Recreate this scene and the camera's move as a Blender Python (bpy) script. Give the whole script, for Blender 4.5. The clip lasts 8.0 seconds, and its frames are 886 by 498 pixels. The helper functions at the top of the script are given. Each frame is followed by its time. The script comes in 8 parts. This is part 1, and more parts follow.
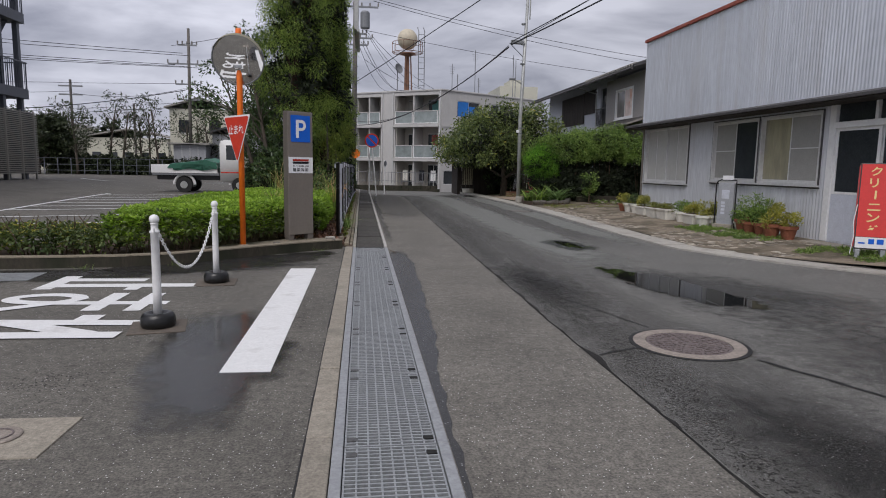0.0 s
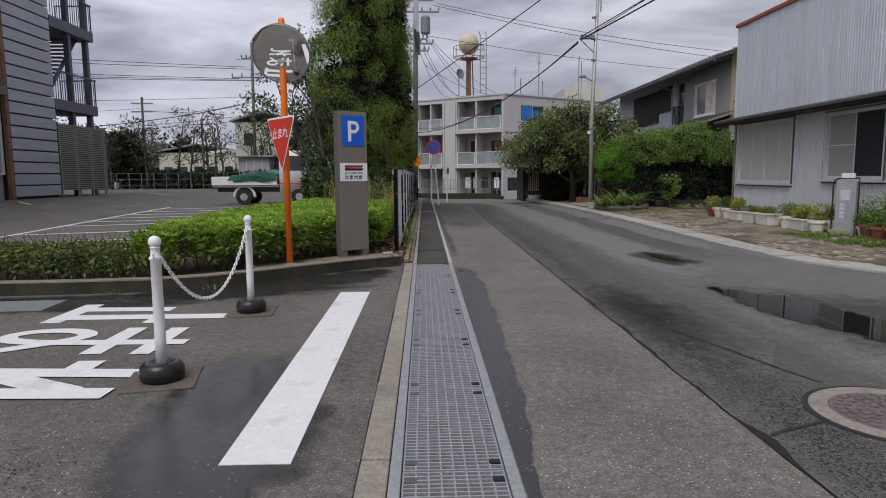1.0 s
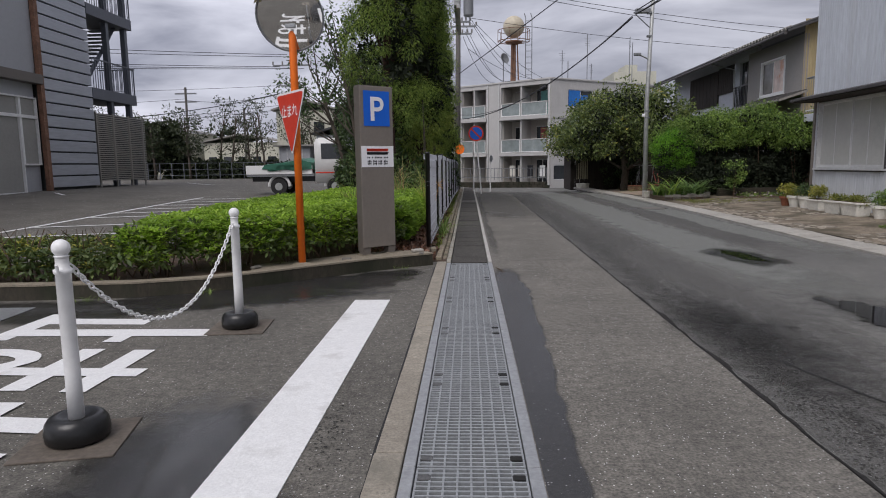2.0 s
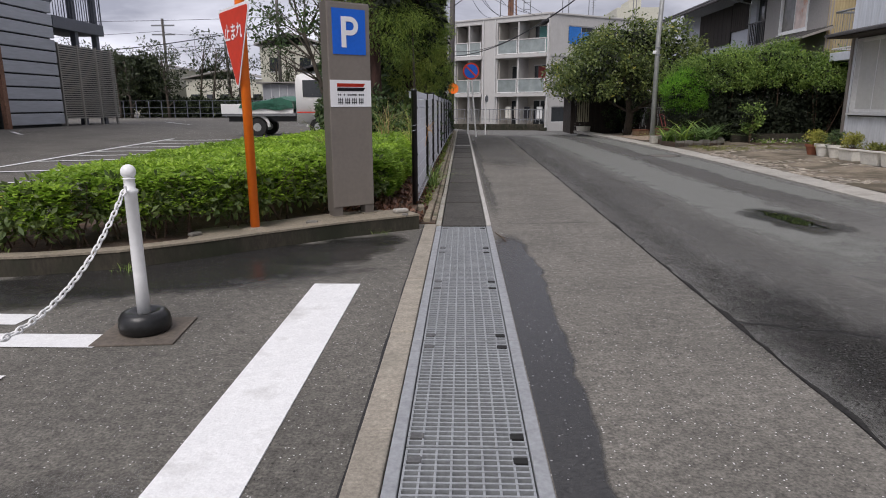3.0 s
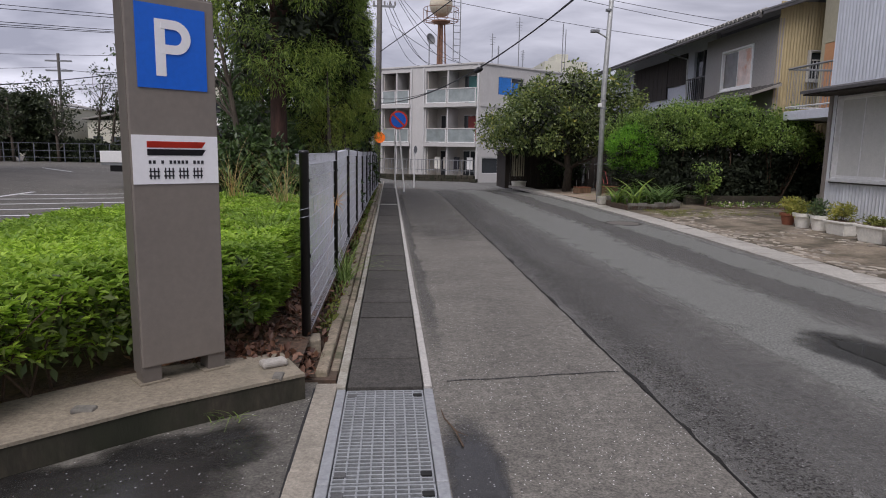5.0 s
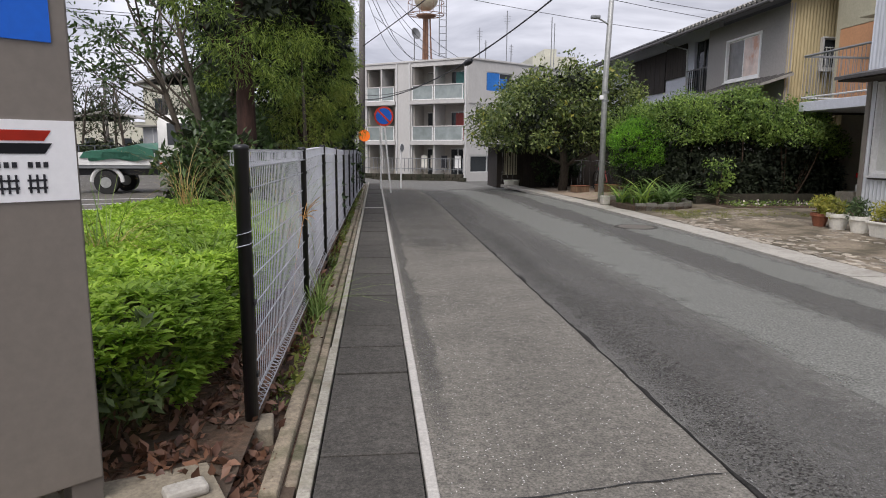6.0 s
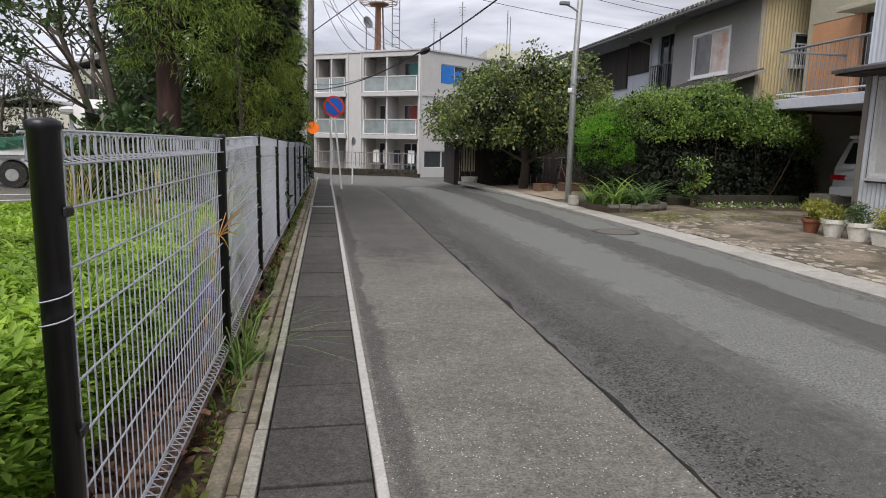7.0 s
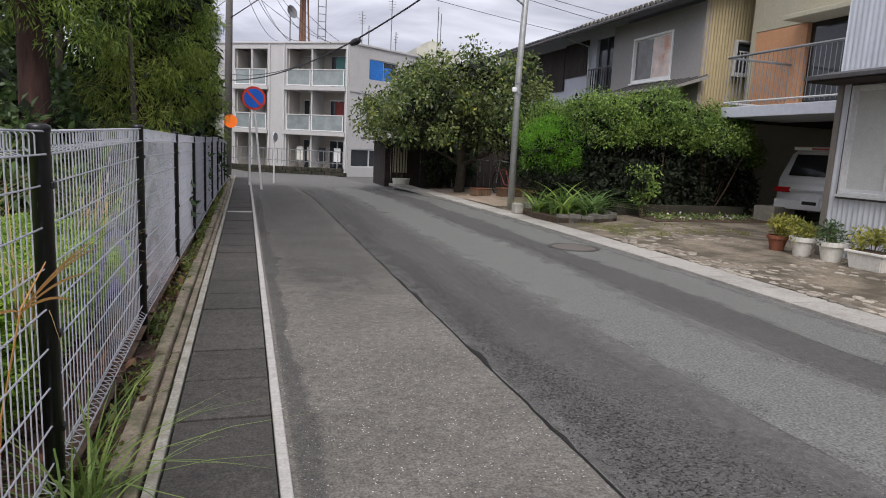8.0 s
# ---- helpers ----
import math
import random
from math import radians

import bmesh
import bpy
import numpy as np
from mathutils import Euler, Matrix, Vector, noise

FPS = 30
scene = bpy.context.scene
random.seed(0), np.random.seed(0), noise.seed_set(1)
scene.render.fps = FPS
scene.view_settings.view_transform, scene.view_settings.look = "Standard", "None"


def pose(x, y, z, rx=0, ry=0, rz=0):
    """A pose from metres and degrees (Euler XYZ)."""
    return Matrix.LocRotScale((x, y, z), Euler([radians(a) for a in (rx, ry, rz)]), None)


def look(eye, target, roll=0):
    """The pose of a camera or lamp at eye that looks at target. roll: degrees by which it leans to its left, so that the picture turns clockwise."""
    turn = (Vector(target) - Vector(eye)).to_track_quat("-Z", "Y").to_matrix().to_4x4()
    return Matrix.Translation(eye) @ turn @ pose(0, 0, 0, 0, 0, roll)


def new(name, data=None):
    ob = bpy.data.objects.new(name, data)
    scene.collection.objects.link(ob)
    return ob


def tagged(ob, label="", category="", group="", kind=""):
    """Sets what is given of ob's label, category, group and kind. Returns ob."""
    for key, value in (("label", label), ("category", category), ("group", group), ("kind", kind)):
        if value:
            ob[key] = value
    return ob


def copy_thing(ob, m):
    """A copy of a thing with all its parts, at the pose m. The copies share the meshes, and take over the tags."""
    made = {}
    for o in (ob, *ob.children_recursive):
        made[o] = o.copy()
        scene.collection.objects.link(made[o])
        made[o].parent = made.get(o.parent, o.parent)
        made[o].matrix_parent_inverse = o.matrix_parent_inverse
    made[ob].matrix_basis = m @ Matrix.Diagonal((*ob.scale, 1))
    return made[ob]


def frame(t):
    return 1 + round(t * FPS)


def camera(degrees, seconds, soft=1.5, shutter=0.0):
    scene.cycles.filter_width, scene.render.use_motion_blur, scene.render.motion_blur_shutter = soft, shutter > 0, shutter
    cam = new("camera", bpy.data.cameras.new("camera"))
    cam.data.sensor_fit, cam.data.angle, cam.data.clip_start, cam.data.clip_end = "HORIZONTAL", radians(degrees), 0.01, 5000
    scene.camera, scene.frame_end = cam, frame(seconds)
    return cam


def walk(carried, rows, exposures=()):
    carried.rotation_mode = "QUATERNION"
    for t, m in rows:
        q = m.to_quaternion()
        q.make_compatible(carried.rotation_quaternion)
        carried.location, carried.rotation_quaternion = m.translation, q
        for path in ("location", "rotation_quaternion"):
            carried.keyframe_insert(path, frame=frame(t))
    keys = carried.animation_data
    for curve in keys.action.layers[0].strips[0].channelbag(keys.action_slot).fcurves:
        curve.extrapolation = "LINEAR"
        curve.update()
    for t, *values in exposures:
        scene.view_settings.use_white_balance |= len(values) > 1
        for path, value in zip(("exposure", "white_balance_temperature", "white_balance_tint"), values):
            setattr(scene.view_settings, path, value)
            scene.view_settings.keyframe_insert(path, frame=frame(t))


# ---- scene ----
cam = camera(70.1, 8.0, soft=1.0)
PATH = [
    (0, (0.116, 0.552, 1.25), (0.372, 2.519, 0.993), 1.0),
    (0.5, (0.167, 1.191, 1.257), (0.408, 3.159, 1.0), 0.1),
    (1, (0.14, 1.813, 1.202), (0.198, 3.798, 0.968), -0.4),
    (1.5, (0.225, 2.469, 1.154), (0.185, 4.453, 0.899), -0.6),
    (1.7, (0.247, 2.677, 1.153), (0.185, 4.66, 0.901), -0.8),
    (2.8, (0.248, 4.021, 1.121), (0.143, 5.978, 0.72), -0.6),
    (3, (0.229, 4.317, 1.142), (0.17, 6.266, 0.696), -0.2),
    (3.5, (0.251, 4.988, 1.246), (0.396, 6.913, 0.724), 1.6),
    (4, (0.185, 5.646, 1.271), (0.351, 7.583, 0.802), 1.4),
    (4.5, (0.221, 6.297, 1.287), (0.381, 8.263, 0.955), 1.4),
    (4.7, (0.247, 6.567, 1.3), (0.408, 8.537, 0.998), 1.3),
    (5.8, (0.285, 7.942, 1.304), (0.482, 9.908, 0.995), 0.1),
    (6, (0.285, 8.268, 1.279), (0.495, 10.233, 0.972), 0.4),
    (6.5, (0.304, 8.911, 1.314), (0.562, 10.871, 1.01), 1.2),
    (7, (0.289, 9.562, 1.261), (0.654, 11.502, 0.941), 1.3),
    (7.5, (0.309, 10.206, 1.289), (0.808, 12.117, 0.972), 2.6),
    (8, (0.341, 10.878, 1.285), (0.939, 12.76, 0.971), 2.9),
]
walk(cam, [(t, look(eye, target, roll)) for t, eye, target, roll in PATH],
     ((0, -0.04, 6250, 14), (1.5, -0.04, 6250, 14), (2.8, 0.2, 6350, 15), (3.5, 0.4, 6400, 15), (4.2, 0.18, 6300, 17), (4.7, 0.12, 6250, 18), (5.8, 0.5, 6400, 15), (6.5, 0.58, 6450, 11), (8, 0.52, 6300, 14)))

# ---- light ----
scene.view_settings.exposure = 0.0
SUN_EL, SUN_ROT = radians(48), radians(200)
world = bpy.data.worlds.new("sky")
scene.world = world
world.use_nodes = True
wn, wl = world.node_tree.nodes, world.node_tree.links
bg = wn["Background"]
sky = wn.new("ShaderNodeTexSky")
sky.sky_type, sky.sun_disc = "NISHITA", False
sky.sun_elevation, sky.sun_rotation = SUN_EL, SUN_ROT
sky.air_density, sky.dust_density = 1.0, 3.0
tc = wn.new("ShaderNodeTexCoord")
mp = wn.new("ShaderNodeMapping")
mp.inputs["Scale"].default_value = (1.0, 1.0, 3.6)
mp.inputs["Rotation"].default_value = (0.0, 0.0, 0.5)
wl.new(tc.outputs["Generated"], mp.inputs["Vector"])
cloud = wn.new("ShaderNodeTexNoise")
cloud.inputs["Scale"].default_value, cloud.inputs["Detail"].default_value = 3.2, 9.0
cloud.inputs["Roughness"].default_value, cloud.inputs["Distortion"].default_value = 0.52, 0.35
wl.new(mp.outputs["Vector"], cloud.inputs["Vector"])
ramp = wn.new("ShaderNodeValToRGB")
ramp.color_ramp.elements[0].position, ramp.color_ramp.elements[0].color = 0.34, (3.1, 3.2, 3.75, 1)
ramp.color_ramp.elements[1].position, ramp.color_ramp.elements[1].color = 0.64, (8.3, 8.4, 9.0, 1)
wl.new(cloud.outputs["Fac"], ramp.inputs["Fac"])
over = wn.new("ShaderNodeMixRGB")
over.inputs["Fac"].default_value = 0.93
wl.new(sky.outputs["Color"], over.inputs["Color1"])
wl.new(ramp.outputs["Color"], over.inputs["Color2"])
side = wn.new("ShaderNodeSeparateXYZ")
wl.new(tc.outputs["Generated"], side.inputs["Vector"])
slope = wn.new("ShaderNodeMapRange")
slope.inputs["From Min"].default_value, slope.inputs["From Max"].default_value = -0.7, 0.6
slope.inputs["To Min"].default_value, slope.inputs["To Max"].default_value = 1.3, 0.82
wl.new(side.outputs["X"], slope.inputs["Value"])
bright = wn.new("ShaderNodeMixRGB")
bright.blend_type, bright.inputs["Fac"].default_value = "MULTIPLY", 1.0
wl.new(over.outputs["Color"], bright.inputs["Color1"])
wl.new(slope.outputs["Result"], bright.inputs["Color2"])
wl.new(bright.outputs["Color"], bg.inputs["Color"])
bg.inputs["Strength"].default_value = 0.089
sun = new("sun", bpy.data.lights.new("sun", "SUN"))
sun.data.energy, sun.data.angle, sun.data.color = 1.9, radians(35), (1.0, 0.96, 0.9)
sun.matrix_world = look((-6, -14, 20), (0, 0, 0))

# ---- materials ----


def material(name, color, rough=0.7, metal=0.0, vary=0.15, fine=40.0, coarse=1.5, bump=0.1, second=None,
             second_at=(0.5, 0.7), speck=0.0, speck_scale=90.0, random_piece=0.0, spec=0.5, local=False, stretch=(1, 1, 1), island=False,
             rough_vary=0.0):
    m = bpy.data.materials.new(name)
    m.use_nodes = True
    n, l = m.node_tree.nodes, m.node_tree.links
    b = n["Principled BSDF"]
    if local:
        src = n.new("ShaderNodeTexCoord").outputs["Object"]
    else:
        src = n.new("ShaderNodeNewGeometry").outputs["Position"]
    mapping = n.new("ShaderNodeMapping")
    mapping.inputs["Scale"].default_value = stretch
    l.new(src, mapping.inputs["Vector"])
    src = mapping.outputs["Vector"]

    def noise_node(scale, detail=5.0):
        t = n.new("ShaderNodeTexNoise")
        t.inputs["Scale"].default_value, t.inputs["Detail"].default_value = scale, detail
        t.inputs["Roughness"].default_value = 0.62
        l.new(src, t.inputs["Vector"])
        return t.outputs["Fac"]

    def mix(kind, fac, a, c):
        t = n.new("ShaderNodeMixRGB")
        t.blend_type = kind
        for sock, v in (("Fac", fac), ("Color1", a), ("Color2", c)):
            if isinstance(v, (int, float)):
                t.inputs[sock].default_value = v
            elif isinstance(v, tuple):
                t.inputs[sock].default_value = (*v, 1)
            else:
                l.new(v, t.inputs[sock])
        return t.outputs["Color"]

    def ramp_node(fac, p0, p1, c0=(0, 0, 0), c1=(1, 1, 1)):
        t = n.new("ShaderNodeValToRGB")
        e = t.color_ramp.elements
        e[0].position, e[0].color, e[1].position, e[1].color = p0, (*c0, 1), p1, (*c1, 1)
        l.new(fac, t.inputs["Fac"])
        return t.outputs["Color"]

    fine_n, coarse_n = noise_node(fine), noise_node(coarse, 8.0)
    lo, hi = tuple(c * (1 - vary) for c in color), tuple(min(1, c * (1 + vary)) for c in color)
    col = ramp_node(fine_n, 0.3, 0.7, lo, hi)
    if second:
        col = mix("MIX", ramp_node(coarse_n, *second_at), col, second)
    k = vary * 0.55
    col = mix("MULTIPLY", 1.0, col, ramp_node(noise_node(fine * 0.24), 0.3, 0.7, (1 - k,) * 3, (1 + k,) * 3))
    k = vary * 0.5
    col = mix("MULTIPLY", 1.0, col, ramp_node(coarse_n, 0.25, 0.75, (1 - k,) * 3, (1 + k,) * 3))
    if speck:
        v = n.new("ShaderNodeTexVoronoi")
        v.inputs["Scale"].default_value = speck_scale
        l.new(src, v.inputs["Vector"])
        keep = n.new("ShaderNodeMath")
        keep.operation = "GREATER_THAN"
        keep.inputs[1].default_value = 0.935
        sep = n.new("ShaderNodeSeparateColor")
        l.new(v.outputs["Color"], sep.inputs["Color"])
        l.new(sep.outputs["Red"], keep.inputs[0])
        dot = ramp_node(v.outputs["Distance"], 0.22, 0.36, (1, 1, 1), (0, 0, 0))
        both = mix("MULTIPLY", 1.0, dot, keep.outputs["Value"])
        scaled = mix("MULTIPLY", 1.0, both, (speck, speck, speck))
        col = mix("ADD", 1.0, col, scaled)
    if random_piece:
        if island:
            r = n.new("ShaderNodeNewGeometry").outputs["Random Per Island"]
        else:
            r = n.new("ShaderNodeObjectInfo").outputs["Random"]
        col = mix("MULTIPLY", 1.0, col, ramp_node(r, 0, 1, (1 - random_piece,) * 3, (1 + random_piece,) * 3))
    l.new(col, b.inputs["Base Color"])
    b.inputs["Roughness"].default_value, b.inputs["Metallic"].default_value = rough, metal
    if rough_vary:
        l.new(ramp_node(coarse_n, 0.35, 0.65, (max(0.02, rough - rough_vary),) * 3, (min(1, rough + rough_vary),) * 3), b.inputs["Roughness"])
    b.inputs["Specular IOR Level"].default_value = spec
    if bump:
        bp = n.new("ShaderNodeBump")
        bp.inputs["Strength"].default_value, bp.inputs["Distance"].default_value = bump, 0.01
        l.new(fine_n, bp.inputs["Height"])
        l.new(bp.outputs["Normal"], b.inputs["Normal"])
    return m


def leaf_material(name, dark, light, glow=0.35, rough=0.55):
    m = bpy.data.materials.new(name)
    m.use_nodes = True
    n, l = m.node_tree.nodes, m.node_tree.links
    b, out = n["Principled BSDF"], n["Material Output"]
    r = n.new("ShaderNodeNewGeometry").outputs["Random Per Island"]
    t = n.new("ShaderNodeValToRGB")
    e = t.color_ramp.elements
    e[0].color, e[1].color = (*dark, 1), (*light, 1)
    l.new(r, t.inputs["Fac"])
    big = n.new("ShaderNodeTexNoise")
    big.inputs["Scale"].default_value = 1.3
    l.new(n.new("ShaderNodeNewGeometry").outputs["Position"], big.inputs["Vector"])
    br = n.new("ShaderNodeValToRGB")
    br.color_ramp.elements[0].position, br.color_ramp.elements[0].color = 0.3, (0.72, 0.75, 0.75, 1)
    br.color_ramp.elements[1].position, br.color_ramp.elements[1].color = 0.7, (1.25, 1.2, 1.0, 1)
    l.new(big.outputs["Fac"], br.inputs["Fac"])
    mul = n.new("ShaderNodeMixRGB")
    mul.blend_type, mul.inputs["Fac"].default_value = "MULTIPLY", 1.0
    l.new(t.outputs["Color"], mul.inputs["Color1"])
    l.new(br.outputs["Color"], mul.inputs["Color2"])
    l.new(mul.outputs["Color"], b.inputs["Base Color"])
    b.inputs["Roughness"].default_value = rough
    tr = n.new("ShaderNodeBsdfTranslucent")
    l.new(mul.outputs["Color"], tr.inputs["Color"])
    mx = n.new("ShaderNodeMixShader")
    mx.inputs["Fac"].default_value = glow
    l.new(b.outputs["BSDF"], mx.inputs[1])
    l.new(tr.outputs["BSDF"], mx.inputs[2])
    l.new(mx.outputs["Shader"], out.inputs["Surface"])
    return m


def film_material(name, color, rough, edge=0.35, spec=0.5, most=1.0, grain=5.0, depth=0.7, speck=0.0):
    """A wet film: it thins out to nothing at the rim by the mesh's own fade attribute, broken up by noise."""
    m = bpy.data.materials.new(name)
    m.use_nodes = True
    n, l = m.node_tree.nodes, m.node_tree.links
    b, out = n["Principled BSDF"], n["Material Output"]
    pos = n.new("ShaderNodeNewGeometry").outputs["Position"]
    at = n.new("ShaderNodeAttribute")
    at.attribute_name = "fade"
    nz = n.new("ShaderNodeTexNoise")
    nz.inputs["Scale"].default_value, nz.inputs["Detail"].default_value = grain, 8.0
    l.new(pos, nz.inputs["Vector"])
    sub = n.new("ShaderNodeMath")
    sub.operation = "MULTIPLY_ADD"
    sub.inputs[1].default_value, sub.inputs[2].default_value = depth, -0.5 * depth - (1.23 if depth > 1 else 0.0)
    l.new(nz.outputs["Fac"], sub.inputs[0])
    add = n.new("ShaderNodeMath")
    add.operation = "ADD"
    l.new(at.outputs["Fac"], add.inputs[0])
    l.new(sub.outputs["Value"], add.inputs[1])
    rp = n.new("ShaderNodeMapRange")
    rp.inputs["From Min"].default_value, rp.inputs["From Max"].default_value = 0.12, 0.12 + edge
    rp.inputs["To Max"].default_value = most
    l.new(add.outputs["Value"], rp.inputs["Value"])
    g = n.new("ShaderNodeTexNoise")
    g.inputs["Scale"].default_value, g.inputs["Detail"].default_value = 70.0, 8.0
    l.new(pos, g.inputs["Vector"])
    gr = n.new("ShaderNodeValToRGB")
    gr.color_ramp.elements[0].position, gr.color_ramp.elements[0].color = 0.3, (*(c * 0.45 for c in color), 1)
    gr.color_ramp.elements[1].position, gr.color_ramp.elements[1].color = 0.75, (*(c * 1.75 for c in color), 1)
    l.new(g.outputs["Fac"], gr.inputs["Fac"])
    tone = gr.outputs["Color"]
    if speck:
        v = n.new("ShaderNodeTexVoronoi")
        v.inputs["Scale"].default_value = 80.0
        l.new(pos, v.inputs["Vector"])
        sep = n.new("ShaderNodeSeparateColor")
        l.new(v.outputs["Color"], sep.inputs["Color"])
        keep = n.new("ShaderNodeMath")
        keep.operation = "GREATER_THAN"
        keep.inputs[1].default_value = 0.945
        l.new(sep.outputs["Red"], keep.inputs[0])
        near = n.new("ShaderNodeMapRange")
        near.inputs["From Min"].default_value, near.inputs["From Max"].default_value = 0.22, 0.36
        near.inputs["To Min"].default_value, near.inputs["To Max"].default_value = speck, 0.0
        l.new(v.outputs["Distance"], near.inputs["Value"])
        dot = n.new("ShaderNodeMath")
        dot.operation = "MULTIPLY"
        l.new(near.outputs["Result"], dot.inputs[0])
        l.new(keep.outputs["Value"], dot.inputs[1])
        plus = n.new("ShaderNodeMixRGB")
        plus.blend_type = "ADD"
        plus.inputs["Fac"].default_value = 1.0
        l.new(tone, plus.inputs["Color1"])
        l.new(dot.outputs["Value"], plus.inputs["Color2"])
        tone = plus.outputs["Color"]
    l.new(tone, b.inputs["Base Color"])
    b.inputs["Roughness"].default_value, b.inputs["Specular IOR Level"].default_value = rough, spec
    tp = n.new("ShaderNodeBsdfTransparent")
    mx = n.new("ShaderNodeMixShader")
    l.new(rp.outputs["Result"], mx.inputs["Fac"])
    l.new(tp.outputs["BSDF"], mx.inputs[1])
    l.new(b.outputs["BSDF"], mx.inputs[2])
    l.new(mx.outputs["Shader"], out.inputs["Surface"])
    return m


def glass_material(name, color=(0.9, 0.95, 0.95), rough=0.02):
    m = material(name, color, rough=rough, vary=0.02, bump=0.0)
    m.node_tree.nodes["Principled BSDF"].inputs["Transmission Weight"].default_value = 1.0
    return m


M = {}
M["lot"] = material("lot_asphalt", (0.122, 0.114, 0.098), 0.85, vary=0.62, fine=80, coarse=0.9, bump=0.6, speck=0.5, speck_scale=100)
M["old_road"] = material("aged_asphalt", (0.150, 0.140, 0.121), 0.85, vary=0.56, fine=80, coarse=1.3, bump=0.6, speck=0.55, speck_scale=95)
M["road"] = material("road_asphalt", (0.138, 0.135, 0.124), 0.8, vary=0.55, fine=80, coarse=1.1, bump=0.6, speck=0.4, speck_scale=100, rough_vary=0.1)
M["ground"] = material("far_ground", (0.11, 0.11, 0.10), 0.9, vary=0.3, fine=8, coarse=0.1)
M["tar"] = material("tar_joint", (0.02, 0.02, 0.02), 0.8, vary=0.4, fine=60, bump=0.4)
M["lid"] = material("gutter_lid_concrete", (0.066, 0.061, 0.054), 0.9, vary=0.55, fine=90, coarse=2.5, bump=0.5, random_piece=0.1, speck=0.06)
M["concrete"] = material("pale_concrete", (0.40, 0.38, 0.34), 0.9, vary=0.22, fine=60, coarse=2.2, bump=0.3, second=(0.25, 0.23, 0.2), second_at=(0.5, 0.72), random_piece=0.08)
M["kerb"] = material("kerb_concrete", (0.30, 0.27, 0.22), 0.92, vary=0.28, fine=70, coarse=3.0, bump=0.5, second=(0.17, 0.16, 0.13), second_at=(0.5, 0.75), random_piece=0.12)
M["mossy"] = material("mossy_concrete", (0.27, 0.225, 0.165), 0.95, vary=0.35, fine=50, coarse=3.2, bump=0.6, second=(0.075, 0.08, 0.04), second_at=(0.45, 0.65), random_piece=0.12)
# Damp concrete; some shade is put into the colour against the sun's light.
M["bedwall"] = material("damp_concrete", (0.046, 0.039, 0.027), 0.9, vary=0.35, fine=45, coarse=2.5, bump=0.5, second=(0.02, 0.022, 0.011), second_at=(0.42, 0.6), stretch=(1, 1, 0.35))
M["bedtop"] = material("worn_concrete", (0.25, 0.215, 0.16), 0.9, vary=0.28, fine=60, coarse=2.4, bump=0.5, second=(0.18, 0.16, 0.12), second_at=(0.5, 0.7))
M["soil"] = material("leaf_soil", (0.095, 0.057, 0.036), 0.95, vary=0.55, fine=35, coarse=3.0, bump=1.0, second=(0.07, 0.05, 0.035), second_at=(0.45, 0.6))
M["sand"] = material("sandy_forecourt", (0.36, 0.28, 0.21), 0.95, vary=0.3, fine=60, coarse=2, bump=0.5)
M["yard"] = material("mossy_flagstones", (0.25, 0.205, 0.15), 0.9, vary=0.35, fine=30, coarse=1.3, bump=0.7, second=(0.09, 0.075, 0.05), second_at=(0.42, 0.58), rough_vary=0.1)
M["white_line"] = material("road_paint", (0.76, 0.76, 0.75), 0.6, vary=0.09, fine=90, coarse=3.2, bump=0.4, second=(0.48, 0.47, 0.45), second_at=(0.56, 0.76))
M["worn_white"] = material("worn_edge_paint", (0.46, 0.44, 0.41), 0.75, vary=0.2, fine=60, coarse=4.0, bump=0.4, second=(0.3, 0.29, 0.27), second_at=(0.55, 0.72))
M["steel"] = material("galvanised_steel", (0.36, 0.375, 0.385), 0.5, 0.45, vary=0.16, fine=60, coarse=4, bump=0.08)
M["frame_steel"] = material("gutter_frame_steel", (0.34, 0.35, 0.36), 0.6, 0.35, vary=0.16, fine=50, coarse=3, bump=0.12)
# Near-black: painted shade below gratings and lids, also the black clamp plates.
M["void"] = material("shade_and_plate_black", (0.010, 0.010, 0.009), 0.8, vary=0.3)
M["clamp"] = material("worn_clamp_steel", (0.10, 0.10, 0.10), 0.6, 0.2, vary=0.3, fine=60)
M["old_lip"] = material("mossy_pale_concrete", (0.36, 0.34, 0.29), 0.9, vary=0.3, fine=60, coarse=4.0, bump=0.5, second=(0.2, 0.185, 0.14), second_at=(0.48, 0.66))
M["grey_pane"] = material("dull_pane", (0.15, 0.145, 0.135), 0.1, vary=0.25, fine=3, coarse=1.2, bump=0.0)
M["pole_dark"] = material("stained_pole_concrete", (0.13, 0.12, 0.11), 0.85, vary=0.25, fine=30, coarse=1, bump=0.1)
M["iron"] = material("rusty_cast_iron", (0.145, 0.118, 0.113), 0.7, 0.0, vary=0.35, fine=60, coarse=6, bump=0.5)
M["pinkring"] = material("manhole_rim_concrete", (0.29, 0.25, 0.215), 0.85, vary=0.28, fine=60, coarse=5, bump=0.4, second=(0.17, 0.15, 0.13))
M["white_plastic"] = material("white_plastic", (0.8, 0.8, 0.79), 0.45, vary=0.06, fine=20, coarse=5, bump=0.03)
M["black_rubber"] = material("black_rubber", (0.012, 0.012, 0.012), 0.33, vary=0.3, fine=50, bump=0.08)
M["mat"] = material("brown_rubber_mat", (0.12, 0.10, 0.08), 0.8, vary=0.25, fine=40)
M["orange"] = material("orange_paint", (0.95, 0.19, 0.012), 0.42, vary=0.08, fine=15, coarse=3, bump=0.03)
M["red_sign"] = material("red_sign_sheet", (0.62, 0.045, 0.02), 0.4, vary=0.08, fine=15, coarse=4, bump=0.0)
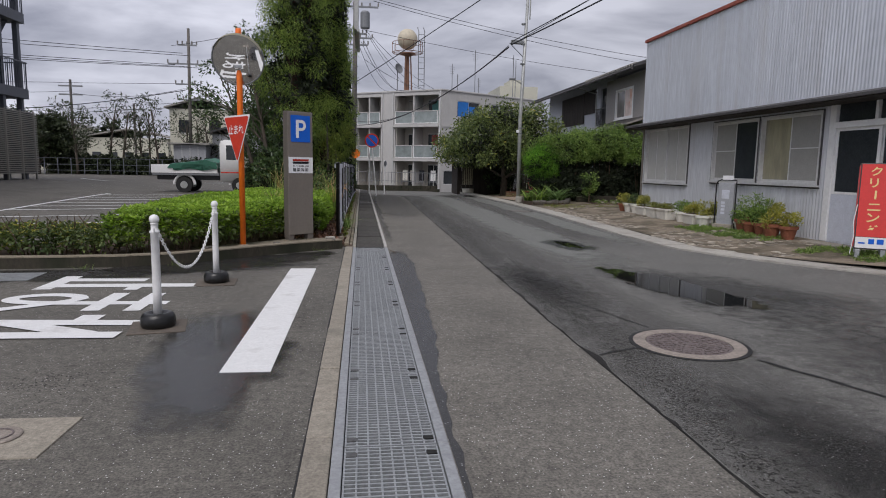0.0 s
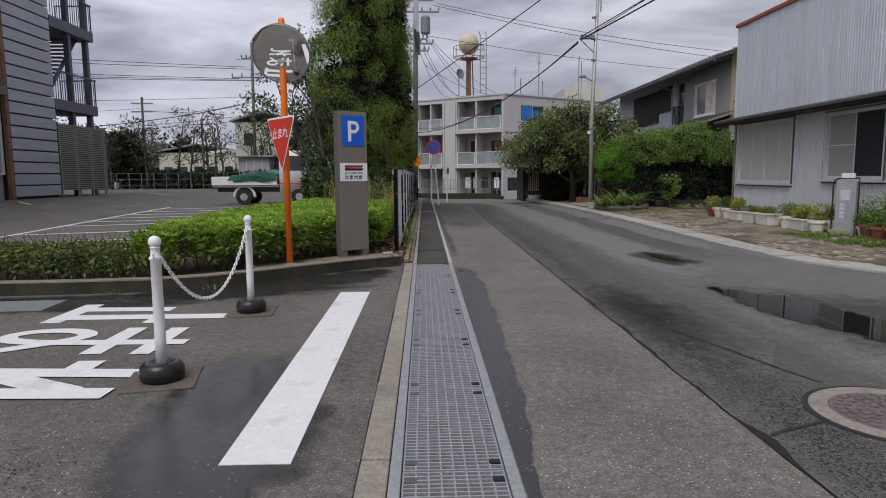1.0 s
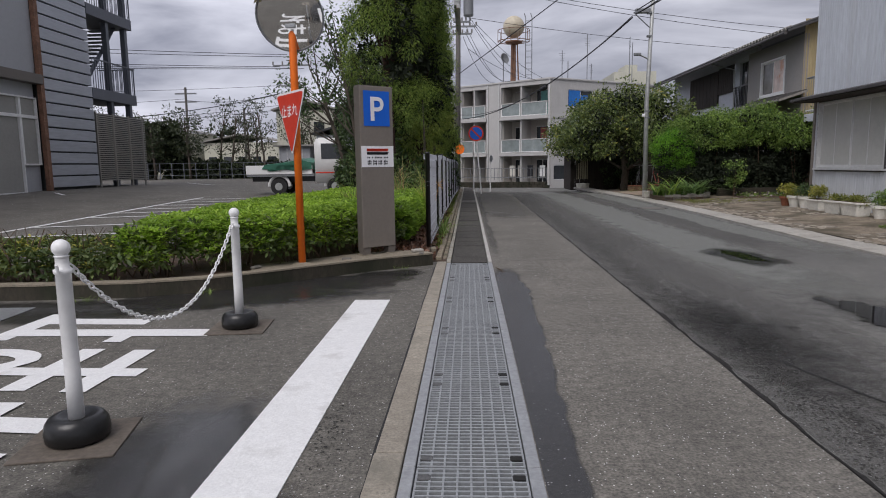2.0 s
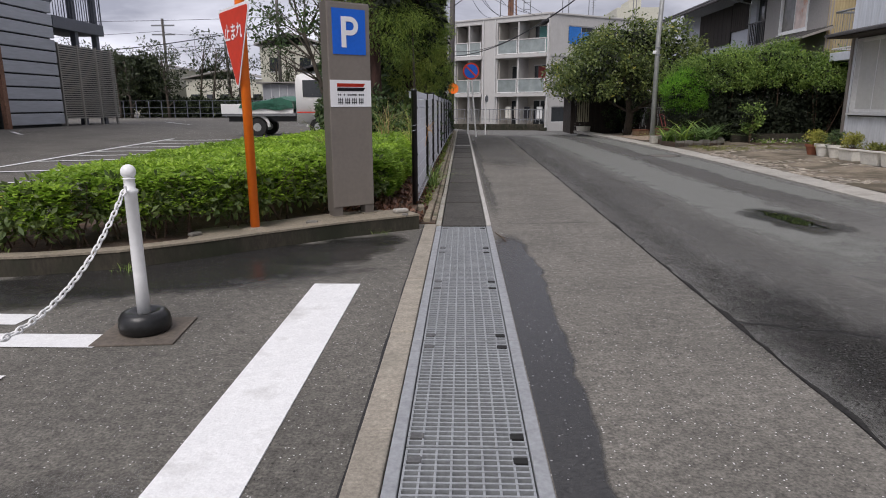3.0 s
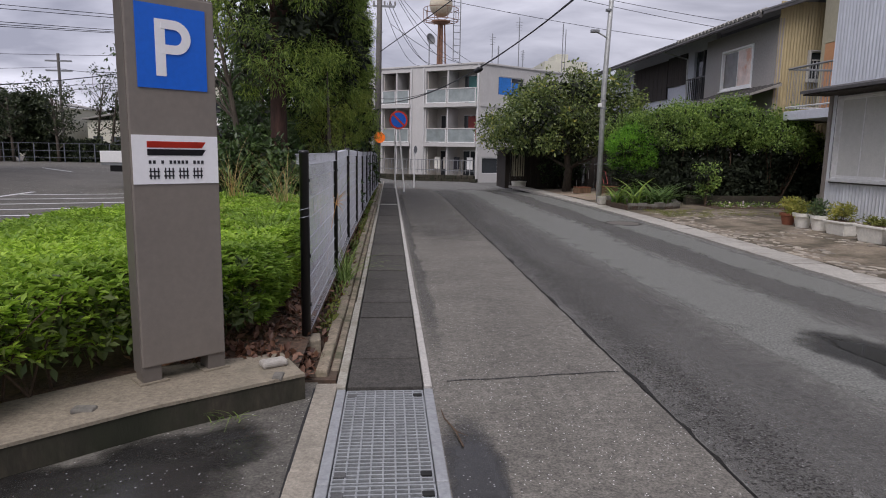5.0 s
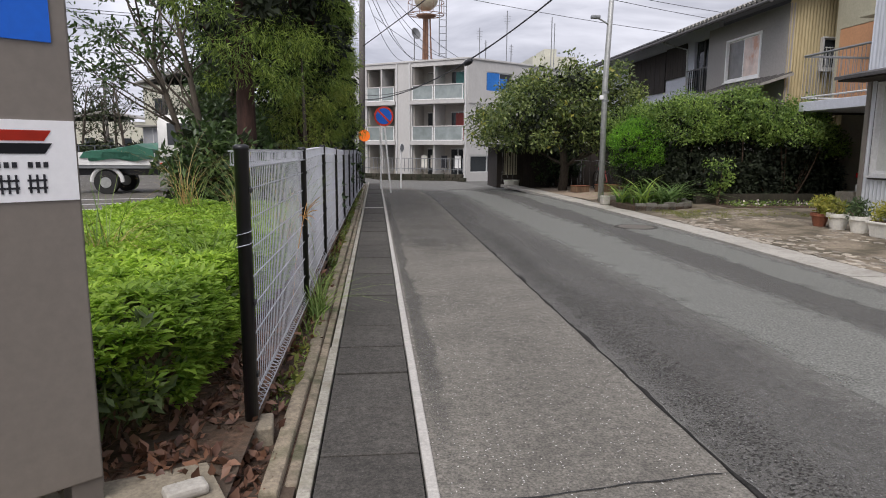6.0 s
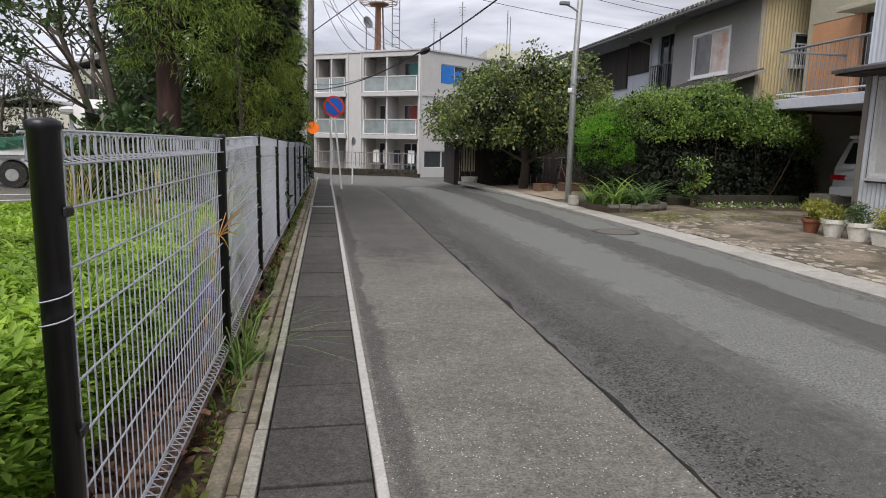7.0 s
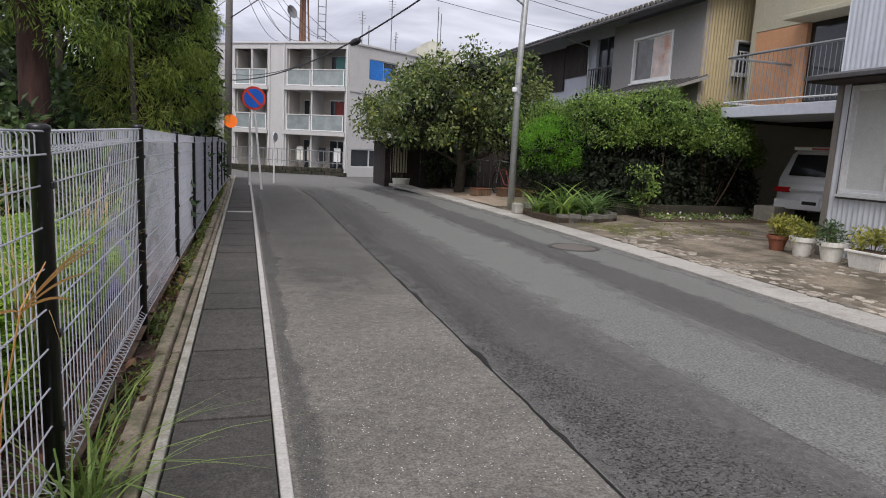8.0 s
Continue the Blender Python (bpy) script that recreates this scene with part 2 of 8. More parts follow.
M["sign_white"] = material("sign_white", (0.82, 0.82, 0.83), 0.45, vary=0.03, bump=0.0)
M["sign_blue"] = material("sign_blue", (0.004, 0.12, 0.62), 0.4, vary=0.05, bump=0.0)
M["sign_black"] = material("sign_black", (0.015, 0.015, 0.02), 0.5, vary=0.1, bump=0.0)
M["taupe"] = material("taupe_metal", (0.205, 0.18, 0.155), 0.5, 0.1, vary=0.06, fine=30, coarse=1.5, bump=0.03)
M["taupe_dark"] = material("taupe_metal_edge", (0.15, 0.132, 0.115), 0.5, 0.1, vary=0.06, fine=30, coarse=1.5, bump=0.03)
M["mirror"] = material("mirror_metal", (0.82, 0.82, 0.82), 0.03, 1.0, vary=0.02, bump=0.0)
M["black_paint"] = material("black_powder_coat", (0.012, 0.012, 0.014), 0.35, vary=0.2, fine=30, bump=0.03)
M["wire"] = material("white_coated_wire", (0.46, 0.47, 0.52), 0.45, vary=0.1, fine=20, bump=0.0)
M["alu"] = material("aluminium_frame", (0.62, 0.62, 0.61), 0.4, 0.2, vary=0.1, fine=20, bump=0.02)
M["corr"] = material("grey_corrugated_sheet", (0.60, 0.615, 0.64), 0.5, 0.15, vary=0.1, fine=6, coarse=0.7, bump=0.03, stretch=(1, 3, 0.35), second=(0.44, 0.44, 0.45), second_at=(0.5, 0.75))
M["corr_up"] = material("weathered_zinc_sheet", (0.66, 0.69, 0.74), 0.45, 0.25, vary=0.12, fine=5, coarse=0.8, bump=0.03, stretch=(1, 3, 0.3), second=(0.55, 0.56, 0.58), second_at=(0.5, 0.7))
M["redcap"] = material("rust_red_flashing", (0.32, 0.075, 0.045), 0.6, vary=0.25, fine=20, coarse=2)
M["dark_eave"] = material("dark_eave_metal", (0.07, 0.066, 0.066), 0.6, vary=0.25, fine=20, coarse=2)
M["curtain"] = material("faded_curtain", (0.42, 0.40, 0.36), 0.9, vary=0.12, fine=10, coarse=2, stretch=(1, 6, 1), bump=0.1)
# Dark colour painting the unlit space behind walls, cladding gaps and slats.
M["interior_shade"] = material("painted_interior_shade", (0.05, 0.055, 0.055), 0.9, vary=0.3)
M["glass"] = glass_material("window_glass")
M["frosted"] = material("frosted_pane", (0.34, 0.335, 0.315), 0.12, vary=0.08, fine=40, coarse=1.2, bump=0.03)
M["pale_pane"] = material("pale_frosted_pane", (0.5, 0.5, 0.47), 0.14, vary=0.08, fine=40, coarse=1.2, bump=0.03)
M["yellow_pane"] = material("yellowed_pane", (0.36, 0.335, 0.23), 0.12, vary=0.15, fine=10, coarse=1.6, bump=0.02, second=(0.22, 0.21, 0.17), second_at=(0.45, 0.62), stretch=(1, 1, 0.25))
M["dark_pane"] = material("dark_pane", (0.035, 0.04, 0.045), 0.06, vary=0.2, coarse=1.0, bump=0.0)
M["stucco"] = material("grey_stucco", (0.30, 0.285, 0.275), 0.9, vary=0.14, fine=60, coarse=0.8, bump=0.3)
M["pale_stucco"] = material("pale_bluish_wall", (0.55, 0.57, 0.63), 0.85, vary=0.12, fine=40, coarse=0.7)
M["tan"] = material("tan_corrugated_sheet", (0.42, 0.345, 0.195), 0.6, vary=0.12, fine=8, coarse=0.8, stretch=(3, 1, 0.4))
M["orange_wall"] = material("orange_wall_panel", (0.56, 0.29, 0.15), 0.75, vary=0.1, fine=20, coarse=1)
M["cream"] = material("cream_wall", (0.44, 0.41, 0.30), 0.8, vary=0.1, fine=20, coarse=1)
# Weathered wood, coloured darker still to carry the shade under the tree.
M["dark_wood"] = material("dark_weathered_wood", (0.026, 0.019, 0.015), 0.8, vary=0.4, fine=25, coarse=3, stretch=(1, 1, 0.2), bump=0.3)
M["wood"] = material("brown_wood", (0.16, 0.10, 0.06), 0.8, vary=0.3, fine=25, coarse=3, stretch=(1, 1, 0.2), bump=0.3)
M["roof"] = material("dark_roof_tiles", (0.06, 0.06, 0.064), 0.55, vary=0.3, fine=12, coarse=1, random_piece=0.2)
M["roof_pale"] = material("weathered_tin_roof", (0.26, 0.25, 0.23), 0.6, vary=0.2, fine=12, coarse=1)
M["apt"] = material("white_painted_concrete", (0.50, 0.49, 0.475), 0.85, vary=0.05, fine=10, coarse=0.35, bump=0.1, second=(0.42, 0.41, 0.395), second_at=(0.52, 0.72), stretch=(1, 1, 0.5))
M["apt_in"] = material("balcony_wall", (0.46, 0.43, 0.39), 0.9, vary=0.1)
M["balc_panel"] = material("greenish_balcony_panel", (0.25, 0.285, 0.28), 0.2, vary=0.2, fine=2, bump=0.0)
M["blue_tarp"] = material("blue_sheet", (0.02, 0.17, 0.55), 0.6, vary=0.15, fine=8)
M["red_cloth"] = material("red_curtain", (0.35, 0.09, 0.08), 0.9, vary=0.2)
M["green_cloth"] = material("green_curtain", (0.16, 0.38, 0.36), 0.9, vary=0.2)
M["tank"] = material("cream_tank_paint", (0.56, 0.50, 0.38), 0.5, vary=0.12, fine=6, coarse=1.0, second=(0.42, 0.34, 0.22), second_at=(0.55, 0.8))
M["rust"] = material("rusty_steel", (0.24, 0.13, 0.085), 0.8, 0.2, vary=0.4, fine=20, coarse=2)
M["pole_concrete"] = material("pole_concrete", (0.24, 0.23, 0.22), 0.85, vary=0.15, fine=30, coarse=1, bump=0.1)
M["pole_steel"] = material("grey_steel_pole", (0.40, 0.41, 0.40), 0.5, 0.4, vary=0.15, fine=15, coarse=1.2)
M["cable"] = material("black_cable", (0.02, 0.02, 0.024), 0.6, vary=0.1, bump=0.0)
M["grey_part"] = material("grey_equipment", (0.22, 0.23, 0.24), 0.5, 0.2, vary=0.15)
M["bark_red"] = material("reddish_bark", (0.045, 0.022, 0.017), 0.95, vary=0.5, fine=22, coarse=5, stretch=(1, 1, 0.18), bump=1.0, second=(0.16, 0.12, 0.1), second_at=(0.6, 0.72))
M["bark"] = material("grey_bark", (0.085, 0.07, 0.055), 0.95, vary=0.4, fine=25, coarse=4, stretch=(1, 1, 0.3), bump=0.8)
M["twig"] = material("brown_twigs", (0.085, 0.055, 0.035), 0.95, vary=0.4, fine=40)
M["tyre"] = material("tyre_rubber", (0.018, 0.018, 0.018), 0.8, vary=0.3)
M["truck_white"] = material("white_vehicle_paint", (0.8, 0.8, 0.79), 0.3, vary=0.05, coarse=2, bump=0.0)
M["green_tarp"] = material("green_tarpaulin", (0.03, 0.14, 0.09), 0.55, vary=0.25, fine=8, coarse=2, bump=0.4)
M["terracotta"] = material("terracotta", (0.24, 0.085, 0.045), 0.85, vary=0.2, fine=30, coarse=8)
M["pot_white"] = material("cream_plastic_planter", (0.74, 0.72, 0.65), 0.6, vary=0.12, fine=30, coarse=6)
M["stone"] = material("grey_stone", (0.16, 0.15, 0.13), 0.9, vary=0.3, fine=30, coarse=4, bump=0.6)
M["red_box"] = material("red_light_box", (0.72, 0.06, 0.055), 0.45, vary=0.06, coarse=2, bump=0.0)
M["yellow"] = material("pale_yellow_letters", (0.85, 0.68, 0.30), 0.5, vary=0.05, bump=0.0)
M["tail_red"] = material("tail_lamp_red", (0.4, 0.015, 0.015), 0.15, vary=0.1, bump=0.0)
M["cladding"] = material("grey_metal_cladding", (0.42, 0.44, 0.48), 0.45, 0.3, vary=0.1, fine=6, coarse=0.6, stretch=(1, 0.3, 3))
M["panel_wall"] = material("grey_panel_wall", (0.42, 0.43, 0.45), 0.7, vary=0.08, coarse=0.5)
M["stair_steel"] = material("grey_stair_steel", (0.13, 0.14, 0.165), 0.5, 0.3, vary=0.12)
M["slat"] = material("pale_aluminium_slats", (0.36, 0.35, 0.32), 0.5, 0.3, vary=0.1)
M["far_wall"] = material("far_building_wall", (0.55, 0.54, 0.45), 0.9, vary=0.1, coarse=0.3)
M["shed_wall"] = material("grey_shed_sheet", (0.34, 0.35, 0.37), 0.6, vary=0.12, coarse=0.6)
M["dry_leaf"] = leaf_material("fallen_leaves", (0.07, 0.03, 0.02), (0.26, 0.135, 0.09), 0.1)
M["azalea"] = leaf_material("azalea_leaves", (0.18, 0.32, 0.038), (0.43, 0.62, 0.09), 0.48)
# Darker azalea copy: painted shade in the near hedge, dull leaves of the low one.
M["azalea_in"] = leaf_material("shade_and_dull_azalea_leaves", (0.06, 0.10, 0.03), (0.15, 0.2, 0.06), 0.3)
M["conifer"] = leaf_material("feathery_evergreen_leaves", (0.045, 0.105, 0.024), (0.40, 0.53, 0.115), 0.55)
M["broad"] = leaf_material("dark_broad_leaves", (0.025, 0.055, 0.018), (0.10, 0.16, 0.055), 0.25, 0.4)
M["broad_light"] = leaf_material("green_broad_leaves", (0.07, 0.14, 0.04), (0.24, 0.36, 0.13), 0.42, 0.38)
# Near-black leaf colour: shade inside crowns and under shrubs is painted in.
M["core"] = leaf_material("painted_shade_leaves", (0.006, 0.011, 0.004), (0.02, 0.03, 0.011), 0.05, 0.8)
M["persimmon"] = leaf_material("persimmon_leaves", (0.038, 0.075, 0.022), (0.25, 0.31, 0.10), 0.35, 0.42)
M["garden"] = leaf_material("garden_shrub_leaves", (0.055, 0.125, 0.028), (0.34, 0.48, 0.115), 0.42)
M["bright"] = leaf_material("bright_green_leaves", (0.07, 0.23, 0.025), (0.30, 0.60, 0.06), 0.45)
M["far_leaf"] = leaf_material("distant_foliage", (0.018, 0.032, 0.015), (0.065, 0.085, 0.035), 0.2)
M["grass"] = leaf_material("grass_blades", (0.10, 0.19, 0.035), (0.28, 0.38, 0.11), 0.35)
M["moss"] = leaf_material("mossy_turf", (0.09, 0.12, 0.022), (0.27, 0.28, 0.07), 0.25)
M["pink_curtain"] = material("pale_pinkish_curtain", (0.62, 0.5, 0.44), 0.3, vary=0.25, fine=3, coarse=1.6, second=(0.5, 0.25, 0.16), second_at=(0.56, 0.66), bump=0.0)
M["olive"] = leaf_material("yellowish_feathery_leaves", (0.10, 0.16, 0.03), (0.38, 0.45, 0.10), 0.5)
M["reed"] = leaf_material("dry_orange_reed", (0.62, 0.32, 0.1), (0.82, 0.52, 0.22), 0.3)
M["dry_grass"] = leaf_material("dry_plumes", (0.36, 0.24, 0.10), (0.58, 0.44, 0.22), 0.3)
M["bloom"] = leaf_material("mixed_blooms", (0.55, 0.45, 0.5), (0.8, 0.72, 0.78), 0.3)
M["yellow_leaf"] = leaf_material("yellowing_leaves", (0.20, 0.24, 0.04), (0.48, 0.44, 0.09), 0.3)
M["water"] = film_material("standing_water", (0.012, 0.012, 0.012), 0.015, 0.10, 0.6)
M["wet"] = film_material("wet_asphalt", (0.030, 0.029, 0.027), 0.27, 0.3, 0.5, 0.9, 5.0, 0.5, 0.3)
M["damp"] = film_material("damp_asphalt", (0.06, 0.059, 0.056), 0.55, 0.7, 0.4, 0.7, 7.0, 0.9, 0.35)
M["smooth_band"] = film_material("worn_smooth_asphalt", (0.205, 0.208, 0.19), 0.6, 0.6, 0.4, 0.75, 3.0, 1.0, 0.25)
M["dark_lane"] = film_material("darker_asphalt", (0.105, 0.102, 0.096), 0.8, 0.7, 0.4, 0.45, 6.0, 0.8, 0.5)
M["sheen"] = film_material("thin_water_sheen", (0.05, 0.05, 0.048), 0.13, 0.9, 0.5, 0.8)
M["pits"] = film_material("open_pitted_asphalt", (0.03, 0.029, 0.027), 0.9, 0.35, 0.3, 0.95, 62.0, 7.0)
M["crumble"] = film_material("crumbled_joint_edge", (0.022, 0.021, 0.02), 0.95, 0.15, 0.3, 1.0, 40.0, 1.0)

# ---- building helpers ----


def smooth(a, b, v):
    k = min(1.0, max(0.0, (v - a) / (b - a)))
    return k * k * (3 - 2 * k)


def gz(x, y):
    """Height of the ground: level street, falling gently past the crest; the car park climbs away from it."""
    z = -0.026 * (min(y, 50.0) - 26.0) if y > 26 else 0.0
    k = smooth(-0.6, -3.5, x)
    lot = smooth(11, 25, y) * (0.18 + 0.24 * smooth(-7, -14, x))
    return z * (1 - k) + lot * k


def mesh_object(name, verts, faces, mat, parent=None, label="", shade=False):
    me = bpy.data.meshes.new(name)
    me.from_pydata(verts, [], faces)
    me.update()
    if shade:
        me.polygons.foreach_set("use_smooth", [True] * len(me.polygons))
    me.materials.append(mat)
    ob = new(name, me)
    ob.parent = parent
    if label:
        ob["label"] = label
    return ob


def part(name, bm, mat, parent=None, label="", shade=False):
    me = bpy.data.meshes.new(name)
    bm.normal_update()
    bm.to_mesh(me)
    bm.free()
    if shade:
        me.polygons.foreach_set("use_smooth", [True] * len(me.polygons))
    me.materials.append(mat)
    ob = new(name, me)
    ob.parent = parent
    if label:
        ob["label"] = label
    return ob


def thing(name, label, category, x=0.0, y=0.0, z=0.0, rz=0.0, group=""):
    ob = new(name)
    ob.matrix_basis = pose(x, y, z, 0, 0, rz)
    return tagged(ob, label, category, group)


def structure(ob, label=""):
    return tagged(ob, label, "", "", "structure")


def box(x0, x1, y0, y1, z0, z1, bevel=0.0, bm=None):
    bm = bm or bmesh.new()
    m = Matrix.Translation(((x0 + x1) / 2, (y0 + y1) / 2, (z0 + z1) / 2)) @ Matrix.Diagonal((abs(x1 - x0), abs(y1 - y0), abs(z1 - z0), 1))
    made = bmesh.ops.create_cube(bm, size=1.0, matrix=m)
    if bevel:
        es = {e for v in made["verts"] for e in v.link_edges}
        bmesh.ops.bevel(bm, geom=list(es), offset=bevel, segments=2, affect="EDGES", profile=0.5)
    return bm


def tube(points, radii, seg=10, bm=None, caps=True):
    """A round bar along points with a radius for each."""
    bm = bm or bmesh.new()
    if isinstance(radii, (int, float)):
        radii = [radii] * len(points)
    pts = [Vector(p) for p in points]
    rings = []
    side = None
    for i, p in enumerate(pts):
        d = (pts[min(i + 1, len(pts) - 1)] - pts[max(i - 1, 0)]).normalized()
        if side is None:
            side = d.cross(Vector((0, 0, 1)))
            if side.length < 0.05:
                side = Vector((1, 0, 0))
        side = (side - d * side.dot(d)).normalized()
        up = d.cross(side)
        rings.append([bm.verts.new(p + radii[i] * (math.cos(a) * side + math.sin(a) * up)) for a in [2 * math.pi * k / seg for k in range(seg)]])
    for a, b in zip(rings, rings[1:]):
        for k in range(seg):
            bm.faces.new((a[k], a[(k + 1) % seg], b[(k + 1) % seg], b[k]))
    if caps:
        bm.faces.new(rings[0][::-1])
        bm.faces.new(rings[-1])
    return bm


def lathe(profile, seg=24, bm=None, cx=0.0, cy=0.0, hollow=False):
    """A turned body from (radius, height) pairs."""
    bm = bm or bmesh.new()
    rings = [[bm.verts.new((cx + r * math.cos(2 * math.pi * k / seg), cy + r * math.sin(2 * math.pi * k / seg), z)) for k in range(seg)] for r, z in profile]
    for a, b in zip(rings, rings[1:]):
        for k in range(seg):
            bm.faces.new((a[k], a[(k + 1) % seg], b[(k + 1) % seg], b[k]))
    if hollow:
        for k in range(seg):
            bm.faces.new((rings[-1][k], rings[-1][(k + 1) % seg], rings[0][(k + 1) % seg], rings[0][k]))
    else:
        bm.faces.new(rings[0][::-1])
        bm.faces.new(rings[-1])
    return bm


def prism(outline, z0, z1, bm=None):
    """An upright block on a plan outline."""
    bm = bm or bmesh.new()
    a, b = [bm.verts.new((x, y, z0)) for x, y in outline], [bm.verts.new((x, y, z1)) for x, y in outline]
    n = len(outline)
    for k in range(n):
        bm.faces.new((a[k], a[(k + 1) % n], b[(k + 1) % n], b[k]))
    bm.faces.new(a[::-1])
    bm.faces.new(b)
    bmesh.ops.recalc_face_normals(bm, faces=bm.faces)
    return bm


def profile_y(outline, y0, y1, bm=None):
    """A bar with an (x, z) outline that runs along y."""
    bm = bm or bmesh.new()
    a, b = [bm.verts.new((x, y0, z)) for x, z in outline], [bm.verts.new((x, y1, z)) for x, z in outline]
    n = len(outline)
    for k in range(n):
        bm.faces.new((a[k], a[(k + 1) % n], b[(k + 1) % n], b[k]))
    bm.faces.new(a[::-1])
    bm.faces.new(b)
    bmesh.ops.recalc_face_normals(bm, faces=bm.faces)
    return bm


def strip(name, ys, left, right, nx, off, mat, label="", skirt=0.0):
    """A ground strip between two edges x = left(y), right(y), lying off above the ground."""
    verts, faces = [], []
    for y in ys:
        a, b = left(y), right(y)
        for i in range(nx + 1):
            x = a + (b - a) * i / nx
            verts.append((x, y, gz(x, y) + off))
    w = nx + 1
    for j in range(len(ys) - 1):
        for i in range(nx):
            faces.append((j * w + i, j * w + i + 1, (j + 1) * w + i + 1, (j + 1) * w + i))
    return structure(mesh_object(name, verts, faces, mat), label)


def span(a, b, n):
    return [a + (b - a) * i / n for i in range(n + 1)]


def film(name, cx, cy, rx, ry, rz, off, mat, label, seed, rough=0.25, rings=6, seg=56):
    """A wet patch with an uneven outline, full in the middle and thin at its rim."""
    verts, fade, faces = [(cx, cy, gz(cx, cy) + off)], [1.0], []
    c, s = math.cos(radians(rz)), math.sin(radians(rz))
    for j in range(1, rings + 1):
        for k in range(seg):
            a = 2 * math.pi * k / seg
            w = 1 + rough * noise.noise((math.cos(a) * 1.4 + seed, math.sin(a) * 1.4, seed * 1.7)) + 0.4 * rough * noise.noise((math.cos(a) * 5 + seed, math.sin(a) * 5, seed))
            x, y = rx * w * j / rings * math.cos(a), ry * w * j / rings * math.sin(a)
            px, py = cx + c * x - s * y, cy + s * x + c * y
            verts.append((px, py, gz(px, py) + off))
            fade.append(1 - j / rings)
    for k in range(seg):
        faces.append((0, 1 + k, 1 + (k + 1) % seg))
    for j in range(rings - 1):
        for k in range(seg):
            a, b = 1 + j * seg + k, 1 + j * seg + (k + 1) % seg
            faces.append((a, a + seg, b + seg, b))
    ob = mesh_object(name, verts, faces, mat)
    at = ob.data.attributes.new("fade", "FLOAT", "POINT")
    at.data.foreach_set("value", fade)
    return structure(ob, label)


def band(name, ys, left, right, off, mat, label):
    """A wet band along the street, thin at both edges."""
    verts, fade, faces = [], [], []
    for y in ys:
        a, b = left(y), right(y)
        for f, v in ((0, 0.55), (0.3, 1), (0.6, 1), (0.85, 0.45), (1, 0)):
            x = a + (b - a) * f
            verts.append((x, y, gz(x, y) + off))
            end = min(1.0, 3 * min(y - ys[0], ys[-1] - y) / max(0.1, ys[-1] - ys[0]) + 0.0)
            fade.append(v * min(1.0, end * 3))
    for j in range(len(ys) - 1):
        for i in range(4):
            faces.append((j * 5 + i, j * 5 + i + 1, j * 5 + 6 + i, j * 5 + 5 + i))
    ob = mesh_object(name, verts, faces, mat)
    ob.data.attributes.new("fade", "FLOAT", "POINT").data.foreach_set("value", fade)
    return structure(ob, label)


def letters(name, body, height, mat, parent, m, label="", stretch=1.0, depth=0.0, bold=0.0):
    """Writing as flat geometry; its lower left corner is at the pose m."""
    cu = bpy.data.curves.new(name, "FONT")
    cu.body, cu.size, cu.extrude, cu.offset = body, 1.0, depth, bold
    ob = new("writing_source", cu)
    bpy.context.view_layer.update()
    me = bpy.data.meshes.new_from_object(ob.evaluated_get(bpy.context.evaluated_depsgraph_get()))
    bpy.data.objects.remove(ob)
    xs, ys = [v.co.x for v in me.vertices], [v.co.y for v in me.vertices]
    k = height / (max(ys) - min(ys))
    me.transform(m @ Matrix.Diagonal((k * stretch, k, 1, 1)) @ Matrix.Translation((-min(xs), -min(ys), 0)))
    me.materials.clear()
    me.materials.append(mat)
    out = new(name, me)
    out.parent = parent
    if label:
        out["label"] = label
    return out


def leaf_cloud(name, clumps, per, size, mat, parent, seed, aspect=0.42, droop=0.0, up=0.5, flat=1.0, spread=0.5, shell=0.0):
    """Many small leaves in clumps of (x, y, z, radius). Each leaf is two triangles folded along its midrib."""
    rng = np.random.default_rng(seed)
    cl = np.asarray(clumps, float)
    n = len(cl) * per
    base = np.repeat(cl, per, axis=0)
    d = rng.normal(size=(n, 3))
    d /= np.linalg.norm(d, axis=1, keepdims=True)
    rad = rng.random(n) ** spread
    if shell:
        rad = 1 - (1 - rad) * (1 - shell)
    off = d * (rad * base[:, 3])[:, None]
    off[:, 2] *= flat
    p = base[:, :3] + off
    way = d * 0.8 + rng.normal(size=(n, 3)) * 0.6
    way[:, 2] += -droop
    way /= np.linalg.norm(way, axis=1, keepdims=True)
    nor = d * 0.5 + rng.normal(size=(n, 3)) * 0.45
    nor[:, 2] += up
    side = np.cross(way, nor)
    side /= np.linalg.norm(side, axis=1, keepdims=True) + 1e-9
    nor = np.cross(side, way)
    s = (size * (0.65 + 0.7 * rng.random(n)))[:, None]
    mid = p + way * s * 0.5
    v = np.stack([p, mid + side * s * aspect * 0.5 + nor * s * 0.08, p + way * s, mid - side * s * aspect * 0.5 + nor * s * 0.08], 1).reshape(-1, 3)
    i = np.arange(n) * 4
    f = np.stack([i, i + 1, i + 2, i, i + 2, i + 3], 1).reshape(-1)
    me = bpy.data.meshes.new(name)
    me.vertices.add(len(v))
    me.vertices.foreach_set("co", v.ravel())
    me.loops.add(len(f))
    me.loops.foreach_set("vertex_index", f.astype(np.int32))
    me.polygons.add(2 * n)
    me.polygons.foreach_set("loop_start", np.arange(2 * n, dtype=np.int32) * 3)
    me.update(calc_edges=True)
    me.materials.append(mat)
    ob = new(name, me)
    ob.parent = parent
    return ob


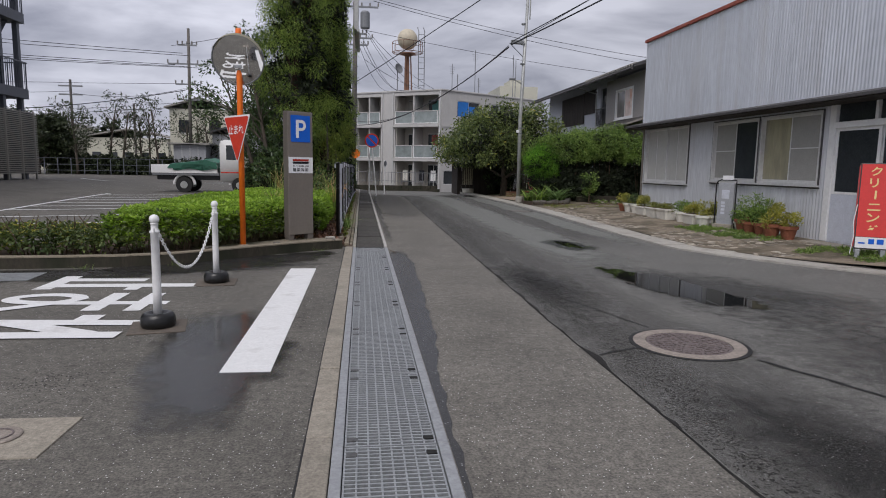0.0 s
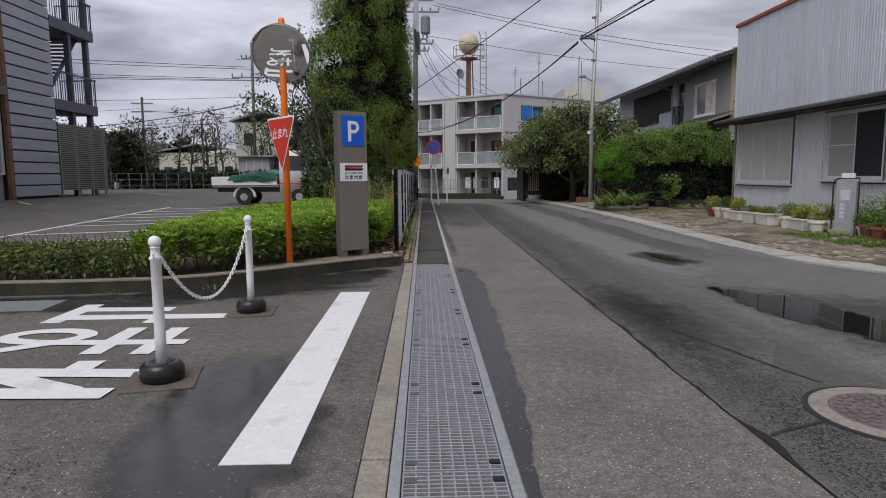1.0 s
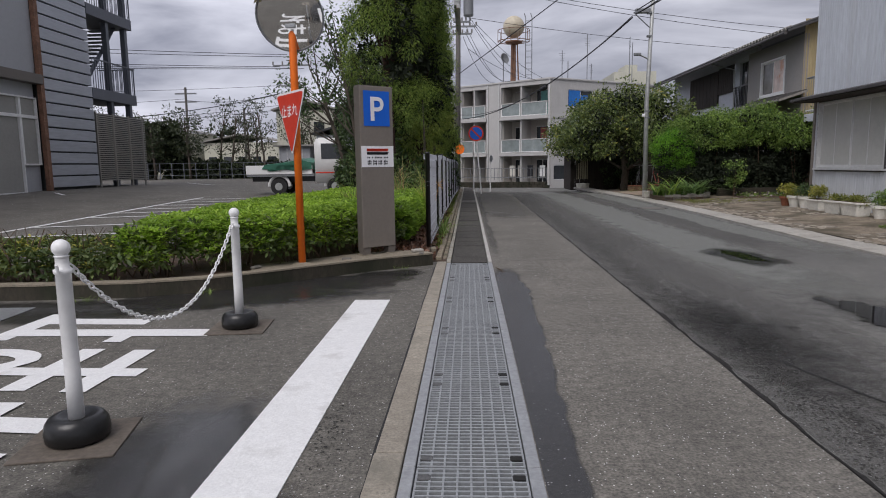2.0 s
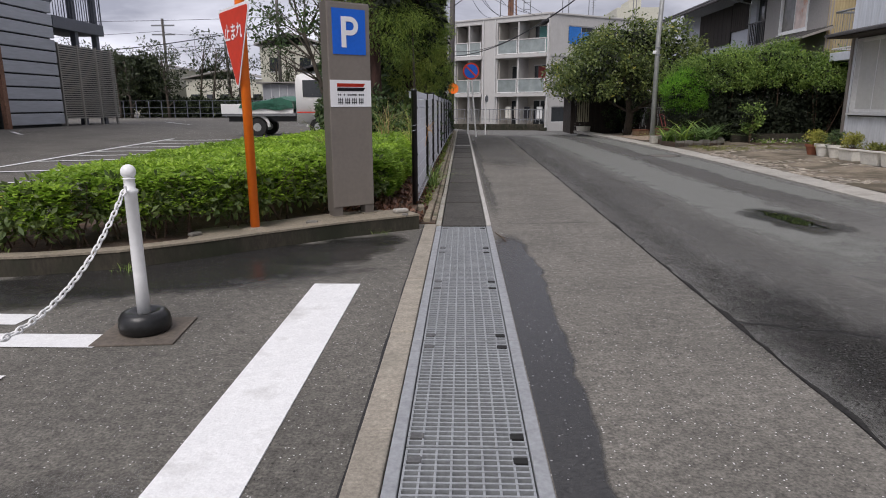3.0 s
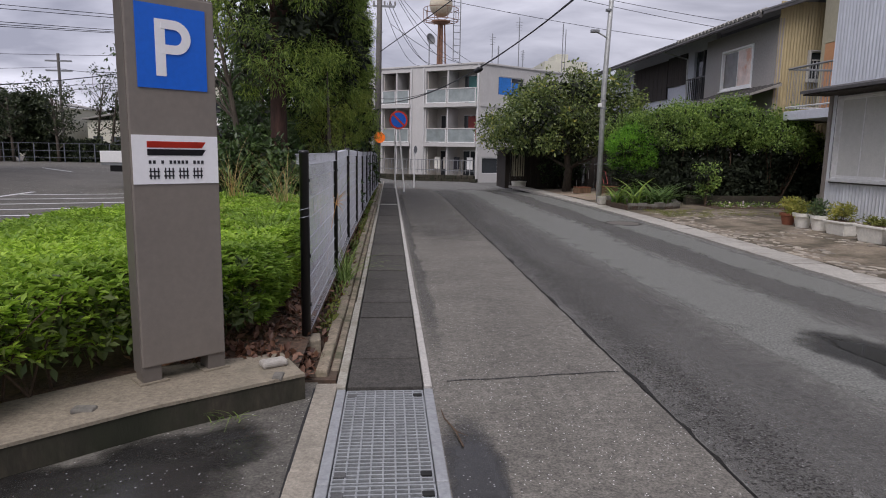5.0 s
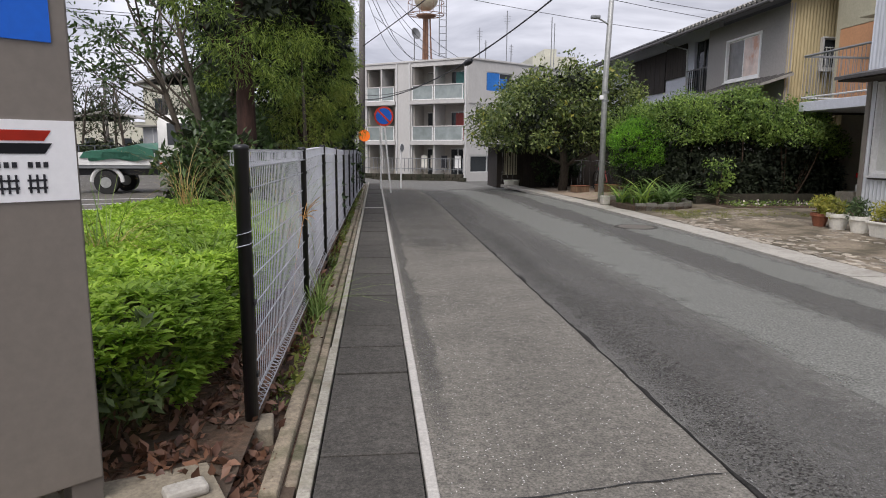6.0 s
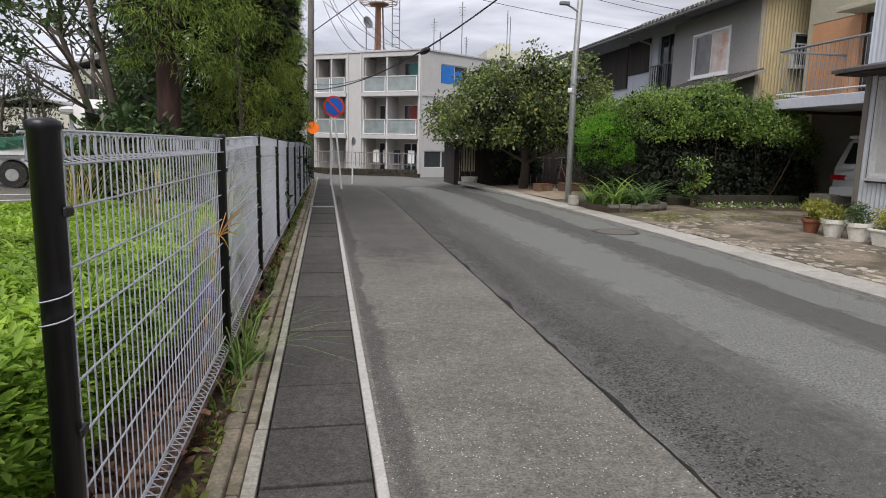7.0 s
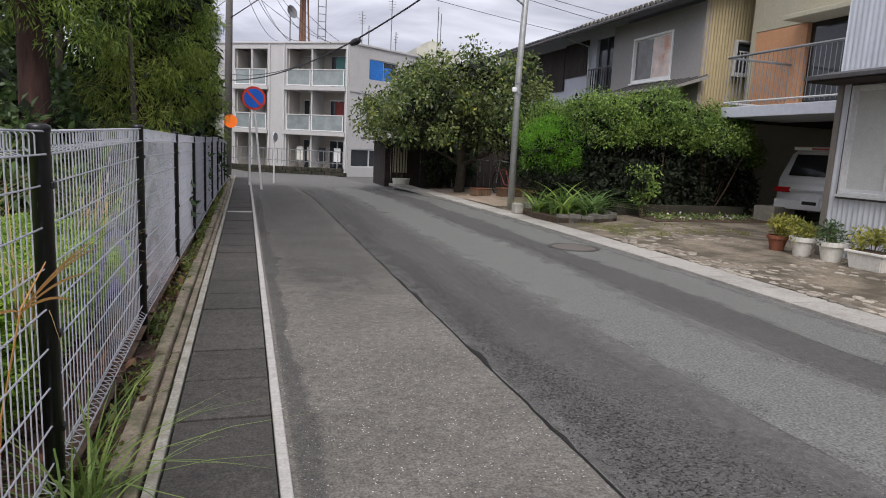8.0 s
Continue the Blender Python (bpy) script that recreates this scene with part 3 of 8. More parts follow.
def rosettes(name, tips, size, mat, parent, seed, count=7):
    """Leaf whorls: at every tip (x, y, z) a ring of pointed leaves that spread outwards and up."""
    rng = np.random.default_rng(seed)
    t = np.asarray(tips, float)
    k = len(t)
    n = k * count
    base = np.repeat(t, count, axis=0)
    lean = np.repeat(rng.normal(size=(k, 2)) * 0.28, count, axis=0)
    a = np.repeat(rng.random(k) * 6.3, count) + np.tile(np.arange(count), k) * (6.283 / count) * 1.02 + rng.normal(size=n) * 0.18
    tilt = rng.uniform(-0.05, 0.75, n)
    way = np.stack([np.cos(a) * np.cos(tilt) + lean[:, 0], np.sin(a) * np.cos(tilt) + lean[:, 1], np.sin(tilt)], 1)
    way /= np.linalg.norm(way, axis=1, keepdims=True)
    side = np.stack([-np.sin(a), np.cos(a), rng.normal(size=n) * 0.25], 1)
    side /= np.linalg.norm(side, axis=1, keepdims=True)
    nor = np.cross(way, side)
    s = (size * rng.uniform(0.6, 1.25, n))[:, None]
    mid = base + way * s * 0.58
    low = base + way * s * 0.12
    tip = base + way * s - nor * s * 0.12
    wide = side * s * 0.19
    v = np.stack([low, mid + wide + nor * s * 0.07, tip, mid - wide + nor * s * 0.07], 1).reshape(-1, 3)
    i = np.arange(n) * 4
    f = np.stack([i, i + 1, i + 2, i, i + 2, i + 3], 1).reshape(-1)
    me = bpy.data.meshes.new(name)
    me.vertices.add(len(v))
    me.vertices.foreach_set("co", v.ravel())
    me.loops.add(len(f))
    me.loops.foreach_set("vertex_index", f.astype(np.int32))
    me.polygons.add(2 * n)
    me.polygons.foreach_set("loop_start", np.arange(2 * n, dtype=np.int32) * 3)
    me.update(calc_edges=True)
    me.materials.append(mat)
    ob = new(name, me)
    ob.parent = parent
    return ob


def blades(name, roots, mat, parent, seed, length=0.4, width=0.012, bend=0.6, steps=4):
    """Arching grass blades from root places (x, y, z)."""
    rng = random.Random(seed)
    verts, faces = [], []
    for x, y, z in roots:
        a = rng.uniform(0, 2 * math.pi)
        dx, dy, ln = math.cos(a), math.sin(a), length * rng.uniform(0.55, 1.25)
        bd, i0 = bend * rng.uniform(0.4, 1.3), len(verts)
        for k in range(steps + 1):
            t = k / steps
            r, h = ln * bd * t * t, ln * (t - 0.42 * bd * t * t)
            w = width * (1 - t) * 0.5 + 0.0004
            verts += [(x + dx * r - dy * w, y + dy * r + dx * w, z + h), (x + dx * r + dy * w, y + dy * r - dx * w, z + h)]
        for k in range(steps):
            q = i0 + 2 * k
            faces.append((q, q + 1, q + 3, q + 2))
    return mesh_object(name, verts, faces, mat, parent)


def sag(a, b, drop, n=14):
    a, b = Vector(a), Vector(b)
    return [a.lerp(b, k / n) - Vector((0, 0, drop * 4 * (k / n) * (1 - k / n))) for k in range(n + 1)]


def limb(a, b, r0, r1, rng, bow=0.12, n=5):
    a, b = Vector(a), Vector(b)
    ln = (b - a).length
    j = Vector((rng.uniform(-1, 1), rng.uniform(-1, 1), rng.uniform(-0.3, 0.6))) * ln * bow
    pts = [a.lerp(b, k / n) + j * math.sin(math.pi * k / n) for k in range(n + 1)]
    return pts, [r0 + (r1 - r0) * k / n for k in range(n + 1)]


# ---- ground ----
def right_edge(y):
    """The street's edge on the shop's side, which swings off at the junction."""
    knots = ((-8, 60), (3.0, 34), (4.8, 16), (5.8, 9.5), (6.6, 7.7), (7.5, 6.65), (8.4, 5.95), (9.3, 5.45), (10.2, 5.12), (12, 5.1), (15, 5.18), (18, 5.3), (22, 5.32), (29, 5.2), (33, 5.0), (60, 5.2))
    for (a, u), (b, v) in zip(knots, knots[1:]):
        if y <= b:
            return u + (v - u) * max(0.0, (y - a) / (b - a))
    return 5.4


xs = sorted({-700, -300, -120, -60, *range(-40, 0, 2), -0.13, 0.0, 0.5, *range(1, 12), *range(12, 42, 4), 60, 120, 300, 700})
ys = sorted({-700, -300, -100, -40, -20, -8, -3, *range(-1, 10), 10.27, *range(11, 52), *range(52, 80, 4), 120, 300, 700, 1500})
verts = [(x, y, gz(x, y) - 0.05) for y in ys for x in xs]
faces = []
for j in range(len(ys) - 1):
    for i in range(len(xs) - 1):
        if xs[i] >= 0 and xs[i + 1] <= 0.5 and -3 <= ys[j] and ys[j + 1] <= 10.27:
            continue
        a = j * len(xs) + i
        faces.append((a, a + 1, a + 1 + len(xs), a + len(xs)))
structure(mesh_object("ground", verts, faces, M["ground"]), "grey ground reaching to the horizon")

RY = [-8, -5, -2.5, *span(-1, 34, 70), *span(35, 60, 12)]
wob = lambda y: 0.018 * noise.noise((y * 1.9, 3.1, 0)) + 0.008 * noise.noise((y * 9, 1.1, 0))
CRACK = lambda y: 1.655 + wob(y) + 0.009 * max(0, min(y, 25) - 5)
strip("road", [-8, -5, -2.5, *span(-1, 34, 350), *span(35, 60, 12)], lambda y: CRACK(y) + 0.009, right_edge, 8, 0.0, M["road"], "grey asphalt street with wear and damp patches")
strip("road_lane", span(-3, 34, 370), lambda y: 0.5, lambda y: CRACK(y) - 0.007, 3, 0.002, M["old_road"], "aged paler asphalt lane beside the gutter")
strip("road_joint", span(-3, 34, 370), lambda y: CRACK(y) - 0.02, lambda y: CRACK(y) + 0.02, 1, -0.014, M["tar"], "dark cracked joint along the street")
strip("far_road", span(34, 60, 13), lambda y: -8.0, lambda y: 0.5, 4, 0.0, M["road"], "asphalt at the end of the street")
strip("far_road_lane", span(34, 60, 13), lambda y: 0.5, lambda y: CRACK(y) + 0.012, 2, 0.0, M["road"], "asphalt at the end of the street")
strip("parking_lot", [-8, -4, *span(-2, 10.4, 12), *span(10.6, 60, 120), 70], lambda y: -60.0, lambda y: -0.13 if y < 10.5 else -3.2, 150, 0.0, M["lot"], "speckled asphalt of the car park and its exit")
# ---- gutter, kerbs and markings ----
GATE_END = 10.27
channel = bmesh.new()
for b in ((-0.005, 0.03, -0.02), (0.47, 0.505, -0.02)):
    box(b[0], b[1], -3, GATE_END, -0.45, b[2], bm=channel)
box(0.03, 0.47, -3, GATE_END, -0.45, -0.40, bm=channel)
structure(part("gutter_channel", channel, M["void"]), "deep concrete drain channel, coloured near black for its shade")
rails = thing("gutter_frame", "galvanised steel frame along the drain grating", "gutter frame")
for x0, x1 in ((-0.012, 0.036), (0.462, 0.512)):
    for k in range(7):
        part("frame_rail", box(x0, x1, -2.73 + 2 * k - (2 if k == 0 else 0) * 0, min(GATE_END, -0.735 + 2 * k), -0.06, 0.006, 0.004), M["frame_steel"], rails)


def grating(y0):
    g = thing("drain_grating", "galvanised steel drain grating with narrow slots", "grating", 0.0, y0, 0.0, 0, "gratings over the drain")
    n, cross, bearing = 30, None, None
    for k in range(n + 1):
        y = 0.008 + (0.994 - 0.016) * k / n
        if cross is None:
            cross = part("cross_bar", box(0.042, 0.456, -0.0045, 0.0045, -0.016, 0.001), M["steel"], g)
            cross.location = (0, y, 0)
        else:
            new_bar = new("cross_bar", cross.data)
            new_bar.parent, new_bar.location = g, (0, y, 0)
    for k in range(9):
        x = 0.045 + 0.408 * k / 8
        if bearing is None:
            bearing = part("bearing_bar", box(-0.004, 0.004, 0.002, 0.992, -0.02, -0.001), M["steel"], g)
            bearing.location = (x, 0, 0)
        else:
            new_bar = new("bearing_bar", bearing.data)
            new_bar.parent, new_bar.location = g, (x, 0, 0)
    for x in (0.075, 0.425):
        for y in (0.075, 0.92):
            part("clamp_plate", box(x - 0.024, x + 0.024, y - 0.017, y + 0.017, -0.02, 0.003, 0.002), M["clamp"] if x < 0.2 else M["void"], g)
    return g


first = grating(GATE_END - 1.0)
for k in range(2, 13):
    copy_thing(first, pose(0, GATE_END - k, 0))

kerb = structure(new("kerb_gutter_side"), "pale weathered concrete kerb blocks beside the grating")
rng = random.Random(4)
for k in range(13):
    y = -2.63 + k
    if y > 10.2:
        break
    y1 = min(y + 0.992, 10.36)
    part("kerb_block", box(-0.135 + rng.uniform(-0.003, 0.003), -0.016, y, y1, -0.12, 0.012 + rng.uniform(-0.004, 0.004), 0.007), M["kerb"], kerb)
joint = strip("kerb_joint", span(-3, 10.3, 100), lambda y: -0.144 - 0.008 * noise.noise((y * 3, 0, 0)), lambda y: -0.132, 1, 0.003, M["tar"], "dark gap along the kerb")

far_kerb = structure(new("kerb_fence_side"), "mossy old concrete kerb blocks under the fence")
y = 10.45
while y < 31:
    ln = rng.choice((0.6, 0.6, 1.2))
    lift = rng.uniform(-0.012, 0.012)
    part("kerb_block", box(-0.15 + rng.uniform(-0.01, 0.01), -0.078 + rng.uniform(-0.006, 0.006), y, y + ln - 0.012, -0.1, 0.055 + lift, 0.014), M["mossy"], far_kerb)
    part("ledge_block", box(-0.072, -0.022 + rng.uniform(-0.004, 0.002), y + 0.1, y + ln + 0.085, -0.1, 0.024 + 0.4 * lift, 0.01), M["mossy"], far_kerb)
    y += ln
lids = structure(new("gutter_lids"), "dark concrete gutter lids along the street")
y = GATE_END + 0.03
while y < 33:
    part("lid", box(0.042, 0.458, y, y + 0.49 - rng.choice((0, 0, 0.006, 0.012)), -0.06, 0.004 + rng.uniform(-0.004, 0.004), 0.002), M["lid"], lids)
    y += 0.5
lips = structure(new("gutter_lip"), "whitish worn concrete lips of the gutter")
# Near-black sheet paints the shade in the gaps between lids.
structure(part("gutter_bed", box(0.03, 0.47, GATE_END + 0.02, 33.0, -0.045, -0.03), M["void"]), "near-black sheet painting the shade between gutter lids")
for x0, x1, jig, lip_mat in ((-0.016, 0.032, 0.006, "old_lip"), (0.466, 0.512, 0.003, "worn_white")):
    y = GATE_END + 0.02
    while y < 33:
        ln = 2.0
        part("lip_block", box(x0 + rng.uniform(-jig, jig), x1, y, y + ln - 0.008, -0.08, 0.014 + rng.uniform(-0.003, 0.003), 0.006), M[lip_mat], lips)
        y += ln
structure(part("gutter_cross", box(0.04, 0.46, 22.46, 22.6, -0.02, 0.012, 0.004), M["worn_white"]), "worn white crosspiece in the gutter")
structure(part("soil_strip", box(-0.9, -0.03, 10.4, 31, -0.05, 0.012), M["soil"]), "brown soil strip under the fence")

box_line = structure(part("white_line", box(-0.73, -0.43, 4.35, 8.26, 0.0, 0.006), M["white_line"]), "fresh white painted line")


def stroke(bm, points, width, z):
    """A flat painted ribbon along points."""
    pts = [Vector(p) for p in points]
    for _ in range(2 if len(pts) > 3 else 0):
        cut = [q for a, b in zip(pts, pts[1:]) for q in (a.lerp(b, 0.25), a.lerp(b, 0.75))]
        pts = [pts[0]] + cut[1:-1] + [pts[-1]]
    prev = None
    for k, p in enumerate(pts):
        d = (pts[min(k + 1, len(pts) - 1)] - pts[max(k - 1, 0)]).normalized()
        q = Vector((-d.y, d.x)) * width / 2
        row = [bm.verts.new((p.x + q.x, p.y + q.y, z)), bm.verts.new((p.x - q.x, p.y - q.y, z))]
        if prev:
            bm.faces.new((prev[0], prev[1], row[1], row[0]))
        prev = row


# the word 止まれ, in heavy painted strokes that face out of the car park
SHI = (([(-2.975, 7.78), (-2.975, 7.03)], 0.17), ([(-2.93, 7.55), (-2.15, 7.53)], 0.17), ([(-2.95, 7.22), (-1.55, 7.22)], 0.18), ([(-2.135, 7.24), (-2.135, 6.98)], 0.13))
MA = (([(-2.15, 6.82), (-2.15, 6.07)], 0.15), ([(-1.81, 6.8), (-1.81, 6.05)], 0.14), ([(-1.6, 6.36), (-2.6, 6.38), (-2.92, 6.44), (-3.04, 6.58), (-2.92, 6.73), (-2.66, 6.76), (-2.47, 6.68), (-2.42, 6.56)], 0.135), ([(-2.42, 6.6), (-2.45, 6.5), (-2.58, 6.37), (-2.95, 6.1)], 0.135))
RE = (([(-1.61, 5.62), (-3.1, 5.72)], 0.16), ([(-2.04, 5.9), (-2.04, 5.6)], 0.18), ([(-2.6, 5.68), (-1.85, 5.29)], 0.17), ([(-1.63, 5.26), (-2.75, 5.3), (-2.98, 5.22), (-3.05, 5.08), (-2.95, 4.96)], 0.17))
paint = bmesh.new()
for k, (line, width) in enumerate(SHI + MA + RE):
    stroke(paint, line, width, 0.004 + 0.0005 * k)
bmesh.ops.recalc_face_normals(paint, faces=paint.faces)
structure(part("road_writing", paint, M["white_line"]), "white painted stop lettering on the asphalt")
bay = structure(new("parking_bay_lines"), "white painted parking bay lines")
for k, y in enumerate((13.2, 14.9, 16.7, 17.75, 18.8, 19.9, 21.0, 22.2)):
    bm = bmesh.new()
    for i in range(10):
        a, b = -8.1 + 0.5 * i, -8.1 + 0.5 * (i + 1)
        c, d = y + 0.3 * (a + 7.5), y + 0.3 * (b + 7.5)
        bm.faces.new([bm.verts.new((u, v, gz(u, v) + 0.012)) for u, v in ((a, c), (b, d), (b, d + 0.12), (a, c + 0.12))])
    part("bay_line", bm, M["white_line"], bay)
bm = bmesh.new()
for i in range(14):
    c, d = 13.0 + 0.7 * i, 13.7 + 0.7 * i
    bm.faces.new([bm.verts.new((u, v, gz(u, v) + 0.012)) for u, v in ((-8.25, c), (-8.13, c), (-8.13, d), (-8.25, d))])
part("bay_line", bm, M["white_line"], bay)
for x, y, ln in ((-13.3, 33.0, 3.0), (-13.2, 23.0, 1.4)):
    bm = bmesh.new()
    vs = [bm.verts.new((u, v, gz(u, v) + 0.012)) for u, v in ((x, y), (x + 0.14, y), (x + ln * 0.7, y - ln * 0.6), (x + ln * 0.7 - 0.14, y - ln * 0.6))]
    bm.faces.new(vs)
    part("bay_line", bm, M["white_line"], bay)

# damp and standing water
film("wet_patch", -0.78, 4.7, 0.62, 1.5, 3, 0.0035, M["wet"], "dark wet patch on asphalt", 2.0, 0.35)
film("puddle", -0.95, 5.5, 0.42, 0.8, 4, 0.0045, M["sheen"], "thin shiny water film on asphalt", 7.0, 0.4)
film("wet_patch", -1.5, 8.95, 1.45, 0.6, 30, 0.0035, M["wet"], "dark wet asphalt along the bed wall", 5.0, 0.35)
film("wet_patch", -3.2, 7.95, 2.0, 0.5, 6, 0.0033, M["wet"], "dark wet asphalt along the bed wall", 6.0, 0.4)
film("damp_patch", -1.3, 8.35, 1.3, 0.35, 20, 0.003, M["damp"], "damp asphalt before the bed wall", 8.0, 0.5)
film("wet_patch", -1.6, 8.72, 1.45, 0.8, 30, 0.0041, M["wet"], "dark wet asphalt before the bed wall", 14.0, 0.25)
film("wet_patch", -0.8, 9.2, 0.5, 0.52, 38, 0.0046, M["wet"], "dark wet asphalt at the corner of the bed", 16.0, 0.25)
film("wet_patch", -0.6, 9.55, 0.5, 0.3, 38, 0.0036, M["wet"], "dark wet asphalt at the corner", 11.0, 0.35)
film("puddle", -0.45, 9.7, 0.25, 0.1, 38, 0.0055, M["sheen"], "thin puddle at the corner of the bed wall", 9.0, 0.4)
film("wet_sheen", -0.92, 5.25, 0.2, 0.55, 0, 0.005, M["sheen"], "shining wet spot on asphalt", 10.0, 0.4)
film("damp_patch", -2.6, 8.05, 1.6, 0.35, 8, 0.0035, M["damp"], "damp asphalt along the bed wall", 9.0, 0.3)
band("wet_gutter_edge", span(-2, 10.1, 150), lambda y: 0.515, lambda y: 0.56 + 0.2 * smooth(3.2, 7.0, y) + 0.04 * smooth(7.0, 9.0, y) + 0.05 * noise.noise((y * 0.9, 2, 0)) + 0.05 * noise.noise((y * 4, 6, 0)), 0.006, M["wet"], "wet dark edge beside the grating")
film("puddle", 3.48, 6.98, 0.44, 1.35, 8, 0.007, M["water"], "still puddle mirroring the shop front", 11.0, 0.3)
film("puddle", 4.3, 6.2, 0.2, 0.42, 40, 0.007, M["sheen"], "shallow puddle on the street", 13.0, 0.4)
film("wet_patch", 4.0, 6.7, 1.25, 2.3, 30, 0.0035, M["damp"], "wet asphalt round the puddle", 15.0, 0.3)
film("wet_patch", 3.5, 10.6, 0.42, 0.95, 4, 0.0035, M["wet"], "wet asphalt round a small puddle", 17.0, 0.25)
film("puddle", 3.54, 10.66, 0.16, 0.56, 6, 0.006, M["water"], "small dark puddle", 19.0, 0.3)
film("damp_patch", 4.3, 3.8, 1.6, 2.4, 30, 0.003, M["damp"], "damp band across the junction", 21.0, 0.3)
band("smooth_wheel_track", span(7.5, 33, 60), lambda y: 2.86 + 0.03 * noise.noise((y * 0.4, 1, 0)), lambda y: 4.0 + 0.2 * noise.noise((y * 0.3, 4, 0)), 0.003, M["smooth_band"], "paler smooth wheel track on the street")
band("smooth_wheel_track", span(10, 33, 60), lambda y: 4.45 + 0.1 * noise.noise((y * 0.4, 7, 0)), lambda y: right_edge(y) - 0.01, 0.003, M["smooth_band"], "paler smooth asphalt by the kerb")
band("dark_lane", span(-3, 33, 90), lambda y: CRACK(y) + 0.015, lambda y: 2.95, 0.0025, M["dark_lane"], "darker asphalt between joint and wheel track")
band("dark_lane", span(15.6, 33, 60), lambda y: 0.53, lambda y: CRACK(y) + 0.25, 0.0035, M["dark_lane"], "darker asphalt on the far lane")
band("dark_lane", span(10, 33, 60), lambda y: 3.85, lambda y: 4.7, 0.0025, M["dark_lane"], "darker track before the kerb")
film("rough_patch", 2.08, 7.2, 0.5, 1.9, 0, 0.0025, M["damp"], "coarse darker asphalt patch", 41.0, 0.25)
film("rough_patch", 2.3, 2.9, 0.6, 1.3, 8, 0.0025, M["damp"], "coarse darker asphalt patch", 43.0, 0.3)
band("crumbled_joint", span(-3, 30, 330), lambda y: CRACK(y) - 0.004 - 0.014 * max(0, noise.noise((y * 6, 5, 0))), lambda y: CRACK(y) + 0.006 + 0.07 * max(0, noise.noise((y * 1.9, 8, 0))) + 0.03 * max(0, noise.noise((y * 11, 3, 0))), 0.005, M["crumble"], "ragged crumbled edge of the joint")
band("pitted_strip", span(-3, 26, 140), lambda y: CRACK(y) + 0.015, lambda y: CRACK(y) + 0.55 + 0.45 * noise.noise((y * 0.5, 1, 0)), 0.004, M["pits"], "coarse pitted asphalt along the joint")
band("pitted_strip", span(10.4, 26, 90), lambda y: 0.535, lambda y: 0.66 + 0.1 * noise.noise((y * 0.7, 3, 0)) + 0.06 * noise.noise((y * 4, 3, 0)), 0.006, M["dark_lane"], "darker stained asphalt beside the gutter")
for i, (x, y, rx, ry) in enumerate(((2.05, 7.0, 0.45, 1.3), (2.2, 2.6, 0.5, 1.0), (2.3, 13.0, 0.5, 1.6), (0.95, 16.9, 0.35, 0.8), (1.1, 8.9, 0.14, 0.12), (1.0, 7.4, 0.1, 0.09), (-0.35, 5.6, 0.16, 0.8), (-1.6, 4.3, 0.5, 0.5), (3.3, 2.9, 0.5, 0.9))):
    film("pitted_patch", x, y, rx, ry, 4, 0.0045, M["pits"], "coarse pitted asphalt patch", 30.0 + i, 0.4)
for (x0, y0), (x1, y1), w in (((0.6, 10.38), (1.66, 10.5), 0.006), ((1.7, 7.55), (2.5, 7.3), 0.008), ((1.72, 4.55), (2.15, 4.75), 0.016), ((2.75, 4.35), (3.6, 2.4), 0.016), ((2.4, 5.25), (2.0, 6.6), 0.01), ((3.3, 3.4), (3.9, 3.5), 0.008)):
    n = 24
    va, fa = [], []
    for k in range(n + 1):
        t = k / n
        x, y = x0 + (x1 - x0) * t, y0 + (y1 - y0) * t
        d = Vector((y0 - y1, x1 - x0)).normalized()
        j, ww = 0.03 * noise.noise((x * 5, y * 5, 2)), w * (0.6 + 0.9 * abs(noise.noise((x * 14, y * 14, 7))))
        va += [(x + d.x * (j - ww), y + d.y * (j - ww), 0.006), (x + d.x * (j + ww), y + d.y * (j + ww), 0.006)]
    for k in range(n):
        fa.append((2 * k, 2 * k + 1, 2 * k + 3, 2 * k + 2))
    structure(mesh_object("asphalt_crack", va, fa, M["tar"]), "dark crack in asphalt")

# edge of the street on the shop's side
edge = structure(new("kerb_shop_side"), "flat pale concrete kerb slabs")
ey = [5.9, 6.3, 6.9, 7.5, 8.1, 8.75, 9.4] + span(10.0, 32.2, 37)
for a, b in zip(ey, ey[1:]):
    k = 0.985
    b2 = a + (b - a) * k
    wid = lambda y: 0.5 * (1.35 if y < 9.6 else 1.0)
    o = [(right_edge(a) + 0.005, a), (right_edge(a) + wid(a), a), (right_edge(b2) + wid(b2), b2), (right_edge(b2) + 0.005, b2)]
    part("kerb_slab", prism(o, -0.06, 0.022 + rng.uniform(-0.004, 0.004)), M["concrete"], edge)


def yard_z(x, y):
    return 0.03 + 0.06 * smooth(5.8, 7.6, x) + 0.012 * noise.noise((x * 1.1, y * 1.1, 0))


va, fa = [], []
yy, nx = span(5.6, 33, 90), 34
for y in yy:
    a = right_edge(y) + 0.49
    for i in range(nx + 1):
        x = a + (19 - a) * (i / nx) ** 1.6
        va.append((x, y, yard_z(x, y) - (0.026 * (y - 26) if y > 26 else 0)))
for j in range(len(yy) - 1):
    for i in range(nx):
        q = j * (nx + 1) + i
        fa.append((q, q + 1, q + nx + 2, q + nx + 1))
structure(mesh_object("yard", va, fa, M["yard"], shade=True), "mossy brown concrete forecourt with worn pale spots")
rng = random.Random(12)
flags = thing("yard_flagstones", "worn pale flagstones set in the mossy forecourt", "flagstones")
flags["kind"] = "stuff"
fl = bmesh.new()
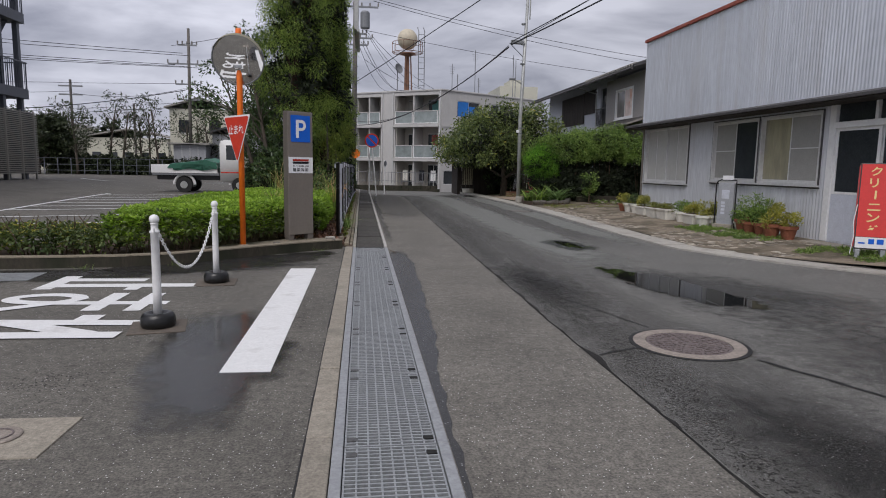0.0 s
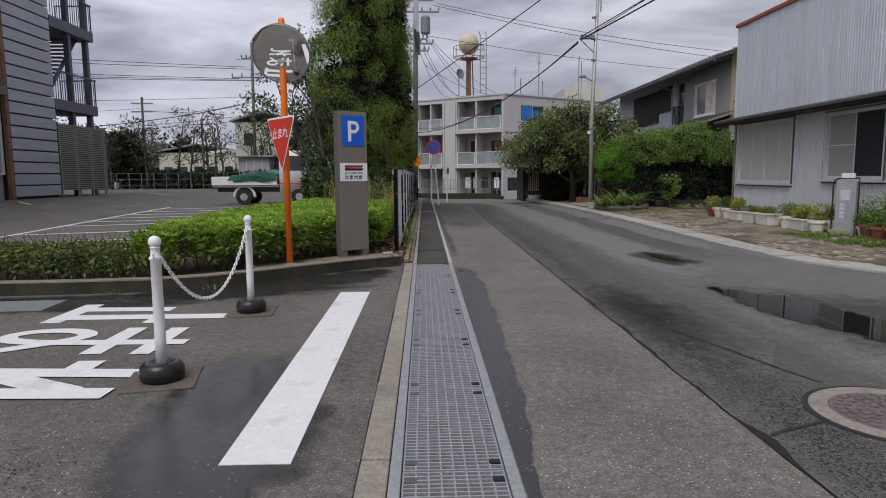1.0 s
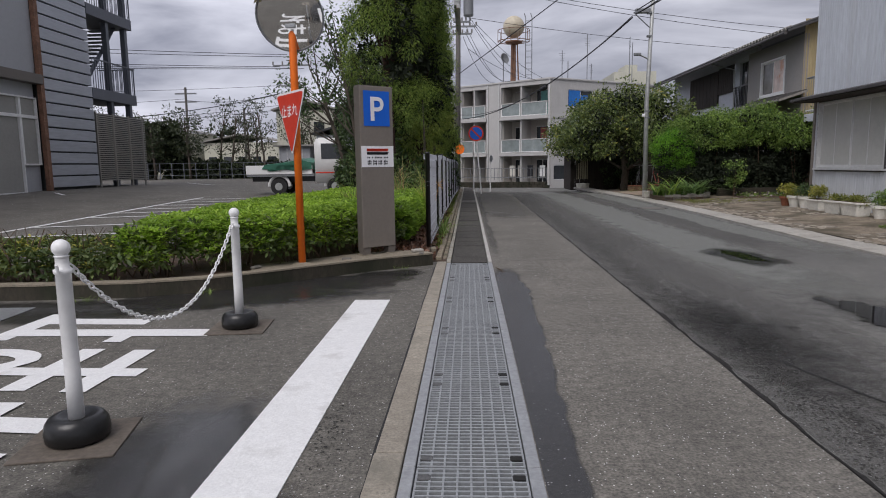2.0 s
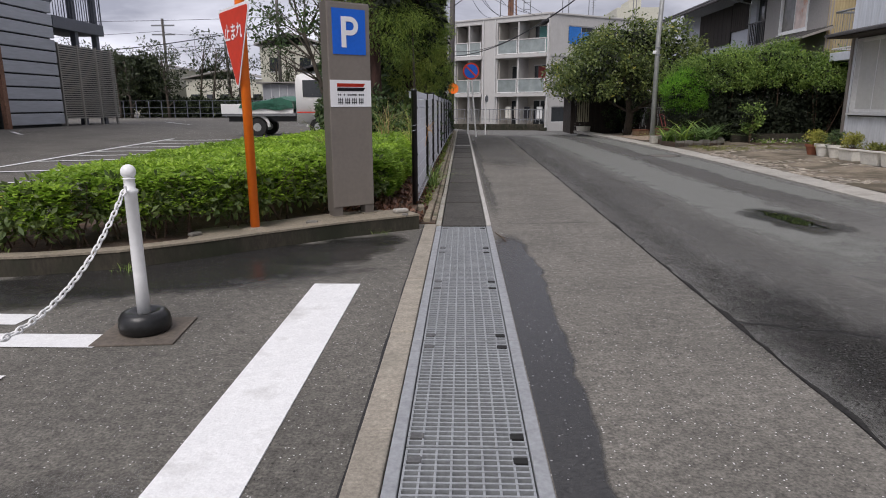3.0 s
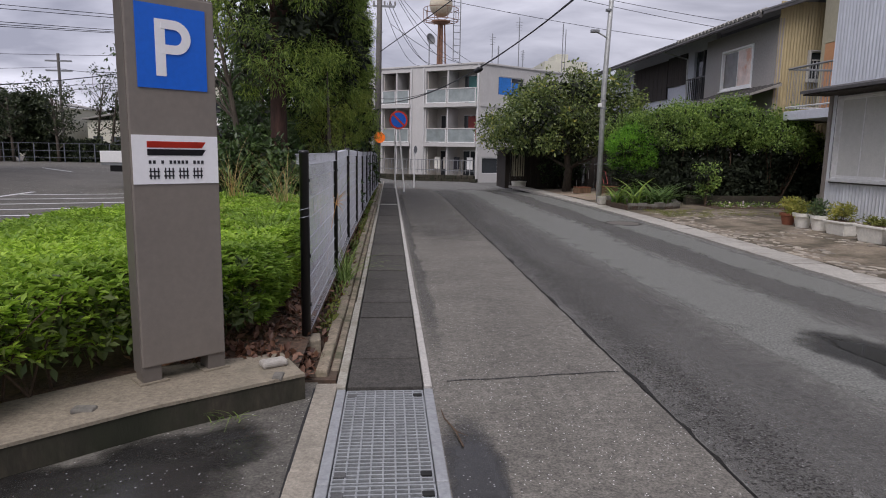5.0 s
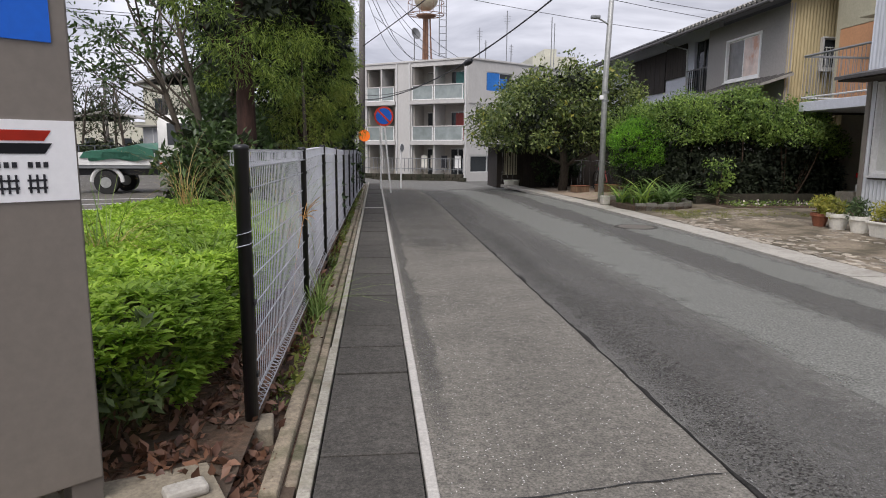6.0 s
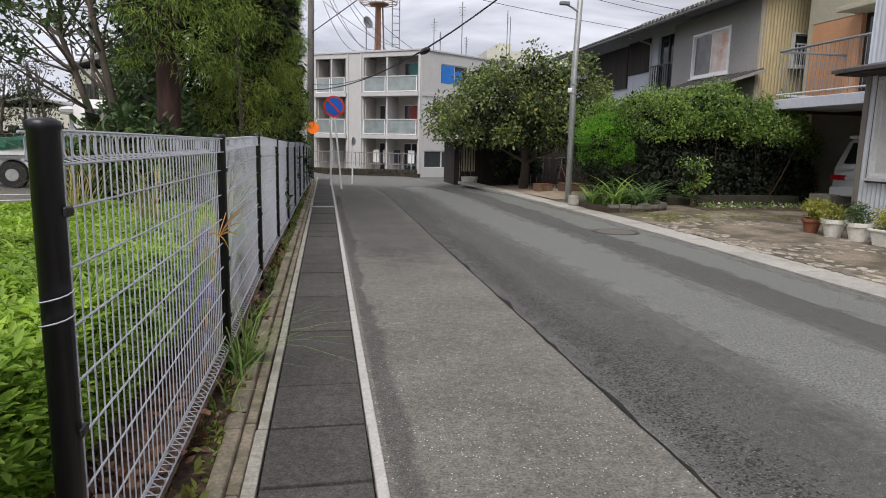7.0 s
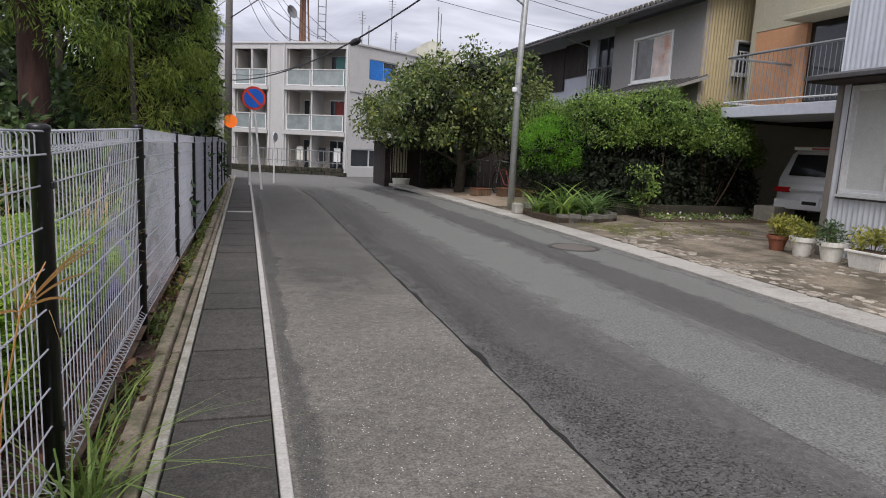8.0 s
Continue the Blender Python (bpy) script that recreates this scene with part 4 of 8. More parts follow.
for k in range(1300):
    y = rng.uniform(9.0, 20.5)
    x = right_edge(y) + 0.5 + (7.9 - right_edge(y) - 0.5) * rng.random() ** 1.5
    r, n = rng.uniform(0.02, 0.075), rng.randint(5, 8)
    if noise.noise((x * 0.8, y * 0.8, 9)) < -0.05:
        continue
    a0 = rng.uniform(0, 6)
    o = [(x + r * rng.uniform(0.6, 1.1) * math.cos(a0 + 2 * math.pi * i / n), y + 1.3 * r * rng.uniform(0.6, 1.1) * math.sin(a0 + 2 * math.pi * i / n)) for i in range(n)]
    prism(o, yard_z(x, y) - 0.03, yard_z(x, y) + rng.uniform(0.002, 0.008), fl)
part("stones", fl, material("worn_flagstone", (0.31, 0.275, 0.225), 0.9, vary=0.35, fine=40, coarse=4, bump=0.5, random_piece=0.45, island=True), flags)

# covers in the street
mh = thing("manhole_cover", "round rusty iron manhole cover in a worn concrete ring", "manhole", 2.48, 4.76, 0.003, 20)
ring = bmesh.new()
lathe([(0.30, -0.05), (0.39, -0.05), (0.39, 0.006), (0.385, 0.009), (0.305, 0.009), (0.30, 0.006)], 48, ring, hollow=True)
part("rim", ring, M["pinkring"], mh, "worn pinkish concrete rim")
part("seam", lathe([(0.385, 0.0), (0.42, 0.0), (0.42, 0.004), (0.385, 0.004)], 48, hollow=True), M["tar"], mh)
part("lid", lathe([(0.297, -0.03), (0.297, 0.004), (0.29, 0.006), (0.0005, 0.006)], 48), M["iron"], mh, "ribbed rusty iron lid")
for r, n in ((0.26, 26), (0.21, 21), (0.16, 16), (0.11, 11), (0.06, 6)):
    rib = None
    for k in range(n):
        if rib is None:
            a = 0.3 * 2 * math.pi / n
            o = [((r + dr) * math.cos(t), (r + dr) * math.sin(t)) for dr, t in ((-0.016, -a), (0.016, -a), (0.016, a), (-0.016, a))]
            rib = part("rib", prism(o, 0.004, 0.012), M["iron"], mh)
        else:
            again = new("rib", rib.data)
            again.parent, again.rotation_euler = mh, (0, 0, 2 * math.pi * k / n)

hh = thing("handhole_slab", "square concrete slab with a small round iron lid", "manhole", -1.52, 3.5, 0.0, -1)
part("slab", box(-0.28, 0.28, -0.22, 0.22, -0.05, 0.008, 0.004), M["kerb"], hh)
part("lid", lathe([(0.105, 0.0), (0.105, 0.014), (0.098, 0.017), (0.0005, 0.017)], 32), M["pinkring"], hh, "worn round iron lid")
part("lid_ring", lathe([(0.07, 0.012), (0.07, 0.021), (0.062, 0.021), (0.062, 0.012)], 32, hollow=True), M["iron"], hh)
lg = thing("lot_drain_grate", "flat steel lattice grate in the car park asphalt", "drain grate", -3.75, 7.75, 0.0, 4)
# Near-black plate paints the shade under the lattice bars.
part("plate", box(-0.4, 0.4, -0.25, 0.25, -0.03, 0.005), M["void"], lg)
for k in range(14):
    part("bar", box(-0.4, 0.4, -0.25 + 0.036 * k, -0.236 + 0.036 * k, 0.0, 0.009), M["steel"], lg)
dc = thing("road_cover", "flat iron cover set in the street edge", "manhole", 4.75, 18.7, 0.003, 0)
part("lid", lathe([(0.3, -0.02), (0.3, 0.006), (0.29, 0.009), (0.0005, 0.009)], 32), M["taupe_dark"], dc)
part("ring", lathe([(0.31, -0.02), (0.36, -0.02), (0.36, 0.006), (0.31, 0.006)], 32, hollow=True), M["lid"], dc)

# ---- planting bed and its wall ----
BED = [(-14, 8.15), (-6, 8.2), (-3.6, 8.32), (-2.75, 8.42), (-2.2, 8.62), (-1.75, 8.95), (-1.35, 9.3), (-0.8, 9.75), (-0.17, 10.16)]


def offset_line(line, d):
    out = []
    for k, p in enumerate(line):
        a, b = Vector(line[max(0, k - 1)]), Vector(line[min(len(line) - 1, k + 1)])
        t = (b - a).normalized()
        out.append((p[0] - t.y * d, p[1] + t.x * d))
    return out


def bed_z(x, y):
    return 0.085 + 0.02 * noise.noise((x * 2, y * 2, 1)) + gz(x, y)


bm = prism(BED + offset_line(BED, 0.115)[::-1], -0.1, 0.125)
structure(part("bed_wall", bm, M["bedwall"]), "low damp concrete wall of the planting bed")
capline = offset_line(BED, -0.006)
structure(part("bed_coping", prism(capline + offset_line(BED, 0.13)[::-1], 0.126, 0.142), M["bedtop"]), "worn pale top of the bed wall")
va, fa = [], []
inner = offset_line(BED, 0.12)
n = 12
for k, (x, y) in enumerate(inner):
    for i in range(n + 1):
        f = i / n
        yb = y + (31 - y) * f ** 1.5 if x > -3.0 else y + 1.3 * f
        va.append((x, yb, bed_z(x, yb) + 0.02))
for k in range(len(inner) - 1):
    for i in range(n):
        q = k * (n + 1) + i
        fa.append((q, q + n + 1, q + n + 2, q + 1))
structure(mesh_object("bed_soil", va, fa, M["soil"], shade=True), "brown soil of the planting bed with fallen leaves")
rng = random.Random(8)
apron = prism([(-1.9, 9.02), (-1.3, 9.42), (-0.2, 10.24), (-0.35, 10.55), (-0.95, 10.33), (-1.5, 9.85), (-2.0, 9.45)], 0.05, 0.128)
structure(part("sign_footing", apron, M["bedtop"]), "rough concrete footing behind the bed wall")
for i, (x, y, r) in enumerate(((-1.08, 9.72, 0.05), (-0.36, 10.32, 0.07), (-1.9, 9.2, 0.05), (-0.3, 10.12, 0.045))):
    st = thing("stone_block", "small loose grey stone on the bed edge", "stone", x, y, 0.128, 30 * i)
    part("body", box(-r, r, -r * 0.6, r * 0.6, 0, r * 0.55, r * 0.2), M["concrete"] if i == 1 else M["stone"], st)

rngn = np.random.default_rng(3)
cl = []
while len(cl) < 460:
    x, y = rng.uniform(-1.2, -0.24), rng.uniform(10.35, 17)
    cl.append((x, y, bed_z(x, y) + 0.035 if x < -0.3 else 0.03, 0.1))
fallen = leaf_cloud("fallen_leaves", cl, 9, 0.062, M["dry_leaf"], None, 5, 0.55, flat=0.12, up=1.4, spread=0.7)
tagged(fallen, "dry reddish fallen leaves on soil", "fallen leaves", "", "stuff")


def hedge(name, label, front, back, x0, x1, step, top, seed, size, mats, dry=0.0):
    """A clipped hedge: leaf whorls over its top and face; inside, bare stems and darker leaves with painted-in shade.
    """
    h = thing(name, label, "hedge")
    rng = random.Random(seed)
    tips, inner_c, stems = [], [], bmesh.new()
    x = x0
    while x < x1:
        yf, yb = front(x), back(x)
        y = yf
        while y < yb:
            jx, jy = x + rng.uniform(-0.7, 0.7) * step, y + rng.uniform(-0.7, 0.7) * step
            edge = min(1.0, max(0.0, (jy - yf) / 0.2))
            tz = top(jx, jy) * (0.78 + 0.22 * edge ** 0.5) + 0.05 * noise.noise((jx * 2.6, jy * 2.6, seed)) + 0.03 * noise.noise((jx * 8, jy * 8, seed))
            g = bed_z(jx, jy)
            tips.append((jx, jy, g + tz))
            if rng.random() < 0.6:
                tips.append((jx + rng.uniform(-1, 1) * step, jy + rng.uniform(-1, 1) * step, g + tz - rng.uniform(0.02, 0.07)))
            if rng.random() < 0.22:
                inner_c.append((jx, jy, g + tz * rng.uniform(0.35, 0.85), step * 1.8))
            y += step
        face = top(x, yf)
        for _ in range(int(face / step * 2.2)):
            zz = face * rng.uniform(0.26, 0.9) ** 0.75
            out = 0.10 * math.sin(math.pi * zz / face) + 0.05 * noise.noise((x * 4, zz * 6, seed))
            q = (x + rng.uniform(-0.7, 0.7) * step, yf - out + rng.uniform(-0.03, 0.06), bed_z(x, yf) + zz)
            # More dark-coloured leaves towards the foot, as shade painted on the face.
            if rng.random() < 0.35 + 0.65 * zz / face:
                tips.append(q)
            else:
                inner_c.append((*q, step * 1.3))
        if rng.random() < 0.6 * step / 0.06:
            for _ in range(2):
                a = (x, yf + rng.uniform(0.02, 0.3), bed_z(x, yf))
                tube([a, (a[0] + rng.uniform(-0.1, 0.1), a[1] + rng.uniform(-0.15, 0.1), a[2] + 0.25), (a[0] + rng.uniform(-0.2, 0.2), a[1] + rng.uniform(-0.2, 0.2), a[2] + 0.5)], [0.008, 0.006, 0.003], 4, stems)
        x += step
    y = front(x1) + 0.1
    while y < back(x1):
        for _ in range(int(top(x1, y) / step * 1.8)):
            zz = top(x1, y) * rng.uniform(0.2, 0.95)
            out = 0.10 * math.sin(math.pi * zz / top(x1, y)) + 0.06 * noise.noise((y * 3, zz * 6, seed))
            tips.append((x1 + out - rng.uniform(0, 0.06), y + rng.uniform(-0.7, 0.7) * step, bed_z(x1, y) + zz))
        y += step
    tagged(rosettes("foliage", tips, size, mats[0], h, seed), kind="stuff")
    if dry:
        old = [q for q in tips if rng.random() < dry]
        tagged(rosettes("yellowed_foliage", old, size, M["yellow_leaf"], h, seed + 5, 5), kind="stuff")
    tagged(leaf_cloud("inner_foliage", inner_c, 9, size * 1.1, mats[1], h, seed + 1, 0.42, up=0.4), "inner leaves with shade painted into their dark colour", kind="stuff")
    tagged(part("branchwork", stems, M["twig"], h), kind="stuff")
    return h


def bed_front(x):
    for (a, u), (b, v) in zip(BED, BED[1:]):
        if x <= b:
            return u + (v - u) * (x - a) / (b - a)
    return BED[-1][1]


near_front = lambda x: bed_front(x) + (0.52 if x > -2.6 else 0.3) + 0.4 * smooth(-1.5, -1.2, x)
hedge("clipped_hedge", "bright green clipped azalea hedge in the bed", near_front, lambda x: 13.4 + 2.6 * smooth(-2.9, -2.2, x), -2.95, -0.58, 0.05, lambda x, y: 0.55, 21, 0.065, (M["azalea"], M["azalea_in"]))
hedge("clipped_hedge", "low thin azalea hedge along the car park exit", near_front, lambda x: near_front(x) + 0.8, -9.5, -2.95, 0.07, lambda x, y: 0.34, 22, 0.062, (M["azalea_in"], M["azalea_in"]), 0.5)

# ---- street furniture by the exit ----
def bollard(x, y, rz):
    b = thing("chain_bollard", "white plastic chain bollard on a black rubber base", "bollard", x, y, 0.0, rz, "bollards at the exit")
    part("base_mat", box(-0.2, 0.2, -0.2, 0.2, 0.0, 0.01, 0.003), M["mat"], b, "flat brown rubber mat")
    prof = [(0.112, 0.012), (0.124, 0.022), (0.128, 0.055), (0.122, 0.09), (0.108, 0.112), (0.092, 0.12), (0.07, 0.118), (0.05, 0.104)]
    part("base", lathe(prof, 28), M["black_rubber"], b, "glossy black rubber base", True)
    part("post", lathe([(0.032, 0.10), (0.031, 0.3), (0.03, 0.72), (0.036, 0.725), (0.036, 0.74), (0.026, 0.745), (0.026, 0.79), (0.032, 0.795), (0.02, 0.8)], 20), M["white_plastic"], b, "", True)
    ball = bmesh.new()
    bmesh.ops.create_uvsphere(ball, u_segments=18, v_segments=12, radius=0.036, matrix=Matrix.Translation((0, 0, 0.828)))
    part("ball_top", ball, M["white_plastic"], b, "", True)
    for s in (-1, 1):
        part("hook", tube([(0, s * 0.026, 0.735), (0, s * 0.05, 0.735), (0, s * 0.056, 0.765)], 0.007, 8), M["white_plastic"], b)
    return b


BOLLARDS = ((-1.42, 5.49), (-1.40, 7.36))
for (x, y), r in zip(BOLLARDS, (12, 6)):
    bollard(x, y, r)
chain = thing("plastic_chain", "white plastic chain hanging between two bollards", "chain", 0, 0, 0)
pts = sag((BOLLARDS[0][0], BOLLARDS[0][1] + 0.05, 0.75), (BOLLARDS[1][0], BOLLARDS[1][1] - 0.05, 0.75), 0.42, 200)
length = [0.0]
for a, b in zip(pts, pts[1:]):
    length.append(length[-1] + (b - a).length)
LINK = bmesh.new()
loop = [(0.0, 0.011 * math.cos(t), 0.021 * math.sin(t)) for t in [2 * math.pi * k / 12 for k in range(13)]]
tube(loop, 0.0045, 6, LINK, False)
link_mesh = None
n_links = int(length[-1] / 0.034)
for k in range(n_links):
    want = length[-1] * (k + 0.5) / n_links
    i = next(j for j in range(len(length) - 1) if length[j + 1] >= want)
    d = (pts[i + 1] - pts[i]).normalized()
    if link_mesh is None:
        ob = part("link", LINK, M["white_plastic"], chain, "", True)
        link_mesh = ob.data
    else:
        ob = new("link", link_mesh)
        ob.parent = chain
    ob.matrix_basis = Matrix.Translation(pts[i]) @ d.to_track_quat("Z", "X").to_matrix().to_4x4() @ pose(0, 0, 0, 0, 0, 90 * (k % 2))

mp_ = thing("traffic_mirror", "orange post with a round convex traffic mirror", "traffic mirror", -1.5, 9.47, 0.12, 0)
part("post", lathe([(0.038, -0.1), (0.038, 2.88), (0.03, 2.9), (0.001, 2.905)], 24), M["orange"], mp_, "bright orange painted steel post", True)
part("footing", lathe([(0.15, -0.03), (0.11, 0.012), (0.04, 0.03)], 20), M["bedtop"], mp_, "rough concrete collar")
R, RAD = 2.1, 0.325
disc = bmesh.new()
rings = [[disc.verts.new((0.0, 0.0, 0.0))]]
seg = 64
for j in range(1, 17):
    r = RAD * j / 16
    rings.append([disc.verts.new((r * math.cos(2 * math.pi * k / seg), r * math.sin(2 * math.pi * k / seg), R * (math.cos(math.asin(r / R)) - 1))) for k in range(seg)])
for k in range(seg):
    disc.faces.new((rings[0][0], rings[1][k], rings[1][(k + 1) % seg]))
for a, b in zip(rings[1:], rings[2:]):
    for k in range(seg):
        disc.faces.new((a[k], b[k], b[(k + 1) % seg], a[(k + 1) % seg]))
MIRROR_AT = Matrix.Translation((0.0, -0.09, 2.475)) @ look((0, 0, 0), (-0.02, 1.0, 0.42)).to_3x3().to_4x4()
disc.transform(MIRROR_AT)
part("mirror", disc, M["mirror"], mp_, "convex mirror reflecting the asphalt", True)
rim = lathe([(RAD - 0.004, -0.06), (RAD + 0.012, -0.055), (RAD + 0.014, -0.02), (RAD - 0.002, -0.014), (RAD - 0.004, -0.03)], 48, hollow=True)
rim.transform(MIRROR_AT)
part("rim", rim, M["grey_part"], mp_, "thin grey rim", True)
back = lathe([(0.08, -0.12), (0.2, -0.1), (RAD, -0.05), (RAD - 0.02, -0.045)], 40)
back.transform(MIRROR_AT)
part("back_shell", back, M["grey_part"], mp_, "", True)
hood = bmesh.new()
va = []
for k in range(25):
    a = radians(25 + 130 * k / 24)
    va.append([hood.verts.new(((RAD + 0.016) * math.cos(a), (RAD + 0.016) * math.sin(a), z)) for z in (-0.03, 0.07)])
for a, b in zip(va, va[1:]):
    hood.faces.new((a[0], b[0], b[1], a[1]))
bmesh.ops.solidify(hood, geom=hood.faces[:], thickness=0.004)
hood.transform(MIRROR_AT)
part("hood", hood, M["cream"], mp_, "curved faded cream hood")
for z in (2.38, 2.56):
    part("clamp", box(-0.05, 0.05, -0.075, 0.045, z, z + 0.04, 0.006), M["steel"], mp_)

ts = thing("stop_sign", "red triangular stop plate clamped to the orange post", "traffic sign", -1.54, 9.43, 1.25, -52)


def rounded_triangle(w, h, r):
    bm = bmesh.new()
    c = [(-w / 2, h), (w / 2, h), (0, 0)]
    out = []
    for k in range(3):
        p, a, b = Vector(c[k]), Vector(c[k - 1]), Vector(c[(k + 1) % 3])
        u, v = (a - p).normalized() * r * 1.6, (b - p).normalized() * r * 1.6
        for i in range(6):
            t = i / 5
            out.append(p + u * (1 - t) ** 2 + v * t ** 2)
    f = bm.faces.new([bm.verts.new((q.x, 0, q.y)) for q in out])
    bm.normal_update()
    if f.normal.y > 0:
        f.normal_flip()
    return bm


for nm, w, h, r, y, z, mt, lab in (("plate", 0.74, 0.64, 0.035, 0.0, 0.0, "sign_white", "white rimmed plate"), ("red_face", 0.675, 0.59, 0.03, -0.0045, 0.027, "red_sign", "faded red face")):
    bm = rounded_triangle(w, h, r)
    bmesh.ops.solidify(bm, geom=bm.faces[:], thickness=-0.004)
    bm.transform(Matrix.Translation((0, y, z)))
    part(nm, bm, M[mt], ts, lab)
letters("stop_writing", "止まれ", 0.125, M["sign_white"], ts, pose(-0.21, -0.0115, 0.39, 90, 0, 0), stretch=1.0, bold=0.015)
for z in (0.34, 0.53):
    part("bracket", box(-0.05, 0.05, 0.002, 0.02, z, z + 0.025, 0.002), M["steel"], ts)

ps = thing("parking_pillar", "taupe metal sign pillar with a blue parking panel", "sign pillar", -0.814, 10.22, 0.125, 38.5)
W, D, Hh = 0.212, 0.06, 1.89
part("body", box(-W, W, -D, D, 0.09, Hh, 0.006), M["taupe"], ps)
part("cap", box(-W - 0.002, W + 0.002, -D + 0.012, D + 0.002, Hh - 0.004, Hh + 0.008, 0.003), M["taupe_dark"], ps)
for s in (-1, 1):
    part("side_trim", box(s * W - 0.004, s * W + 0.004, -D + 0.012, D + 0.004, 0.05, Hh - 0.006, 0.002), M["taupe_dark"], ps)
    part("leg", box(s * 0.165 - 0.045, s * 0.165 + 0.045, -0.05, 0.05, 0.0, 0.095), M["taupe_dark"], ps)
    part("foot_plate", box(s * 0.16 - 0.07, s * 0.16 + 0.07, -0.07, 0.07, -0.02, 0.012), M["bedtop"], ps, "mortar pad")
bp_ = part("parking_panel", box(-0.165, 0.165, -D - 0.006, -D + 0.002, 1.455, 1.84), M["sign_blue"], ps, "blue panel")
part("parking_stem", box(-0.079, -0.032, -D - 0.009, -D - 0.006, 1.513, 1.775), M["sign_white"], ps)
bowl = bmesh.new()
o, q = [], []
for k in range(19):
    a = radians(90 - 180 * k / 18)
    o.append(bowl.verts.new((0.01 + 0.079 * math.cos(a), 0, 1.696 + 0.079 * math.sin(a))))
    q.append(bowl.verts.new((0.01 + 0.036 * math.cos(a), 0, 1.696 + 0.036 * math.sin(a))))
for k in range(18):
    bowl.faces.new((o[k], o[k + 1], q[k + 1], q[k]))
for k, z in ((0, 1), (18, -1)):
    v1, v2 = bowl.verts.new((-0.05, 0, o[k].co.z)), bowl.verts.new((-0.05, 0, q[k].co.z))
    bowl.faces.new((o[k], q[k], v2, v1))
bmesh.ops.recalc_face_normals(bowl, faces=bowl.faces)
bmesh.ops.solidify(bowl, geom=bowl.faces[:], thickness=0.002)
bowl.transform(Matrix.Translation((0, -D - 0.009, 0)))
part("parking_bowl", bowl, M["sign_white"], ps)
part("name_plate", box(-0.207, 0.207, -D - 0.005, -D + 0.002, 1.0, 1.234), M["sign_white"], ps, "white name plate")
for nm, z, mt in (("red_bar", 1.175, "red_sign"), ("black_bar", 1.138, "sign_black")):
    bm = bmesh.new()
    f = bm.faces.new([bm.verts.new(c) for c in ((-0.14, 0, z), (0.125, 0, z), (0.145, 0, z + 0.03), (-0.14, 0, z + 0.03))])
    bmesh.ops.solidify(bm, geom=[f], thickness=0.003)
    bm.transform(Matrix.Translation((0, -D - 0.007, 0)))
    part(nm, bm, M[mt], ps)
rng = random.Random(3)
for k in range(14):
    w = 0.012 if k not in (2, 4, 10) else 0.0
    if w:
        part("small_bar", box(-0.135 + 0.0195 * k, -0.135 + 0.0195 * k + w, -D - 0.0075, -D - 0.005, 1.098, 1.114), M["sign_black"], ps)
for k in range(4):
    x = -0.135 + 0.07 * k
    part("large_bar", box(x, x + 0.05, -D - 0.0075, -D - 0.005, 1.058, 1.064), M["sign_black"], ps)
    part("large_bar", box(x, x + 0.05, -D - 0.0075, -D - 0.005, 1.036, 1.042), M["sign_black"], ps)
    for i in (0.004, 0.022, 0.04):
        part("large_bar", box(x + i, x + i + 0.006, -D - 0.0075, -D - 0.005, 1.024, 1.078), M["sign_black"], ps)

# ---- mesh fence ----
FX, FY0 = -0.265, 10.97
fence = thing("mesh_fence", "white wire mesh fence with black posts", "fence")
# post places along the street and the height of each post's foot
POSTS = [(FX, FY0, 0.0), (-0.262, 13.12, 0.0), (-0.268, 15.06, 0.035), (-0.265, 17.1, 0.015), (-0.26, 19.1, 0.0), (-0.25, 21.1, 0.0), (-0.24, 23.1, 0.0), (-0.225, 25.1, 0.0), (-0.21, 27.1, -0.03), (-0.2, 29.1, -0.08), (-0.19, 31.1, -0.13)]
wire_mesh = post_mesh = None
for (x, y, g), after in zip(POSTS, POSTS[1:] + [None]):
    if post_mesh is None:
        po = part("post", lathe([(0.03, -0.1), (0.03, 1.275), (0.033, 1.277), (0.033, 1.293), (0.02, 1.3)], 18), M["black_paint"], fence, "", True)
        post_mesh = po.data
    else:
        po = new("post", post_mesh)
        po.parent = fence
    po.location = (x, y, g)
    if after is None:
        break
    long, rise = after[1] - y, after[2] - g
    n = int((long - 0.06) / 0.05)
    for i in range(n):
        f = (0.04 + 0.05 * i) / long
        if wire_mesh is None:
            path = [(0.004, 0, 0.185), (0.03, 0, 0.165), (0.03, 0, 0.142), (-0.02, 0, 0.142), (0.0, 0, 0.19), (0.0, 0, 1.2), (-0.045, 0, 1.212), (-0.052, 0, 1.225), (-0.052, 0, 1.262), (-0.042, 0, 1.274), (0.008, 0, 1.276), (0.018, 0, 1.266), (0.018, 0, 1.206)]
            w = part("wire", tube(path, 0.0023, 5), M["wire"], fence)
            wire_mesh = w.data
        else:
            w = new("wire", wire_mesh)
            w.parent = fence
        w.location = (x + (after[0] - x) * f, y + long * f, g + rise * f)
    for z, dx in ((0.143, -0.018), (0.145, 0.028), (0.2, 0.004), *((0.33 + 0.13 * k, 0.004) for k in range(7)), (1.207, 0.022), (1.215, -0.05), (1.272, -0.055), (1.276, 0.018)):
        part("rail_wire", tube([(x + dx, y + 0.02, g + z), (after[0] + dx, after[1] - 0.02, after[2] + z)], 0.0032, 5), M["wire"], fence)
    if y < 18:
        for z in (0.3, 0.62, 1.1):
            part("clip", box(x + 0.022, x + 0.036, y - 0.008, y + 0.03, g + z, g + z + 0.022, 0.003), M["black_paint"], fence)
